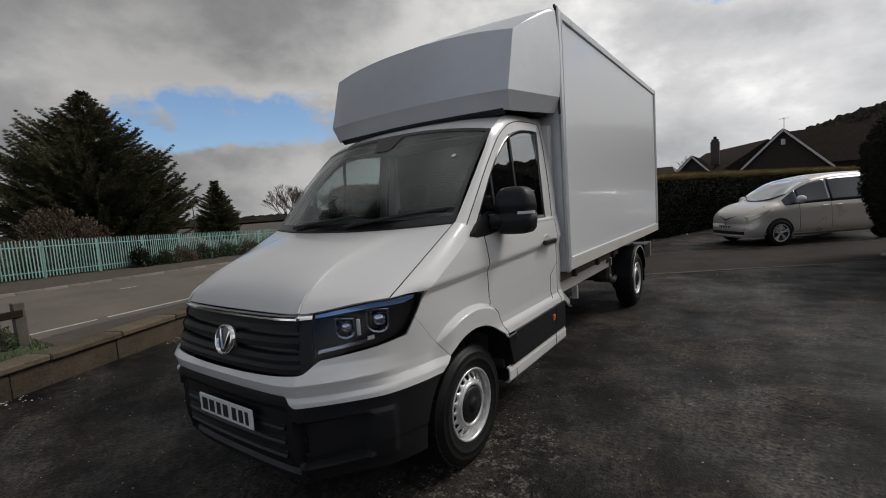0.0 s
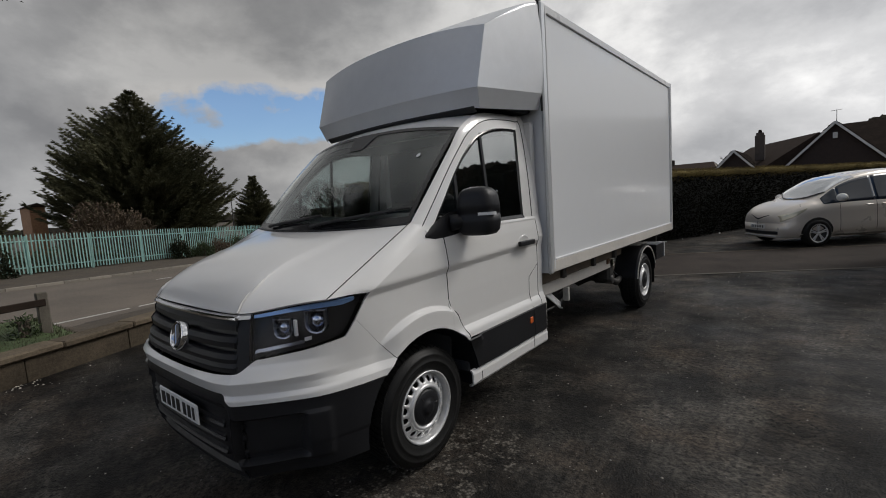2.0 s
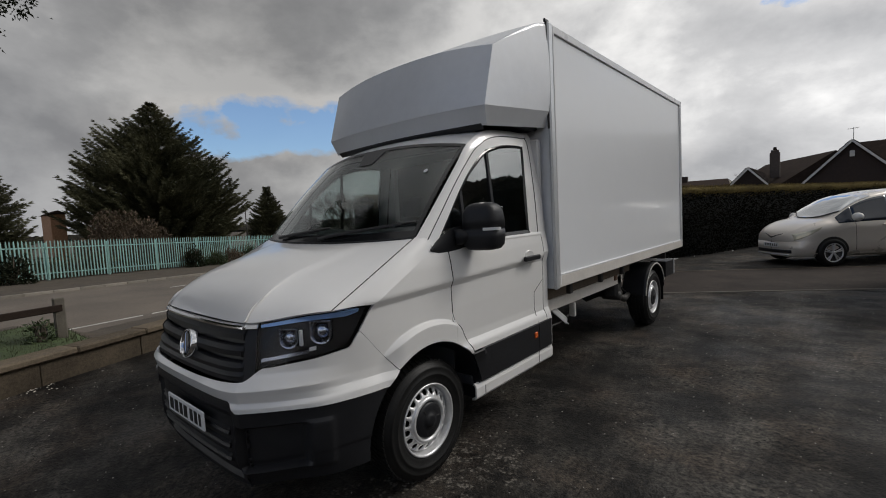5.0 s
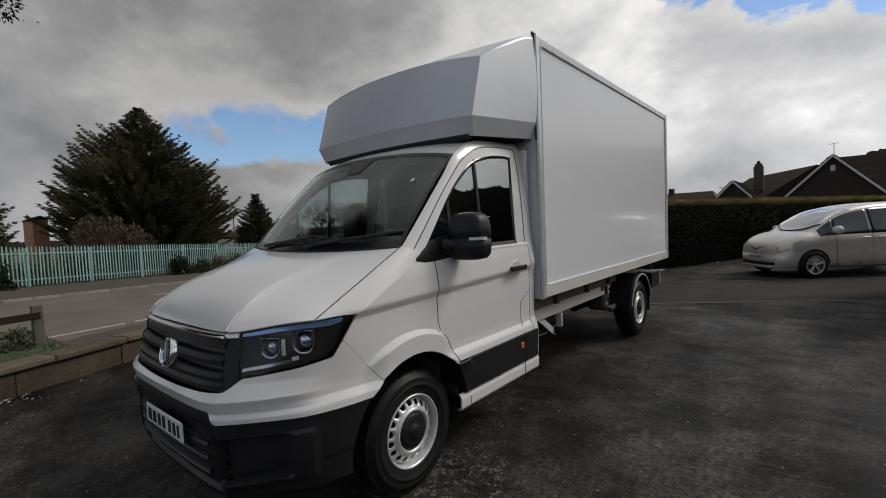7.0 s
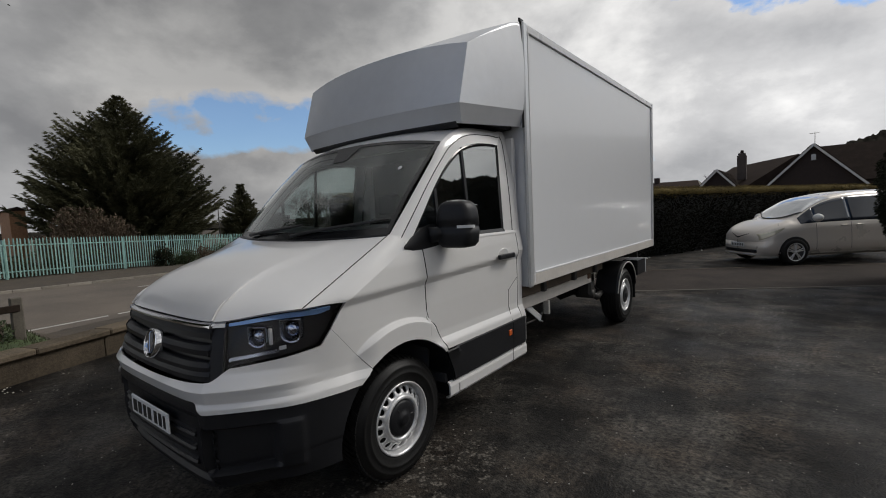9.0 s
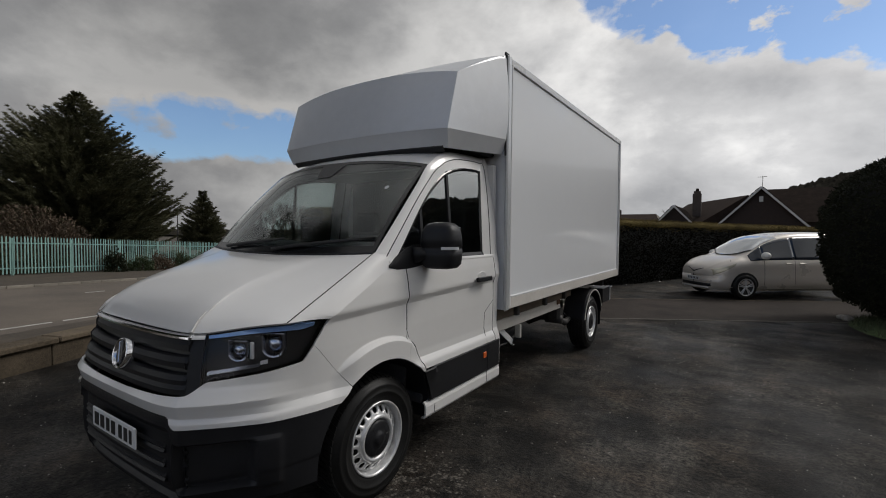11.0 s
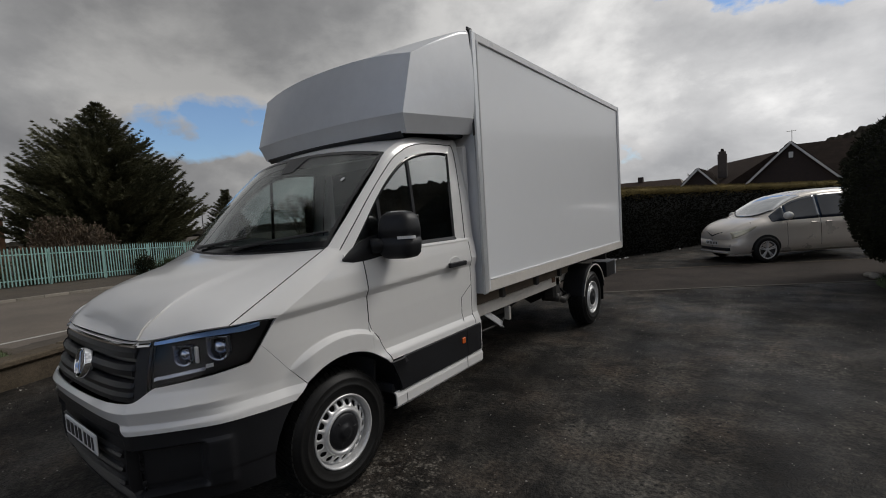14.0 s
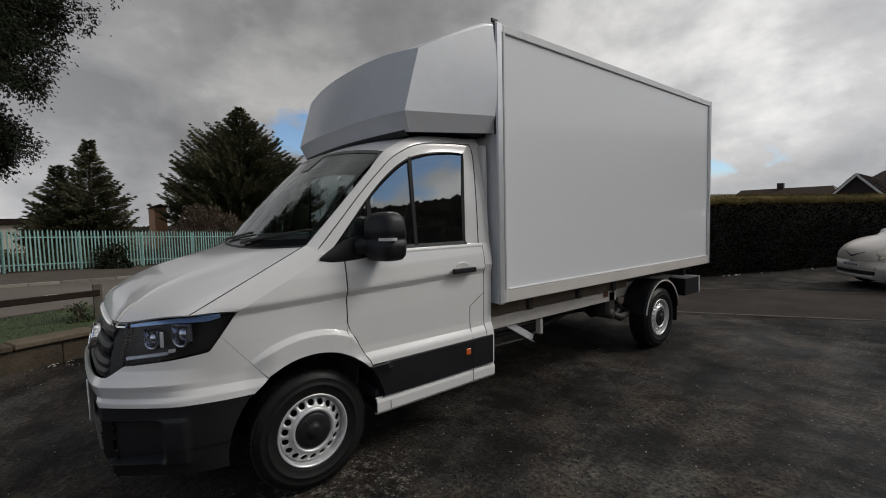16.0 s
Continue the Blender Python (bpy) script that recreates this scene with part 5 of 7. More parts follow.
for sd in (1, -1):
    lamp_part = van_panel("headlamp", lamp_grid(S_L0, S_L1, 0.0, 1.0, 28, 8, -0.05), ink, label="dark headlamp with clear cover and twin reflectors", side=sd)
    guide = []
    for j in range(4):
        row = []
        for s in np.linspace(S_L0 + 2, S_L1 - 8, 24):
            t = (s - S_L0) / (S_L1 - S_L0)
            lo = 0.895 - 0.11 * t
            f = lo + (0.955 - 0.02 * t - lo) * j / 3
            row.append(skin(s, white_top(s) + (lamp_top(s) - white_top(s)) * f, -0.010))
        guide.append(row)
    van_panel("light_guide", guide, drl_blue, lamp_part, "light guide strip, coloured blue for the sky reflected in it", 0.01, side=sd)
    van_panel("lamp_lower_trim", lamp_grid(S_L0 + 3, S_L0 + 31, 0.13, 0.205, 18, 3, -0.016), lamp_smoke, lamp_part, "grey lower lamp trim", 0.008, side=sd)
    van_panel("trim_end", lamp_grid(S_L0 + 31.2, S_L0 + 35, 0.17, 0.25, 4, 3, -0.014), plate_white, lamp_part, "bright end of the lamp trim", 0.008, side=sd)
    for s_at, r in ((S_L0 + (S_L1 - S_L0) * 0.30, 0.044), (S_L0 + (S_L1 - S_L0) * 0.58, 0.052)):
        p = lamp_spot(s_at, 0.54, -0.028)
        m = Matrix.Translation((XC + sd * p[0], p[1], p[2])) @ Matrix.Rotation(radians(90 + sd * 28), 4, "Z")
        # a U-shaped bright surround with a round lens in it
        prof_u = [(-1, 1.0), (-1, 0.3), (-1, -0.35)] + [(-math.cos(a), -0.35 - 0.75 * math.sin(a)) for a in np.linspace(0.25, math.pi - 0.25, 9)] + [(1, -0.35), (1, 0.3), (1, 1.0), (0, 1.0)]
        vs = [m @ Vector((d_, y_ * r * k_, z_ * r * k_)) for k_, d_ in ((1.12, 0.012), (1.12, -0.016), (1.06, -0.019), (0.93, -0.017), (0.84, 0.014)) for y_, z_ in prof_u]
        refl = link_mesh("reflector", vs, grid_faces(5, len(prof_u), True), lamp_smoke, lamp_part, "smoked chrome U-shaped lamp surround", smooth=False)
        lathe("lamp_backing", [(0.001, 0.012), (r * 0.92, 0.012)], black_gloss, lamp_part, "", m, 24)
        lathe("bulb_lens", [(0.001, -0.012), (r * 0.3, -0.010), (r * 0.55, -0.003), (r * 0.68, 0.010)], lamp_silver, lamp_part, "", m, 24)
        if r < 0.05:
            p2 = lamp_spot(s_at + 6.5, 0.50, -0.012)
            box("light_blade", (-0.009, -0.008, -0.040), (0.009, 0.008, 0.040), plate_white, lamp_part, "", 0.003, Matrix.Translation((XC + sd * p2[0], p2[1], p2[2])))
    van_panel("lamp_cover", lamp_grid(S_L0, S_L1, 0.0, 1.0, 28, 8, 0.0), glass_lamp, lamp_part, "clear lamp cover", 0.003, side=sd)

# bonnet
S_SEAM = s_of_y(1.885)
rows = []
NB, NA = 26, 30
front = [skin(S_SEAM * i / (NA - 1), lamp_top(S_SEAM * i / (NA - 1)) + 0.006, 0.004) for i in range(NA)]
SEAM_A, SEAM_B = front[-1], (0.862, 2.520, 1.478)
cowl = [(0.862 * i / (NA - 1), 2.385 + 0.135 * (i / (NA - 1)) ** 2, 1.452 + 0.026 * (i / (NA - 1)) ** 2) for i in range(NA)]
for j in range(NB):
    b = j / (NB - 1)
    row = []
    for i in range(NA):
        a = i / (NA - 1)
        p = lerp(front[i], cowl[i], b)
        swell = (0.070 * (1 - a ** 3) + 0.0) * (math.sin(math.pi * b ** 0.62)) + 0.022 * (1 - a ** 6) * (1 - (1 - b) ** 6) * (1 - b)
        ridge = 0.011 * (sstep(0.50, 0.60, a * 0.88 / (0.72 + 0.28 * b) - 0.05) * (1 - sstep(0.9, 1.0, a))) * math.sin(math.pi * min(1, b * 1.05)) ** 0.7
        row.append((p[0], p[1] - 0.02 * (1 - a ** 2) * math.sin(math.pi * b) , p[2] + swell - ridge))
    rows.append(row)
van_panel("bonnet", whole(rows), paint, label="white bonnet with two soft creases")


# front wing: flank, shoulder and the piece behind the arch
def shoulder_z(y):
    return 1.155 + (1.395 - 1.155) * (max(0.0, min(1.0, (y - 2.112) / (2.60 - 2.112)))) ** 0.95


def wing_top(y):
    return min(1.155 - 1.35 * (2.112 - y), 1.153) if y < 2.112 else (shoulder_z(y) if y < 2.6 else 1.395)


for sd in (1, -1):
    rows = []
    a0, a1 = math.atan2(0.40, -0.265), math.atan2(arch_z(2.742) - ARCH_Z, 2.742 - ARCH_Y)
    m0, m1 = math.atan2(0.5182, -0.3669), math.acos((2.742 - ARCH_Y) / 0.635)
    steps = [("r", f) for f in np.linspace(0, 0.58, 7)] + [("r", f) for f in np.linspace(0.64, 1.0, 11)] + [("t", f) for f in np.linspace(0.03, 1.0, 40)]
    for kind_, f in steps:
        row = []
        for c in np.linspace(0, 1, 97):
            ta, tm = a0 + (a1 - a0) * c, m0 + (m1 - m0) * c
            inner = (ARCH_Y + ARCH_R * math.cos(ta), ARCH_Z + ARCH_R * math.sin(ta))
            mid_ = (ARCH_Y + 0.635 * math.cos(tm), ARCH_Z + 0.635 * math.sin(tm))
            yt = 2.022 + 0.72 * c
            y, z = lerp(inner, mid_, f) if kind_ == "r" else lerp(mid_, (yt, wing_top(yt)), f)
            row.append(skin(s_of_y(y), z))
        rows.append(row)
    wing = van_panel("front_wing", rows, paint, side=sd, label="white front wing")
    rows = []
    for j in range(9):
        g = j / 8
        row = []
        for k in range(25):
            b = k / 24
            a = lerp(SEAM_A, SEAM_B, b)
            a = (a[0] + 0.003, a[1], a[2] - 0.002)
            y = 2.112 + (2.605 - 2.112) * b
            t = skin(s_of_y(y), shoulder_z(y))
            p = lerp(a, t, g)
            q = math.sin(math.pi * g) * 0.016 * (0.3 + b)
            row.append((p[0] + q * 0.5, p[1], p[2] + q))
        rows.append(row)
    van_panel("wing_shoulder", rows, paint, wing, side=sd)
    # behind the arch, down to the side moulding
    edge = [(2.745, 0.985), (2.765, 0.93), (2.80, 0.85), (2.84, 0.775), (2.885, 0.697)]
    edge = smooth_curve(edge, 10)
    th0, th1 = math.atan2(arch_z(2.742) - ARCH_Z, 2.742 - ARCH_Y), math.asin((0.697 - ARCH_Z) / ARCH_R)
    rows = []
    for j in range(7):
        row = []
        for k in range(10):
            th = th0 + (th1 - th0) * k / 9
            inner = (ARCH_Y + ARCH_R * math.cos(th), ARCH_Z + ARCH_R * math.sin(th))
            y, z = lerp(inner, edge[k], j / 6)
            row.append(skin(s_of_y(y), z))
        rows.append(row)
    van_panel("wing_rear", rows, paint, wing, side=sd)
    # rolled edge and liner of the arch
    rows = []
    for q in range(7):
        row = []
        for k in range(33):
            th = radians(-4) + (math.pi + radians(4)) * k / 32
            y, z = ARCH_Y + (ARCH_R + 0.003) * math.cos(th), ARCH_Z + (ARCH_R + 0.003) * math.sin(th)
            u = skin(s_of_y(y), max(z, 0.42))[0] - 0.008
            row.append((u - (u - 0.52) * q / 6, y, z))
        rows.append(row)
    van_panel("arch_liner", rows, black_plastic, thick=0.006, side=sd, flip=True)
    van_panel("arch_inner_wall", [[(0.61, ARCH_Y + r * math.cos(th), ARCH_Z + r * math.sin(th)) for th in np.linspace(radians(-5), radians(185), 30)] for r in (0.02, 0.2, 0.35, ARCH_R + 0.01)], black_plastic, thick=0.006, side=sd)


# doors, with frame, glass, handle and mirror
def door_front(z):
    if z >= 0.985:
        return 2.750
    return float(np.interp(-z, [-0.985, -0.93, -0.85, -0.775, -0.697], [2.750, 2.770, 2.805, 2.846, 2.892]))


WIN = np.array([(2.655, 1.432), (2.80, 1.60), (2.95, 1.775), (3.10, 1.922), (3.27, 2.040), (3.46, 2.098), (3.65, 2.118), (3.79, 2.118), (3.815, 2.09), (3.79, 1.76), (3.765, 1.428)])
RIM = np.array([(0.866, 2.530, 1.480), (0.857, 2.685, 1.637), (0.848, 2.835, 1.793), (0.838, 2.980, 1.942), (0.827, 3.120, 2.088), (0.800, 3.36, 2.205), (0.792, 3.62, 2.238), (0.792, 3.86, 2.245), (0.806, 4.02, 2.215), (0.888, 4.02, 1.80), (0.918, 4.02, 1.428)])


def up_u(z):
    return 0.922 - 0.092 * (z - 1.405)


def frame_ring(f0, f1, n=6, m=61):
    w, r = smooth_curve(WIN, m), smooth_curve(RIM, m)
    rows = []
    for j in range(n):
        f = f0 + (f1 - f0) * j / (n - 1)
        row = []
        for k in range(m):
            y, z = w[k]
            a = (up_u(z), y, z)
            p = lerp(a, r[k], f)
            q = 0.013 * math.sin(math.pi * f ** 1.4) * (1 if k < 46 else 0.25)
            row.append((p[0] + q, p[1] - q * 0.3 * (k < 30), p[2] + 0.4 * q * (k > 26)))
        rows.append(row)
    return rows


DOOR_BACK = 3.935
for sd in (1, -1):
    rows = []
    for j in range(64):
        z = 0.697 + (1.398 - 0.697) * j / 63
        rows.append([skin(s_of_y(y), z, 0.0, False) for y in np.linspace(door_front(z), DOOR_BACK, 40)])
    door = van_panel("door", rows, paint, side=sd, label="white cab door with window, handle and mirror")
    van_panel("door_frame", frame_ring(0.0, 0.50), paint, door, side=sd)
    van_panel("cab_pillar", frame_ring(0.515, 1.0), paint, side=sd, label="white windscreen pillar and roof edge")
    van_panel("door_seam", frame_ring(0.47, 0.545, 3), ink, side=sd, thick=0.0).location = (-0.012 * sd, 0.004, -0.004)
    ring_pts = frame_ring(0.507, 0.509, 2)[0]
    tube("door_gap", [(XC + sd * (p[0] + 0.001), p[1], p[2]) for p in ring_pts], 0.0036, ink, door, sides=5)
    # ledge under the window
    van_panel("window_ledge", [[(skin(s_of_y(y), 1.398)[0] * (1 - f) + up_u(1.43) * f + 0.004 * math.sin(math.pi * f), y, 1.398 + 0.034 * f) for y in np.linspace(2.60, DOOR_BACK, 30)] for f in (0, 0.35, 0.7, 1)], paint, door, side=sd)
    # rear post of the cab
    van_panel("rear_post", [[skin(s_of_y(y), z) for y in np.linspace(3.941, 4.02, 4)] for z in np.linspace(0.36, 1.43, 26)], paint, side=sd)
    # foot of the windscreen pillar
    foot = []
    for f in np.linspace(0, 1, 6):
        a = lerp(SEAM_B, (0.866, 2.530, 1.480), f)
        t = skin(s_of_y(2.605), 1.395)
        b = lerp(t, (up_u(1.432), 2.655, 1.432), f)
        foot.append([(lerp(a, b, g)[0] + 0.012 * math.sin(math.pi * g), lerp(a, b, g)[1], lerp(a, b, g)[2] + 0.010 * math.sin(math.pi * g)) for g in np.linspace(0, 1, 8)])
    van_panel("pillar_foot", foot, paint, side=sd)
    # seal and glass
    w = smooth_curve(WIN, 61)
    c = np.array([3.35, 1.75])
    ring = []
    for f, inn in ((0.0, 0.001), (0.35, -0.004), (1.0, 0.006)):
        row = []
        for k in range(61):
            d = c - w[k]
            d = d / np.linalg.norm(d)
            y, z = w[k] + d * 0.028 * f
            row.append((up_u(z) - inn, y, z))
        ring.append(row)
    van_panel("window_seal", ring, black_gloss, door, "black window rubber", 0.01, side=sd)
    van_panel("window_seal", [[(up_u(1.43) - o, y, z) for y in np.linspace(2.66, 3.775, 16)] for z, o in ((1.420, 0.0), (1.428, -0.005), (1.452, 0.004))], black_gloss, door, "", 0.01, side=sd)
    rows = []
    for f in np.linspace(0, 1, 14):
        z = 1.432 + (2.112 - 1.432) * f
        # front edge of the glass at this height
        y0 = float(np.interp(z, w[:44, 1], w[:44, 0]))
        y1 = float(np.interp(z, [1.42, 1.76, 2.12], [3.765, 3.79, 3.815]))
        rows.append([(up_u(z) - 0.008, y, z) for y in np.linspace(y0 + 0.005, y1 - 0.005, 24)])
    van_panel("door_glass", rows, glass_door, door, "tinted door window", 0.004, side=sd)
    van_panel("glass_divider", [[(up_u(z) + 0.001, y, z) for z in np.linspace(1.43, 2.06, 8)] for y in (3.29, 3.297, 3.311, 3.318)], black_plastic, door, "", 0.012, side=sd)
    van_panel("glass_divider", [[(up_u(z) + 0.001, y, z) for z in np.linspace(1.43, 1.76, 6)] for y in (2.935, 2.942, 2.956, 2.963)], black_plastic, door, "", 0.012, side=sd)
    # black mirror foot in the front corner
    van_panel("mirror_foot", [[(up_u(max(1.4, zb + (zt - zb) * g)) + 0.010 + 0.004 * math.sin(math.pi * g), y, zb + (zt - zb) * g) for y, zb, zt in ((2.585, 1.388, 1.405), (2.66, 1.372, 1.455), (2.75, 1.372, 1.50), (2.84, 1.378, 1.525), (2.93, 1.390, 1.53))] for g in np.linspace(0, 1, 6)], black_plastic, door, "black triangular mirror foot", 0.012, side=sd)
    # handle
    hu = skin(s_of_y(3.73), 1.25)[0]
    lo2, hi2 = (XC + sd * (hu + 0.012), 3.585, 1.216), (XC + sd * (hu + 0.040), 3.810, 1.254)
    box("door_handle", tuple(map(min, lo2, hi2)), tuple(map(max, lo2, hi2)), black_plastic, door, "black door handle", bevel=0.010, seg=3)
    for yy in (3.615, 3.785):
        tube("handle_post", [(XC + sd * (hu - 0.004), yy, 1.237), (XC + sd * (hu + 0.02), yy, 1.237)], 0.011, black_plastic, door, sides=8)
    ring_t = np.linspace(0, 2 * math.pi, 29)[:-1]
    cup = [(XC + sd * (hu + o - 0.10 * (1.25 - 1.247) ), 3.702 + a_ * math.cos(t_), 1.247 + b_ * math.sin(t_)) for a_, b_, o in ((0.074, 0.050, -0.003), (0.070, 0.047, 0.004), (0.064, 0.041, 0.002), (0.001, 0.001, 0.0012)) for t_ in ring_t]
    cups = grid_faces(4, 28, True)
    link_mesh("handle_cup", cup, cups if sd < 0 else [q[::-1] for q in cups], paint, door, "white finger recess")
    # fuel flap outline: a panel a touch proud, with a cut corner
    if sd == 1:
        for nm, p, g in (("flap_groove", [(3.786, 0.70), (3.786, 0.93), (3.80, 0.955), (3.932, 1.035)], 0.004),):
            pts = [(XC + skin(s_of_y(y), z)[0] + 0.0005, y, z) for y, z in smooth_curve(p, 14)]
            tube(nm, pts, 0.0022, ink, door, sides=5)
    # mirror
    mh = []
    prof = [(1.366, 0.50), (1.374, 0.78), (1.40, 0.95), (1.45, 1.0), (1.492, 1.0), (1.494, 0.965), (1.512, 0.965), (1.514, 1.0), (1.56, 0.985), (1.61, 0.93), (1.645, 0.80), (1.664, 0.60), (1.672, 0.32), (1.674, 0.02)]
    prof = [(1.365, 0.02)] + prof
    cu, cy = 1.050, 2.975
    vs = []
    for z, k in prof:
        for j in range(36):
            a = 2 * math.pi * j / 36
            ca, sa = math.cos(a), math.sin(a)
            e = 0.52
            x = math.copysign(abs(ca) ** e, ca) * 0.117 * k
            y = math.copysign(abs(sa) ** e, sa) * (0.095 if sa < 0 else 0.075) * k
            vs.append((XC + sd * (cu + x), cy + y + 0.25 * x, z))
    mirror = link_mesh("mirror_housing", vs, grid_faces(len(prof), 36, True), black_plastic, door, "black two-part mirror housing")
    # indicator strip and arms, and the glass
    rows = [[(cu + 0.02 + 0.113 * math.sin(q), cy + 0.25 * (0.02 + 0.113 * math.sin(q)) - 0.093 * max(0.0, math.cos(q)) ** 0.5 - 0.004, z) for q in np.linspace(0.25, 1.45, 12)] for z in (1.494, 1.503, 1.512)]
    van_panel("indicator", rows, alu_white, mirror, "clear side indicator strip", 0.012, side=sd)
    box("mirror_glass", (XC + sd * cu - 0.10, cy + 0.072, 1.42), (XC + sd * cu + 0.10, cy + 0.080, 1.64), chrome, mirror, "mirror glass", bevel=0.003)
    tube("mirror_arm", [(XC + sd * 0.915, 2.83, 1.455), (XC + sd * 0.95, 2.885, 1.46), (XC + sd * 1.0, 2.95, 1.47)], [0.055, 0.05, 0.045], black_plastic, mirror, sides=10)

# dark gaps between the panels
for sd in (1, -1):
    def gap_line(name, pts, r=0.003):
        tube(name, [(XC + sd * p[0], p[1], p[2]) for p in pts], r, ink, van, sides=5)

    gap_line("bonnet_gap", [lerp((SEAM_A[0] + 0.001, SEAM_A[1], SEAM_A[2] + 0.001), (SEAM_B[0] + 0.001, SEAM_B[1], SEAM_B[2] + 0.001), f) for f in np.linspace(0, 1, 14)], 0.0024)
    gap_line("door_gap", [skin(s_of_y(door_front(z) - 0.003), z, -0.001) for z in np.linspace(0.70, 1.395, 40)])
    gap_line("flap_gap", [skin(s_of_y(3.786), z, 0.009 if z > 0.47 else 0.007) for z in np.linspace(0.37, 0.69, 12)], 0.002)
    gap_line("sill_gap", [skin(s_of_y(3.03), z, 0.007) for z in np.linspace(0.37, 0.43, 5)], 0.002)
    gap_line("door_gap", [skin(s_of_y(3.938), z, -0.001) for z in np.linspace(0.47, 1.40, 40)])

# side moulding, sill and marker lamp
for sd in (1, -1):
    van_panel("side_moulding", [[skin(s_of_y(y), z, 0.008 if 0 < j < 7 else -0.004) for y in np.linspace(arch_y(z, 1) + 0.004, 4.0, 30)] for j, z in enumerate((0.464, 0.470, 0.50, 0.55, 0.60, 0.65, 0.690, 0.697))], black_plastic, label="black side moulding", side=sd)
    van_panel("sill", [[skin(s_of_y(y), z, pr) for y in np.linspace(2.927, 4.025, 24)] for z, pr in ((0.345, -0.03), (0.352, -0.005), (0.37, 0.006), (0.43, 0.006), (0.455, -0.003), (0.463, -0.02))], paint, label="white sill", side=sd)
    u = skin(s_of_y(3.73), 0.60)[0] + 0.008
    lo, hi = (XC + sd * (u - 0.004), 3.705, 0.588), (XC + sd * (u + 0.008), 3.752, 0.635)
    box("marker_lamp", tuple(map(min, lo, hi)), tuple(map(max, lo, hi)), orange_lens, van, "orange side marker lamp", bevel=0.004)

# windscreen with its black border, wipers, roof
NW = 31


def screen(a, b, proud=0.0):
    """a across (-1 to 1), b up."""
    w = abs(a)
    lo = (0.862 * a, 2.390 + 0.138 * w ** 2.2, 1.458 + 0.022 * w ** 2)
    hi = (0.823 * a, 3.03 + 0.09 * w ** 2.4, 2.145 - 0.057 * w ** 2.4)
    p = lerp(lo, hi, b)
    q = 0.02 * math.sin(math.pi * b) + proud
    return (p[0], p[1] - q * 0.72, p[2] + q * 0.69)


def screen_patch(a0, a1, b0, b1, n, m, proud):
    return [[screen(a0 + (a1 - a0) * i / (n - 1), b0 + (b1 - b0) * j / (m - 1), proud) for i in range(n)] for j in range(m)]


def full_panel(name, pts, mat, parent=van, label="", thick=0.012):
    return van_panel(name, pts, mat, parent, label, thick)


windscreen = full_panel("windscreen", screen_patch(-1, 1, 0, 1, NW, 16, 0.0), glass_cab, label="large raked windscreen", thick=0.005)
for a0, a1, b0, b1 in ((-1, -0.97, 0, 1), (0.97, 1, 0, 1), (-0.97, 0.97, 0.965, 1), (-0.97, 0.97, 0, 0.06)):
    full_panel("screen_border", screen_patch(a0, a1, b0, b1, 24, 10, 0.003), black_gloss, windscreen, "black printed border", 0.0)
full_panel("sensor_patch", [[screen(a * (0.09 + 0.07 * g_), 0.80 + 0.165 * g_, 0.0045) for a in np.linspace(-1, 1, 10)] for g_ in np.linspace(0, 1, 7)], black_gloss, windscreen, "", 0.0)
p = screen(0.80, 0.66, 0.006)
lathe("paper_disc", [(0.001, 0.0), (0.018, 0.0)], plate_white, windscreen, "small white sticker", Matrix.Translation((XC + p[0], p[1], p[2])) @ Matrix.Rotation(radians(-90), 4, "Z") @ Matrix.Rotation(radians(-44), 4, "Y"), 16)
full_panel("scuttle", [[(0.86 * a, 2.372 + 0.138 * abs(a) ** 2.2 + dy, 1.450 + 0.024 * a * a + dz) for a in np.linspace(-1, 1, 31)] for dy, dz in ((-0.012, -0.02), (0.0, 0.004), (0.05, 0.02))], black_plastic, label="black wiper cowl")
for a0, a1, b1 in ((-0.62, 0.02, 0.09), (0.08, 0.86, 0.10)):
    pts = [screen(a0 + (a1 - a0) * f, 0.015 + (b1 - 0.015) * f ** 0.8, 0.022) for f in np.linspace(0, 1, 8)]
    wiper = tube("wiper_arm", [(XC + q[0], q[1], q[2]) for q in pts], [0.014, 0.011, 0.010, 0.009, 0.008, 0.007, 0.006, 0.005], black_plastic, van, "black wiper", sides=6)
    pts = [screen(a0 + 0.10 + (a1 - a0) * f, 0.05 + (b1 - 0.02) * f ** 0.9, 0.012) for f in np.linspace(0, 1, 8)]
    tube("wiper_blade", [(XC + q[0], q[1], q[2]) for q in pts], 0.008, ink, wiper, sides=5)
edge = smooth_curve([(0.823, 3.12, 2.088), (0.800, 3.36, 2.205), (0.792, 3.62, 2.238), (0.792, 4.02, 2.243)], 20)
mid = smooth_curve([(0, 3.03, 2.146), (0, 3.24, 2.222), (0, 3.6, 2.268), (0, 4.02, 2.272)], 20)
rows = []
for e, c in zip(edge, mid):
    rows.append([(e[0] * a, c[1] + (e[1] - c[1]) * abs(a) ** 2.4, c[2] + (e[2] - c[2]) * abs(a) ** 2.4) for a in np.linspace(-1, 1, 31)])
full_panel("cab_roof", rows, paint, label="white cab roof")

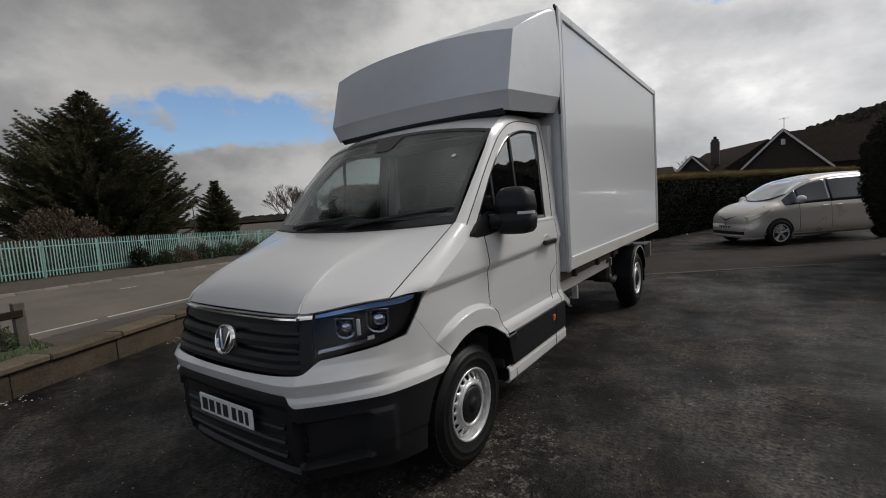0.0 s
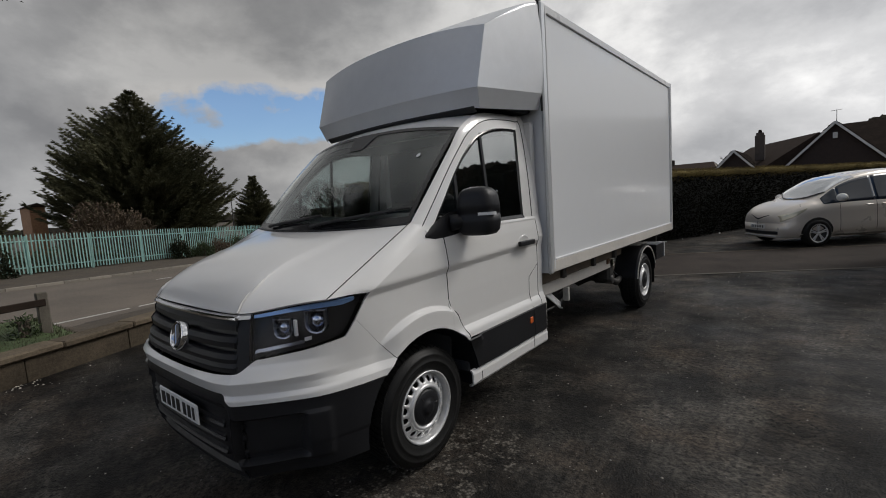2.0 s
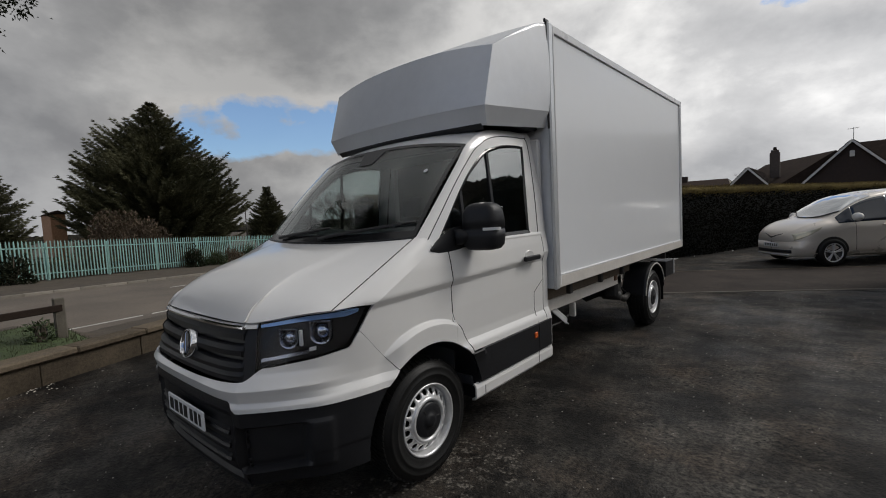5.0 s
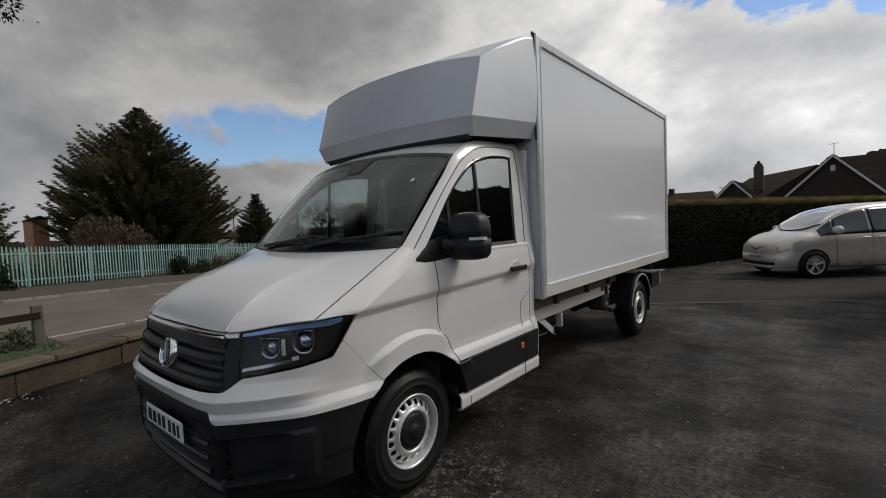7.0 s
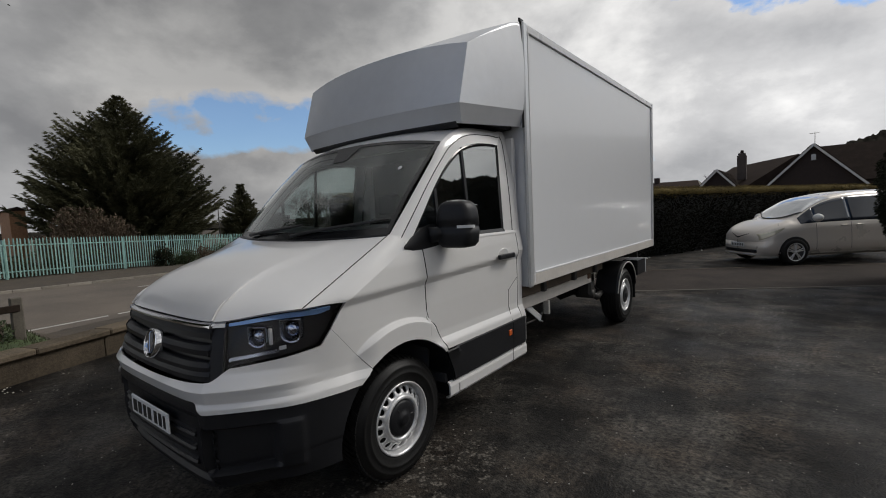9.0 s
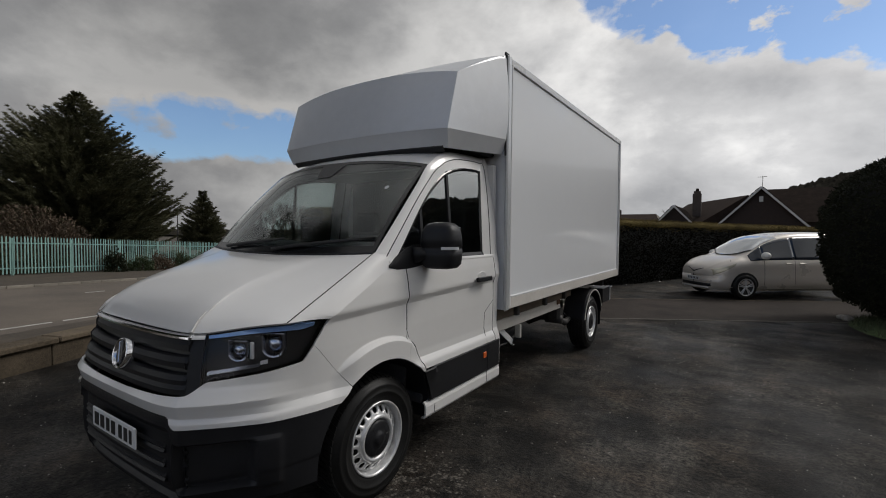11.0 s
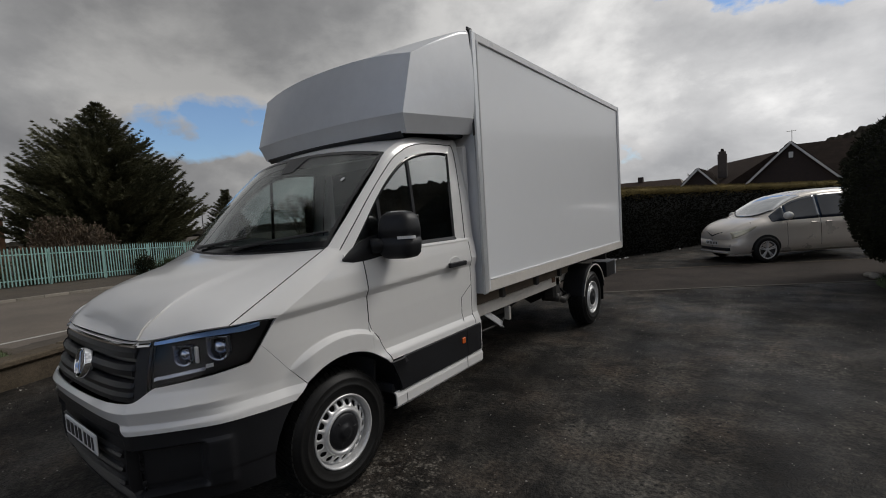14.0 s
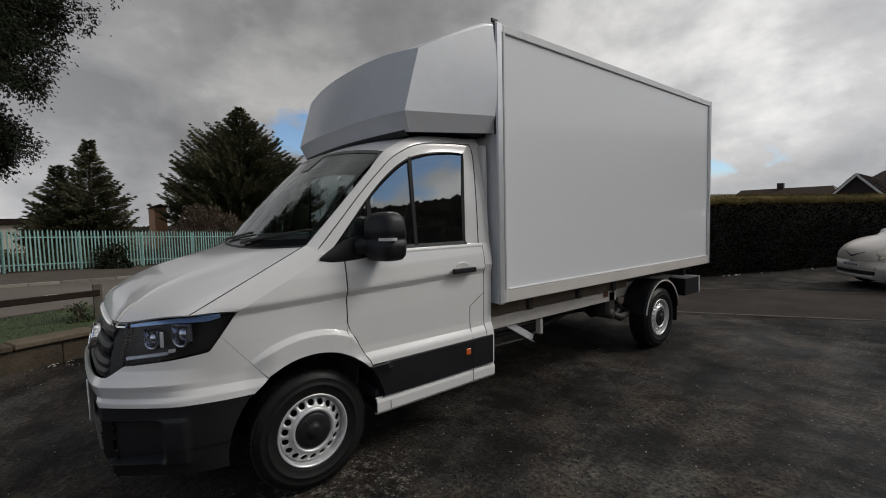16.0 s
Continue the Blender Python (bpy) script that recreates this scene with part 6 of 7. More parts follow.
# inside of the cab
# the floor panel also keeps light from coming up from below
cabin = box("cab_floor", (XC - 0.90, 2.95, 0.44), (XC + 0.90, 4.0, 0.50), interior_grey, van, "dark cab floor and trim")
box("bulkhead", (XC - 0.88, 3.965, 0.45), (XC + 0.88, 4.01, 1.40), interior_grey, cabin, "grey cab rear wall", bevel=0.02)
box("bulkhead_top", (XC - 0.79, 3.965, 1.40), (XC + 0.79, 4.01, 2.18), interior_grey, cabin, bevel=0.02)
dash_pts = []
for y, z in ((2.48, 1.30), (2.50, 1.425), (2.60, 1.475), (2.74, 1.515), (2.88, 1.515), (2.94, 1.47), (2.95, 1.30), (2.90, 0.95), (2.86, 0.55)):
    dash_pts.append([(0.84 * a, y - 0.05 * (1 - a * a), z + 0.02 * math.sin(3 * a) ** 2) for a in np.linspace(-1, 1, 21)])
van_panel("dashboard", dash_pts, interior_grey, cabin, "dark dashboard", 0.02)
# unseen plain dark block, added to stop light through the engine bay
box("engine_block", (XC - 0.55, 1.75, 0.35), (XC + 0.55, 2.5, 1.0), dark_metal, van, bevel=0.05)
box("firewall", (XC - 0.58, 2.46, 0.45), (XC + 0.58, 2.50, 1.40), dark_metal, cabin)
hub = Vector((XC - 0.42, 2.98, 1.24))
ax = Vector((0, 0.75, 0.66)).normalized()
rim_pts = []
e1 = ax.cross(Vector((1, 0, 0))).normalized()
for k in range(25):
    a = 2 * math.pi * k / 24
    rim_pts.append(hub + (Vector((1, 0, 0)) * math.cos(a) + e1 * math.sin(a)) * 0.195)
wheel_s = tube("steering_wheel", rim_pts, 0.016, interior_grey, cabin, "black steering wheel", sides=8, ends=False)
for a in (0.2, math.pi - 0.2, -math.pi / 2):
    tube("spoke", [hub, hub + (Vector((1, 0, 0)) * math.cos(a) + e1 * math.sin(a)) * 0.19], [0.03, 0.016], interior_grey, wheel_s, sides=6)
tube("steering_column", [hub - ax * -0.01, hub - ax * 0.32], [0.05, 0.06], interior_grey, wheel_s, sides=10)


def seat(cx, w, name):
    st = box(name, (XC + cx - w / 2, 3.22, 0.80), (XC + cx + w / 2, 3.72, 0.96), seat_cloth, cabin, "dark cloth cab seat", bevel=0.045, seg=3)
    box("seat_back", (XC + cx - w / 2, -0.07, 0.0), (XC + cx + w / 2, 0.07, 0.66), seat_cloth, st, bevel=0.05, seg=3, m=Matrix.Translation((0, 3.74, 0.92)) @ Matrix.Rotation(radians(-12), 4, "X"))
    box("seat_base", (XC + cx - w / 2 + 0.04, 3.26, 0.48), (XC + cx + w / 2 - 0.04, 3.7, 0.81), interior_grey, st)
    for k in range(1 if w < 0.6 else 2):
        hx = XC + cx if w < 0.6 else XC + cx + (-0.23 + 0.46 * k)
        box("headrest", (hx - 0.13, 3.80, 1.60), (hx + 0.13, 3.90, 1.80), seat_cloth, st, bevel=0.04, seg=3)


seat(-0.44, 0.52, "driver_seat")
seat(0.36, 0.90, "passenger_bench")
van_panel("headlining", [[(0.76 * a, y, 2.13 - 0.02 * a * a + dz) for a in np.linspace(-1, 1, 9)] for y, dz in ((3.16, -0.05), (3.4, 0.0), (3.96, 0.01))], headliner, cabin, "", 0.01)


# ---- wheels ----
def holed_disc(n, r0, r1, hole_r, hole_w, depth_fn, m):
    """A dished steel disc with a ring of round holes cut through it."""
    vs, fs = [], []
    rm = (r0 + r1) / 2
    for k in range(n):
        a0, a1 = 2 * math.pi * k / n, 2 * math.pi * (k + 1) / n
        am = (a0 + a1) / 2
        outer, inner = [], []
        cnt = 16
        for j in range(cnt):
            t = 2 * math.pi * j / cnt
            ct, st = math.cos(t), math.sin(t)
            sc = 1 / max(abs(ct), abs(st))
            r, a = rm + st * sc * (r1 - r0) / 2, am + ct * sc * (a1 - a0) / 2
            outer.append((r, a))
            inner.append((rm + st * hole_r, am + ct * hole_w / rm))
        base = len(vs)
        for ring, back in ((outer, 0), (inner, 0), (inner, 0.012)):
            for r, a in ring:
                vs.append(m @ Vector((depth_fn(r) - back, r * math.cos(a), r * math.sin(a))))
        for q in (0, cnt):
            for j in range(cnt):
                k2 = (j + 1) % cnt
                fs.append((base + q + j, base + q + k2, base + q + cnt + k2, base + q + cnt + j))
    bm = bmesh.new()
    bv = [bm.verts.new(v) for v in vs]
    for f in fs:
        bm.faces.new([bv[i] for i in f])
    bmesh.ops.remove_doubles(bm, verts=bm.verts[:], dist=0.0004)
    return bm


def van_wheel(sd, hy, face):
    """Tyre, silver steel rim with eighteen holes and a black hub cap. face: half width of the outer wall."""
    m = Matrix.Translation((XC + sd * face, hy, HUB_Z)) @ Matrix.Diagonal((sd, 1, 1, 1))
    R = TYRE_R
    w = part_wheel = lathe("wheel", [(0.212, -0.014), (0.219, -0.002), (0.240, 0.004), (0.268, 0.009), (0.272, 0.013), (0.280, 0.013), (0.284, 0.009), (0.31, 0.008), (0.318, 0.010), (0.322, 0.004), (0.332, -0.004), (R - 0.014, -0.018), (R - 0.010, -0.035), (R - 0.008, -0.06), (R - 0.008, -0.165), (R - 0.010, -0.19), (0.335, -0.222), (0.30, -0.23), (0.225, -0.215), (0.2, -0.2)], rubber, van, "black tyre on a silver steel rim", m, 64)
    # tread grooves and shoulder blocks
    vs, fs = [], []
    for k in range(64):
        a = 2 * math.pi * k / 64
        for x0, x1 in ((-0.062, -0.016), (-0.108, -0.068), (-0.156, -0.112), (-0.2, -0.160)):
            b = len(vs)
            for x in (x0, x1):
                for da in (0.004, 0.074):
                    for r in (R - 0.016, R - (0.007 if x > -0.03 or x < -0.19 else 0)):
                        vs.append(m @ Vector((x, r * math.cos(a + da + x), r * math.sin(a + da + x))))
            fs += [(b + 1, b + 3, b + 7, b + 5), (b, b + 1, b + 5, b + 4), (b + 2, b + 6, b + 7, b + 3), (b, b + 2, b + 3, b + 1), (b + 4, b + 5, b + 7, b + 6)]
    link_mesh("tread", vs, fs, rubber, w, smooth=False)
    rim = lathe("rim", [(0.212, -0.03), (0.222, -0.006), (0.219, 0.004), (0.211, 0.004), (0.204, -0.010), (0.201, -0.036), (0.198, -0.060), (0.191, -0.041)], rim_paint, w, "silver steel rim", m, 56)
    depth = lambda r: -0.012 - 0.026 * sstep(0.142, 0.192, r)
    disc = holed_disc(18, 0.141, 0.192, 0.0185, 0.0198, depth, m)
    part("holed_disc", disc, rim_paint, w, "", True)
    lathe("disc_centre", [(0.142, -0.0125), (0.137, -0.002), (0.128, 0.004), (0.119, 0.002), (0.112, -0.008), (0.107, -0.022)], rim_paint, w, "", m, 48)
    cap = lathe("hub_cap", [(0.110, -0.02), (0.107, -0.002), (0.097, 0.005), (0.066, 0.008), (0.042, 0.012), (0.036, 0.02), (0.02, 0.023), (0.001, 0.023)], black_plastic, w, "black plastic hub cap", m, 40)
    for k in range(3):
        hm = m @ Matrix.Rotation(radians(35 + 120 * k), 4, "X")
        box("cap_clip", (0.003, -0.004, 0.058), (0.009, 0.004, 0.088), ink, w, "", 0.001, hm)
    # black disc added behind the holes, standing for the shade inside the wheel
    lathe("wheel_well", [(0.196, -0.064), (0.19, -0.080), (0.05, -0.085)], ink, w, "", m, 32)
    return w


for sd in (1, -1):
    van_wheel(sd, HUB_F, 0.912)
    van_wheel(sd, HUB_R, 0.925)

# ---- Luton nose over the cab ----
CORNER_U = 0.908


def patches(name, grids, mat, parent, label=""):
    vs, fs = [], []
    for g in grids:
        g = np.array(g, float)
        b = len(vs)
        n, m = g.shape[:2]
        pts = [Vector((XC + p[0], p[1], p[2])) for row in g for p in row]
        ff = grid_faces(n, m)
        mid = sum(pts, Vector()) / len(pts)
        f = ff[len(ff) // 2]
        nrm = (pts[f[1]] - pts[f[0]]).cross(pts[f[3]] - pts[f[0]])
        if nrm.dot(mid - Vector((XC, 3.9, 2.6))) < 0:
            ff = [q[::-1] for q in ff]
        vs += pts
        fs += [tuple(b + i for i in q) for q in ff]
    return link_mesh(name, vs, fs, mat, parent, label)


def nose_front(a, z, dy):
    return (CORNER_U * a, 3.243 + dy - 0.055 * (1 - abs(a) ** 2.2), z)


A = np.linspace(-1, 1, 41)
grids = [
    [[(nose_front(a, 0, 0)[0] * (1 - 0.03 * (1 - f)), nose_front(a, 0, 0)[1] + 0.055 * (1 - f), 2.230 + 0.13 * f + 0.012 * (1 - a * a)) for a in A] for f in np.linspace(0, 1, 4)],
    [[(nose_front(a, 0, 0)[0], nose_front(a, 0, 0)[1] + 0.130 * f - 0.010 * math.sin(math.pi * f) * (1 - a ** 4), 2.36 + 0.44 * f + (0.012 + 0.05 * f) * (1 - abs(a) ** 2.5)) for a in A] for f in np.linspace(0, 1, 10)],
]
TOP = smooth_curve([(3.373, 2.80), (3.52, 2.88), (3.70, 2.978), (3.88, 3.068), (4.0, 3.108), (4.07, 3.114)], 21)
rows = []
for k in range(21):
    y, z = TOP[k]
    q = k / 20
    edge_u = CORNER_U + (0.980 - CORNER_U) * ((y - 3.373) / 0.697) - 0.022 * sstep(0.1, 0.6, q)
    rows.append([(edge_u * a, y - 0.055 * (1 - abs(a) ** 2.2) * (1 - q), z + 0.05 * (1 - abs(a) ** 2.5) * (1 - q) ** 0.7) for a in A])
grids.append(rows)
for sd in (1, -1):
    lower, upper, roll = [], [], []
    for k in range(21):
        q = k / 20
        y = 3.243 + (4.075 - 3.243) * q
        u = CORNER_U + (0.985 - CORNER_U) * q
        lower.append([(sd * (u - 0.05 * (1 - f)), y + 0.05 * (1 - f) * (1 - q), 2.230 + 0.055 * q + (0.13 - 0.005 * q) * f) for f in np.linspace(0, 1, 4)])
        yt, zt = TOP[k]
        ut = CORNER_U + (0.980 - CORNER_U) * ((yt - 3.373) / 0.697)
        zt2 = zt - 0.03 * sstep(0.1, 0.6, q)
        upper.append([(sd * (u + (ut - u) * f + 0.012 * math.sin(math.pi * f) * q), y + (yt - y) * f, 2.36 + 0.05 * q + (zt2 - 2.36 - 0.05 * q) * f) for f in np.linspace(0, 1, 12)])
        roll.append([(sd * (ut - 0.022 * sstep(0.1, 0.6, q) * (1 - math.cos(t))), yt, zt2 + (zt - zt2) * math.sin(t)) for t in np.linspace(0, math.pi / 2, 6)])
    grids += [lower, upper, roll]
luton = patches("luton_nose", grids, grp, van, "white fibreglass Luton nose over the cab")
box("luton_floor", (XC - 0.866, 3.30, 2.266), (XC + 0.866, 4.06, 2.305), black_plastic, luton, "black underside", bevel=0.015)
full_panel("nose_seal", [[(0.84 * a, 3.27 + dy - 0.05 * (1 - a * a), z) for a in np.linspace(-1, 1, 31)] for dy, z in ((0.03, 2.256), (0.022, 2.240), (0.05, 2.214))], ink, luton, "black rubber seal", 0.01)

# ---- the box body ----
BX0, BX1, BY0, BY1, BZ0, BZ1 = XC - 0.985, XC + 0.985, 4.072, 8.240, 0.932, 3.122
boxbody = box("box_body", (BX0 + 0.012, BY0 + 0.004, BZ0 + 0.02), (BX1 - 0.012, BY1 - 0.004, BZ1 - 0.012), paint_box, van, "glossy white panelled box body")
for sd in (1, -1):
    X = XC + sd * 0.985

    def prof(name, y0, y1, z0, z1, out, mat, lb="", bev=0.006):
        xa, xb = X - sd * 0.02, X + sd * out
        return box(name, (min(xa, xb), y0, z0), (max(xa, xb), y1, z1), mat, boxbody, lb, bevel=bev)

    prof("top_rail", BY0, BY1, 3.055, BZ1, 0.004, alu_white, "white top rail")
    prof("bottom_rail", BY0, BY1, BZ0, 1.035, 0.004, rail_dirty, "white bottom rail")
    prof("rail_lip", BY0 + 0.10, BY1 - 0.06, 1.035, 1.046, 0.006, alu_white, "", 0.002)
    prof("front_post", BY0 - 0.02, BY0 + 0.055, BZ0 - 0.01, BZ1 + 0.006, 0.010, alu, "aluminium front corner post", 0.012)
    prof("front_post_bead", BY0 + 0.062, BY0 + 0.092, BZ0 + 0.02, BZ1 - 0.01, 0.006, alu_white, "", 0.006)
    prof("rear_post", BY1 - 0.055, BY1 + 0.01, BZ0, BZ1 + 0.004, 0.006, alu, "aluminium rear corner post", 0.008)
    prof("panel_bead", BY1 - 0.072, BY1 - 0.060, 1.04, 3.04, 0.002, alu_white, "", 0.002)
    prof("post_seal", BY0 - 0.028, BY0 - 0.021, 2.27, BZ1 + 0.004, 0.000, dark_metal, "thin dark rubber strip", 0.003)
    prof("corner_cap", BY0 - 0.05, BY0 + 0.02, BZ1 - 0.008, BZ1 + 0.024, -0.002, black_plastic, "black corner cap")
box("box_front_wall", (BX0 + 0.02, BY0 - 0.012, BZ0), (BX1 - 0.02, BY0 + 0.01, BZ1 - 0.02), grp, boxbody, "grey-white front bulkhead")

# ---- chassis under the box ----
for sd in (1, -1):
    def cbox(name, u0, u1, y0, y1, z0, z1, mat, lb="", bev=0.006):
        xa, xb = XC + sd * u0, XC + sd * u1
        return box(name, (min(xa, xb), y0, z0), (max(xa, xb), y1, z1), mat, van, lb, bevel=bev)

    rail = cbox("chassis_rail", 0.56, 0.64, 3.9, 8.15, 0.64, 0.80, chassis_white, "grey chassis rail")
    cbox("outer_sill", 0.74, 0.80, 4.02, 6.15, 0.672, 0.785, rail_dirty, "white road-stained side member")
    cbox("floor_bearer", 0.60, 0.84, 4.06, 6.3, 0.80, 0.935, timber_dirty, "dirty brown timber bearer")
    cbox("floor_bearer", 0.60, 0.82, 6.3, 8.1, 0.86, 0.94, dark_metal, "dark floor bearer")
    cbox("spring_mount", 0.64, 0.80, 5.97, 6.14, 0.50, 0.80, dark_metal, "dark oily spring mount", 0.03)
    tube("spring_eye", [(XC + sd * 0.60, 6.05, 0.52), (XC + sd * 0.81, 6.05, 0.52)], 0.055, dark_metal, van, "dark oily spring eye", sides=12)
    tube("brake_lever", [(XC + sd * 0.74, 6.06, 0.53), (XC + sd * 0.76, 6.30, 0.44), (XC + sd * 0.74, 6.55, 0.46)], [0.03, 0.045, 0.03], dark_metal, van, sides=8)
    for k, y in enumerate((4.55, 5.3, 5.95, 7.7)):
        cbox("cross_bracket", 0.10, 0.88, y, y + 0.06, 0.80, 0.90, dark_metal)
    cbox("rusty_bracket", 0.76, 0.82, 5.88, 5.95, 0.73, 0.80, rust, "rusty bracket", 0.01)
    cbox("rusty_bracket", 0.80, 0.86, 4.62, 4.68, 0.84, 0.92, rust, "rusty bracket", 0.01)
    a_, b_ = Vector((XC + sd * 0.775, 4.38, 0.685)), Vector((XC + sd * 0.72, 4.78, 0.475))
    bar = Matrix.Translation(a_) @ (b_ - a_).to_track_quat("X", "Z").to_matrix().to_4x4()
    box("step_bracket", (0, -0.006, -0.032), ((b_ - a_).length, 0.006, 0.032), alu_white, van, "white flat bracket under the box", 0.003, bar)
    box("bracket_foot", ((b_ - a_).length - 0.05, -0.03, -0.036), ((b_ - a_).length, 0.006, -0.028), alu_white, van, "", 0.002, bar)
    cbox("bracket_hanger", 0.74, 0.80, 4.80, 4.84, 0.52, 0.66, chassis_white)
    tube("brake_pipe", [(XC + sd * 0.72, 4.0, 0.50), (XC + sd * 0.72, 4.6, 0.49), (XC + sd * 0.7, 4.9, 0.52)], 0.012, dark_metal, van, sides=6)
    # leaf spring, shackle and mudguard
    tube("leaf_spring", [(XC + sd * 0.56, 6.15, 0.60), (XC + sd * 0.56, 6.55, 0.50), (XC + sd * 0.56, 6.95, 0.46), (XC + sd * 0.56, 7.4, 0.50), (XC + sd * 0.56, 7.75, 0.62)], 0.035, dark_metal, van, "dark leaf spring", sides=6)
    tube("damper", [(XC + sd * 0.50, 6.75, 0.42), (XC + sd * 0.50, 6.45, 0.85)], 0.035, dark_metal, van, sides=8)
    rows = []
    for r, u in ((0.43, 0.66), (0.435, 0.93), (0.425, 0.955), (0.41, 0.957)):
        rows.append([(u, HUB_R + r * math.cos(t), HUB_Z + 0.03 + r * math.sin(t)) for t in np.linspace(radians(8), radians(172), 26)])
    van_panel("mudguard", rows, black_plastic, label="black rear mudguard", thick=0.008, side=sd)
    van_panel("mudguard_edge", [[(u, HUB_R + r * math.cos(t), HUB_Z + 0.03 + r * math.sin(t)) for t in np.linspace(radians(20), radians(172), 26)] for r, u in ((0.424, 0.956), (0.43, 0.962), (0.418, 0.962))], chassis_white, label="grey mudguard lip", thick=0.004, side=sd)
    cbox("mud_flap", 0.68, 0.94, HUB_R + 0.41, HUB_R + 0.425, 0.26, 0.62, rubber, "black mud flap", 0.004)
    plate_r = cbox("rear_side_board", 0.60, 0.86, 7.80, 8.235, 0.512, 0.745, black_plastic, "black rear underrun board", 0.008)
    cbox("board_edge", 0.60, 0.866, 8.236, 8.258, 0.512, 0.745, alu_white, "white board edge", 0.004)
for sd in (1, -1):
    tube("spring_hanger", [(XC + sd * 0.62, 6.12, 0.78), (XC + sd * 0.64, 6.16, 0.60), (XC + sd * 0.62, 6.22, 0.47)], [0.05, 0.04, 0.05], dark_metal, van, "dark spring hanger", sides=8)
    tube("brake_hose", [(XC + sd * 0.60, 6.3, 0.74), (XC + sd * 0.70, 6.45, 0.52), (XC + sd * 0.72, 6.62, 0.44), (XC + sd * 0.7, 6.8, 0.38)], 0.014, ink, van, sides=6)
    tube("axle_bracket", [(XC + sd * 0.55, 6.50, 0.40), (XC + sd * 0.66, 6.42, 0.50), (XC + sd * 0.70, 6.28, 0.46)], [0.035, 0.05, 0.03], dark_metal, van, sides=8)
    tube("brake_drum", [(XC + sd * 0.62, HUB_R, HUB_Z), (XC + sd * 0.80, HUB_R, HUB_Z)], 0.16, dark_metal, van, sides=20)
tube("rear_axle", [(XC - 0.78, HUB_R, HUB_Z), (XC - 0.18, HUB_R, HUB_Z), (XC, HUB_R, HUB_Z), (XC + 0.18, HUB_R, HUB_Z), (XC + 0.78, HUB_R, HUB_Z)], [0.055, 0.06, 0.15, 0.06, 0.055], dark_metal, van, "dark rear axle", sides=14)
tube("prop_shaft", [(XC, 3.2, 0.5), (XC, 6.8, 0.38)], 0.045, dark_metal, van, sides=10)
box("fuel_tank", (XC - 0.52, 4.3, 0.40), (XC + 0.05, 5.3, 0.72), dark_metal, van, "dark fuel tank", bevel=0.06, seg=3)
tube("exhaust", [(XC + 0.25, 3.4, 0.42), (XC + 0.28, 5.6, 0.42), (XC + 0.30, 6.5, 0.62), (XC + 0.35, 7.6, 0.55)], 0.035, dark_metal, van, "exhaust pipe", sides=8)
box("spare_carrier", (XC - 0.35, 7.3, 0.48), (XC + 0.35, 7.95, 0.66), dark_metal, van, bevel=0.06, seg=2)
box("cab_rear_skin", (XC - 0.90, 4.0, 0.40), (XC + 0.90, 4.03, 2.2), paint, van, bevel=0.02)


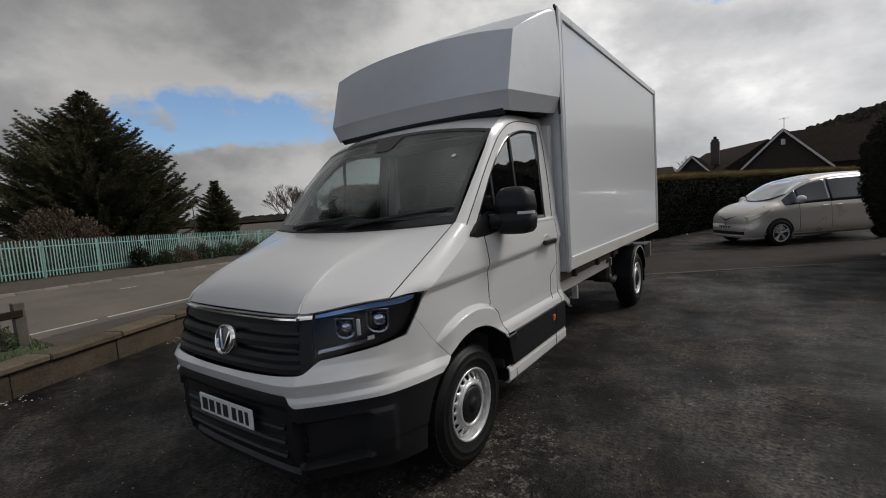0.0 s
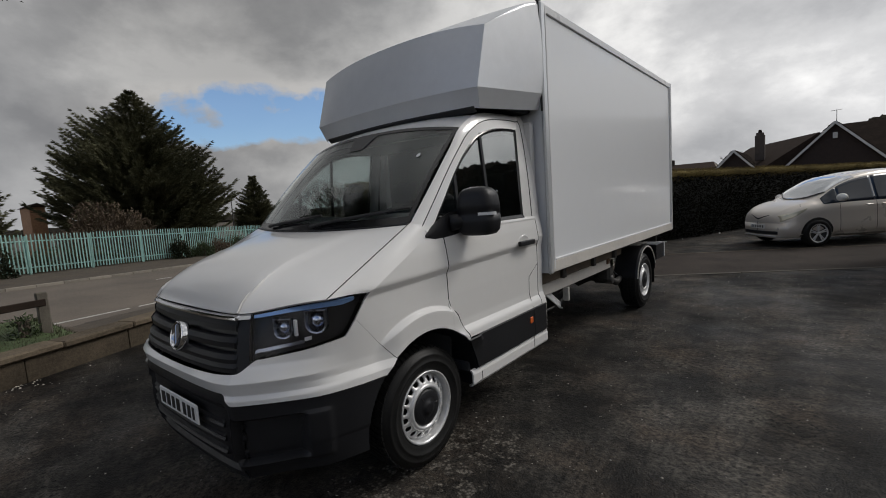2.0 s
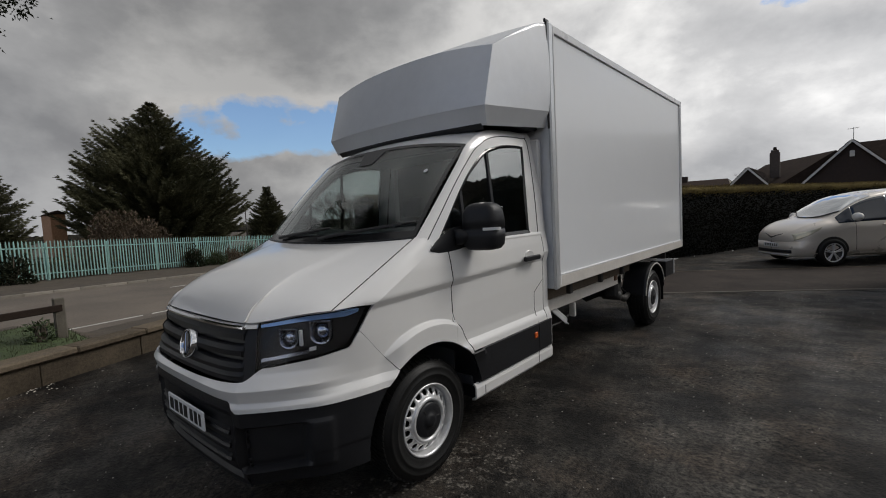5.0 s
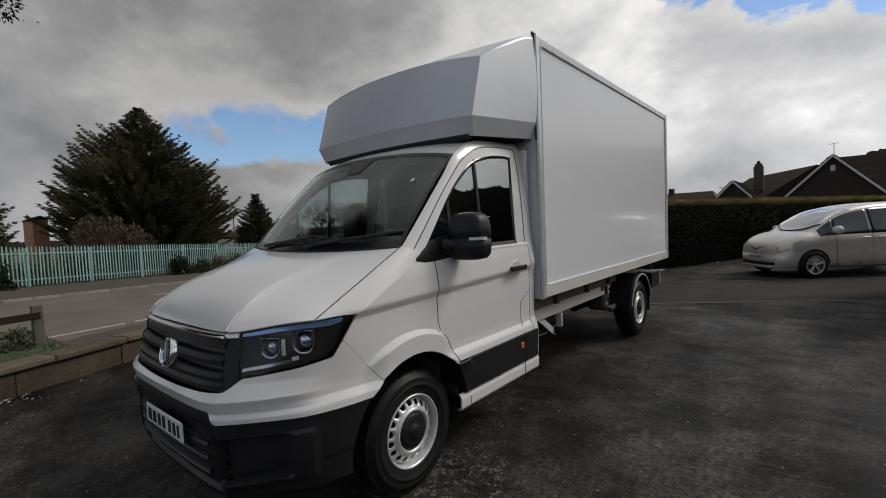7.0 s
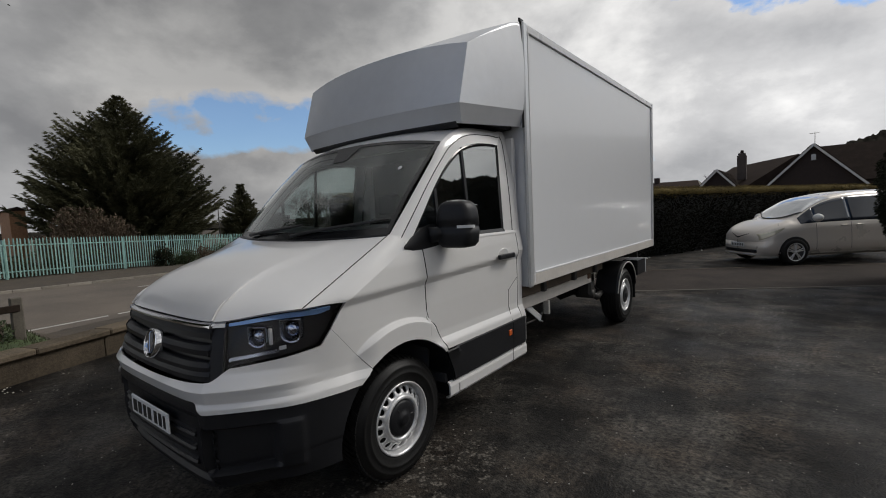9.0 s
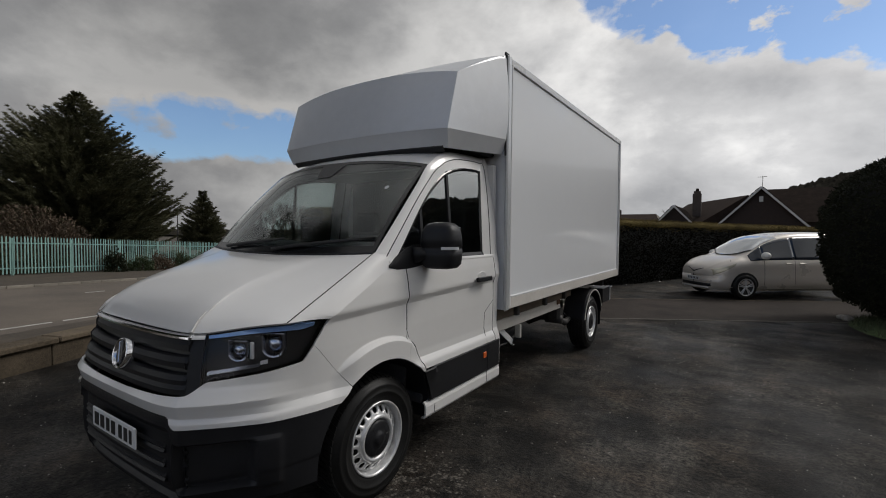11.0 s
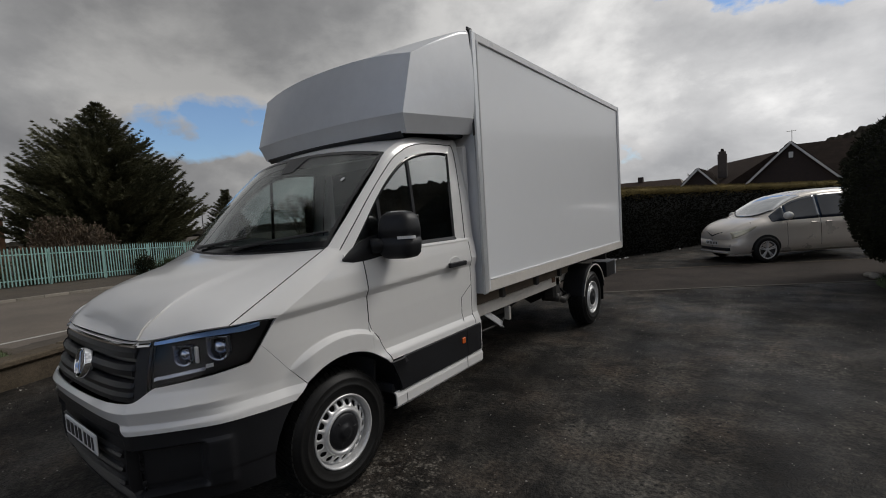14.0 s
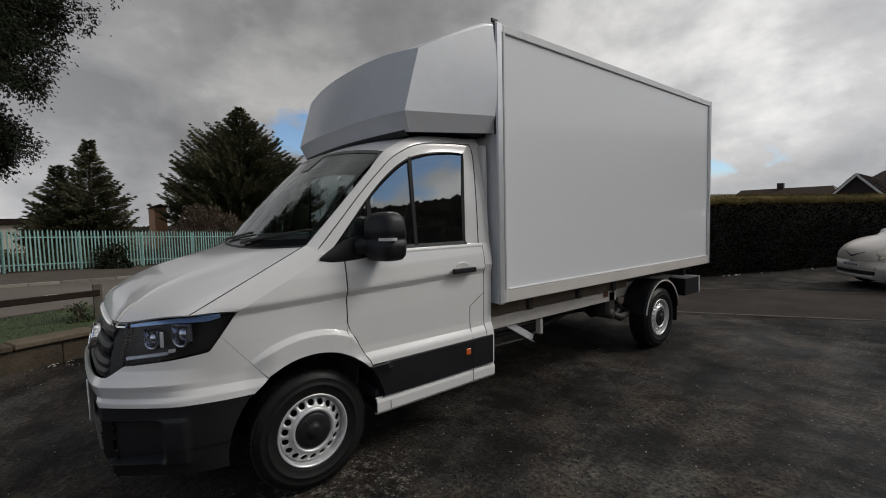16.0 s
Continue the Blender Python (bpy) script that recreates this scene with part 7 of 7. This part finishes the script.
# ---- the parked people carrier ----
def people_carrier(m):
    """Rounded silver people carrier; local x forward from the front axle, y to its left, z up."""
    car = thing("people_carrier", "champagne-silver people carrier parked before the hedge", "car", m.translation)
    W = 0.90
    # stations: x, half width, belt z, top z, half width at the roof edge
    st = [(0.935, 0.01, 0.58, 0.62, 0.008), (0.928, 0.22, 0.60, 0.655, 0.15), (0.905, 0.42, 0.63, 0.71, 0.30), (0.86, 0.58, 0.68, 0.775, 0.44), (0.78, 0.70, 0.74, 0.845, 0.55), (0.64, 0.79, 0.81, 0.92, 0.63), (0.46, 0.855, 0.88, 0.99, 0.68), (0.26, 0.885, 0.935, 1.045, 0.71), (0.08, 0.895, 0.965, 1.085, 0.72),
          (-0.10, 0.90, 0.985, 1.135, 0.71), (-0.42, 0.90, 1.0, 1.37, 0.69), (-0.75, 0.90, 1.01, 1.555, 0.665), (-1.1, 0.90, 1.015, 1.66, 0.65), (-1.6, 0.90, 1.02, 1.725, 0.65), (-2.2, 0.90, 1.02, 1.745, 0.65), (-2.8, 0.90, 1.03, 1.735, 0.65), (-3.3, 0.89, 1.04, 1.69, 0.64), (-3.6, 0.87, 1.05, 1.58, 0.62), (-3.75, 0.84, 1.05, 1.35, 0.66), (-3.84, 0.78, 1.03, 1.10, 0.70)]
    st = [(x * 0.875 if x > 0 else x, *rest) for x, *rest in st]
    P = smooth_curve(st, 90)
    half = []
    for x, w, zb, zt, wr in P:
        nose = sstep(0.7, 1.0, x)
        half.append([(x, w * 0.86, 0.21 + 0.05 * nose), (x, w * 0.97, 0.30), (x, w, 0.42), (x, w, 0.58), (x, w * 0.985, zb - 0.20), (x, w * 0.99, zb - 0.16), (x, w * 0.955, zb),
                     (x, w * 0.5 + wr * 0.46, zb + (zt - zb) * 0.45), (x, wr, zb + (zt - zb) * 0.88), (x, wr * 0.86, zb + (zt - zb) * 0.97), (x, wr * 0.5, zt + 0.015), (x, 0.0, zt + 0.022)])
    half = np.array(half)

    def cp(pts, name, mat, parent=car, label="", thick=0.0):
        pts = np.array(pts, float)
        n, k = pts.shape[:2]
        vs = [m @ Vector(p) for row in pts for p in row]
        fs = grid_faces(n, k)
        c = m @ Vector((-1.4, 0, 0.8))
        f = fs[len(fs) // 2]
        if (vs[f[1]] - vs[f[0]]).cross(vs[f[3]] - vs[f[0]]).dot(vs[f[0]] - c) < 0:
            fs = [q[::-1] for q in fs]
        ob = link_mesh(name, vs, fs, mat, parent, label)
        if thick:
            so = ob.modifiers.new("sheet", "SOLIDIFY")
            so.thickness, so.offset = thick, -1
        return ob

    left = half[:, ::-1].copy()
    right = half.copy()
    right[:, :, 1] *= -1
    full = np.concatenate([right, left[:, 1:]], axis=1)
    body_ = cp(full, "body", car_paint, label="champagne-silver rounded body")

    def side_at(x, z, proud, sgn):
        i = int(np.clip(np.searchsorted(-P[:, 0], -x), 1, 89))
        f = (P[i - 1, 0] - x) / (P[i - 1, 0] - P[i, 0])
        sec = half[i - 1] * (1 - f) + half[i] * f
        y = float(np.interp(z, sec[:10, 2], sec[:10, 1]))
        return (x, sgn * (y + proud), z)

    def zlim(x, k):
        i = int(np.clip(np.searchsorted(-P[:, 0], -x), 1, 89))
        f = (P[i - 1, 0] - x) / (P[i - 1, 0] - P[i, 0])
        return half[i - 1][k][2] * (1 - f) + half[i][k][2] * f

    for sg in (1, -1):
        # side windows: quarter light, front door, sliding door, rear
        for x0, x1, t0 in ((-0.16, -0.525, 0.0), (-0.53, -1.385, 0.0), (-1.39, -2.525, 0.0), (-2.53, -3.45, 0.0)):
            rows = []
            for f in np.linspace(0, 1, 8):
                row = []
                for x in np.linspace(x0, x1, 14):
                    zb, zt = zlim(x, 6) + 0.012, zlim(x, 8) - 0.015
                    row.append(side_at(x, zb + (zt - zb) * f, 0.006, sg))
                rows.append(row)
            cp(rows, "side_window", glass_car, car, "dark side window", 0.01)
        for x in (-0.53, -1.39, -2.53):
            cp([[side_at(x + d, z, 0.002, sg) for z in np.linspace(0.36, zlim(x, 6), 14)] for d in (-0.006, 0.006)], "door_gap", ink, car)
        for x in (-1.22, -1.60):
            p = side_at(x, 0.93, 0.012, sg)
            box("door_handle", (-0.09, -0.012, -0.018), (0.09, 0.012, 0.018), car_paint, car, "", 0.008, m @ Matrix.Translation(p))
        # mirror
        bm = bmesh.new()
        bmesh.ops.create_uvsphere(bm, u_segments=16, v_segments=10, radius=1, matrix=m @ Matrix.Translation((-0.46, sg * 1.0, 1.14)) @ Matrix.Diagonal((0.085, 0.14, 0.095, 1)))
        part("door_mirror", bm, white_trim, car, "pale door mirror", True)
        # sill trim
        cp([[side_at(x, z, 0.004, sg) for x in np.linspace(-0.45, -2.45, 20)] for z in (0.235, 0.26, 0.285)], "sill_trim", car_paint, car, "", 0.01)
        # headlamp and tail lamp
        rows = []
        for f in np.linspace(0, 1, 7):
            row = []
            for q in np.linspace(0, 1, 14):
                x = 0.72 - 0.50 * q
                zc = 0.765 + 0.165 * q
                hgt = 0.12 * (1 - q) ** 0.5 + 0.035 * (1 - q)
                row.append(side_at(x, zc - hgt * (1 - f) + 0.004, 0.008, sg))
            rows.append(row)
        cp(rows, "headlamp", lamp_pale, car, "long swept clear headlamp", 0.01)
        cp([[side_at(x, z, 0.006, sg) for x in np.linspace(-3.55, -3.76, 6)] for z in np.linspace(0.85, 1.3, 8)], "tail_lamp", red_lens, car, "red tail lamp", 0.01)
        # wheels with black arches
        for hx in (0.0, -2.9):
            rows = []
            for r in (0.0, 0.2, 0.345, 0.365):
                rows.append([side_at(hx + r * math.cos(t), min(0.33 + r * math.sin(t), 0.70), 0.004, sg) for t in np.linspace(radians(-14), radians(194), 30)])
            cp(rows, "wheel_arch", ink, car, "dark wheel arch")
            wm = m @ Matrix.Translation((hx, sg * 0.915, 0.318)) @ Matrix.Rotation(radians(90 * sg), 4, "Z")
            w = lathe("wheel", [(0.21, 0.0), (0.235, 0.012), (0.285, 0.012), (0.312, -0.006), (0.32, -0.04), (0.32, -0.17), (0.3, -0.2)], rubber, car, "alloy wheel with a black tyre", wm, 40)
            rim = lathe("rim", [(0.222, 0.010), (0.214, 0.010), (0.205, -0.03), (0.0, -0.05)], dark_metal, w, "", wm, 32)
            for k in range(10):
                a = 2 * math.pi * (k // 2) / 5 + (0.13 if k % 2 else -0.13)
                sm = wm @ Matrix.Rotation(a, 4, "X")
                bm = bmesh.new()
                add_box(bm, (-0.02, -0.012, 0.03), (0.006, 0.012, 0.212), 0.005, sm)
                part("spoke", bm, rim_paint, w)
            lathe("hub", [(0.001, 0.01), (0.03, 0.009), (0.045, -0.01)], rim_paint, w, "", wm, 16)
            lathe("rim_ring", [(0.224, 0.012), (0.205, 0.012), (0.203, -0.01)], rim_paint, w, "", wm, 32)
    # windscreen, bonnet gap, grille, plate, bumper slot
    rows = []
    for f in np.linspace(0, 1, 14):
        row = []
        for a in np.linspace(-1, 1, 17):
            x = (-0.02 - 0.30 * a * a) * (1 - f) + (-0.90 - 0.16 * a * a) * f
            i = int(np.clip(np.searchsorted(-P[:, 0], -x), 1, 89))
            g_ = (P[i - 1, 0] - x) / (P[i - 1, 0] - P[i, 0])
            up = (half[i - 1] * (1 - g_) + half[i] * g_)[8:][::-1]
            y = a * 0.97 * up[-1][1]
            row.append((x + 0.006, y, float(np.interp(abs(y), up[:, 1], up[:, 2])) + 0.010))
        rows.append(row)
    cp(rows, "windscreen", glass_screen, car, "sloping windscreen", 0.0)
    tube("bonnet_edge", [m @ Vector((q[0] + 0.012, q[1], q[2] + 0.001)) for q in rows[0]], 0.012, ink, car, "", 6)
    nose_x = lambda y, z: float(np.interp(abs(y), [0, 0.2, 0.36, 0.52, 0.66, 0.77], [0.818, 0.812, 0.797, 0.769, 0.708, 0.577])) - 0.012
    for name, z0, z1, yh, mat, lb in (("lower_intake", 0.305, 0.385, 0.60, black_plastic, "dark lower intake"),):
        cp([[(nose_x(y, z) + 0.022, y, z) for y in np.linspace(-yh, yh, 15)] for z in np.linspace(z0, z1, 3)], name, mat, car, lb, 0.02)
    cp([[(nose_x(y, z) + 0.045, y, z) for y in np.linspace(-0.56, 0.56, 17)] for z in (0.25, 0.265, 0.28)], "bumper_lip", rim_paint, car, "bright bumper lip", 0.02)
    pl = box("number_plate", (0.820, -0.26, 0.44), (0.830, 0.26, 0.55), plate_white, car, "white number plate", 0.004, m)
    for k in range(7):
        a = -0.215 + 0.066 * k
        box("plate_bar", (0.829, a, 0.465), (0.832, a + 0.036, 0.525), ink, pl, "", 0, m)
    tube("grille", [m @ Vector(p) for p in ((0.752, -0.33, 0.775), (0.778, -0.20, 0.745), (0.803, -0.07, 0.70), (0.808, 0.0, 0.68), (0.803, 0.07, 0.70), (0.778, 0.20, 0.745), (0.752, 0.33, 0.775))], [0.007, 0.010, 0.016, 0.020, 0.016, 0.010, 0.007], black_plastic, car, "dark slim V-shaped grille", 8)
    box("roof_aerial", (-2.6, -0.01, 1.74), (-2.5, 0.01, 1.80), ink, car, "", 0.004, m)
    return car


CAR_F = Vector((-0.78, -0.63, 0)).normalized()
CAR_R = Vector((CAR_F.y, -CAR_F.x, 0))
car_at = Vector((0.63, 14.05, 0)) + CAR_R * 0.87
people_carrier(Matrix.Translation(car_at) @ Matrix.Rotation(math.atan2(CAR_F.y, CAR_F.x), 4, "Z") @ Matrix.Scale(0.965, 4))


# ---- overhanging evergreen near the verge ----
def overhanging_tree():
    at, rng = Vector((-8.85, -1.85, 0.0)), random.Random(61)
    t = thing("evergreen_tree", "tall dark evergreen tree with hanging leafy branches", "tree", at)
    top = at + Vector((0.2, 0.4, 0))
    tube("trunk", [at + Vector((0, 0, -0.4)), at + Vector((0.1, 0.1, 3)), top + Vector((0, 0, 7)), top + Vector((0, 0, 11.2))], [0.32, 0.26, 0.15, 0.03], bark, t)
    cs, ns, ss = [], [], []
    for k in range(210):
        a, z0 = rng.uniform(0, 6.283), rng.uniform(3.2, 11.0)
        reach = float(np.interp(z0, [3.2, 4.2, 5.2, 6.2, 7.5, 9.5, 11], [3.2, 3.35, 3.3, 3.75, 4.3, 3.2, 0.9])) * (0.92 + 0.22 * noise.noise((math.cos(a) * 1.6, math.sin(a) * 1.6, z0 * 0.9))) * rng.uniform(0.82, 1.04)
        d = Vector((math.cos(a), math.sin(a), 0))
        droop = rng.uniform(0.7, 1.3)
        run = lambda q: top + Vector((0, 0, z0)) + d * reach * q + Vector((0, 0, 0.8 * q - droop * q * q))
        tube("branch", [run(q) for q in np.linspace(0, 1, 6)], [0.06, 0.05, 0.04, 0.03, 0.018, 0.006], bark, t, sides=5)
        for _ in range(34):
            q = rng.uniform(0.22, 1.0)
            c = run(q) + Vector((rng.gauss(0, 0.18), rng.gauss(0, 0.18), rng.gauss(-0.05, 0.13)))
            for _ in range(100 if z0 < 7.4 else 36):
                side = Vector((rng.gauss(0, 1), rng.gauss(0, 1), rng.gauss(0, 1)))
                cs.append(c + side * 0.085 + Vector((0, 0, -abs(rng.gauss(0, 0.10)))))
                ns.append(d * 0.2 + side * 0.6 + Vector((0, 0, -0.6)))
                ss.append(rng.uniform(0.034, 0.070))
    v, f = cards(cs, ns, ss, 0.48, rng)
    link_mesh("foliage", v, f, leaves_dark, t, smooth=False)


overhanging_tree()


# ---- loose grit and litter ----
def litter(name, spots, mat, label, seed):
    rng = random.Random(seed)
    vs, fs = [], []
    for x, y, s in spots(rng):
        k, z = len(vs), ground_z(x, y)
        a = rng.uniform(0, 6.28)
        for j in range(4):
            w = a + 1.5708 * j
            r = s * rng.uniform(0.6, 1.2)
            vs.append((x + r * math.cos(w), y + r * math.sin(w), z))
        vs.append((x, y, z + s * rng.uniform(0.5, 0.9)))
        fs += [(k + j, k + (j + 1) % 4, k + 4) for j in range(4)]
    return tagged(link_mesh(name, vs, fs, mat, smooth=False), label, "litter", kind="stuff")


def grit_spots(rng):
    for _ in range(2600):
        x, y = rng.uniform(-5.5, 4.0), rng.uniform(0.3, 10)
        if y < EDGE_P.y + (x - EDGE_P.x) * 0.6 - 0.2 and x > wall_x(y) + 0.1:
            yield x, y, rng.uniform(0.003, 0.009)


def wall_spots(rng):
    for _ in range(760):
        y = rng.uniform(-4, 6)
        if noise.noise((y * 2.1, 0, 7)) > 0.05:
            yield wall_x(y) + abs(rng.gauss(0, 0.14)) + 0.03, y, 0.004 + 0.011 * rng.random() ** 2.2


litter("loose_grit", grit_spots, stone, "small pale grit scattered on the drive", 91)
litter("dry_leaf_litter", wall_spots, leaf_pale, "pale dry leaves and petals along the wall foot", 92)
litter("scattered_pebbles", lambda rng: [(x, y, rng.uniform(0.03, 0.055)) for x, y in ((-2.98, 14.31), (-2.92, 14.48), (-2.83, 14.71), (-2.78, 14.82), (-2.5, 15.56), (-1.8, 17.38))], white_trim, "white pebbles at the foot of the hedge", 93)
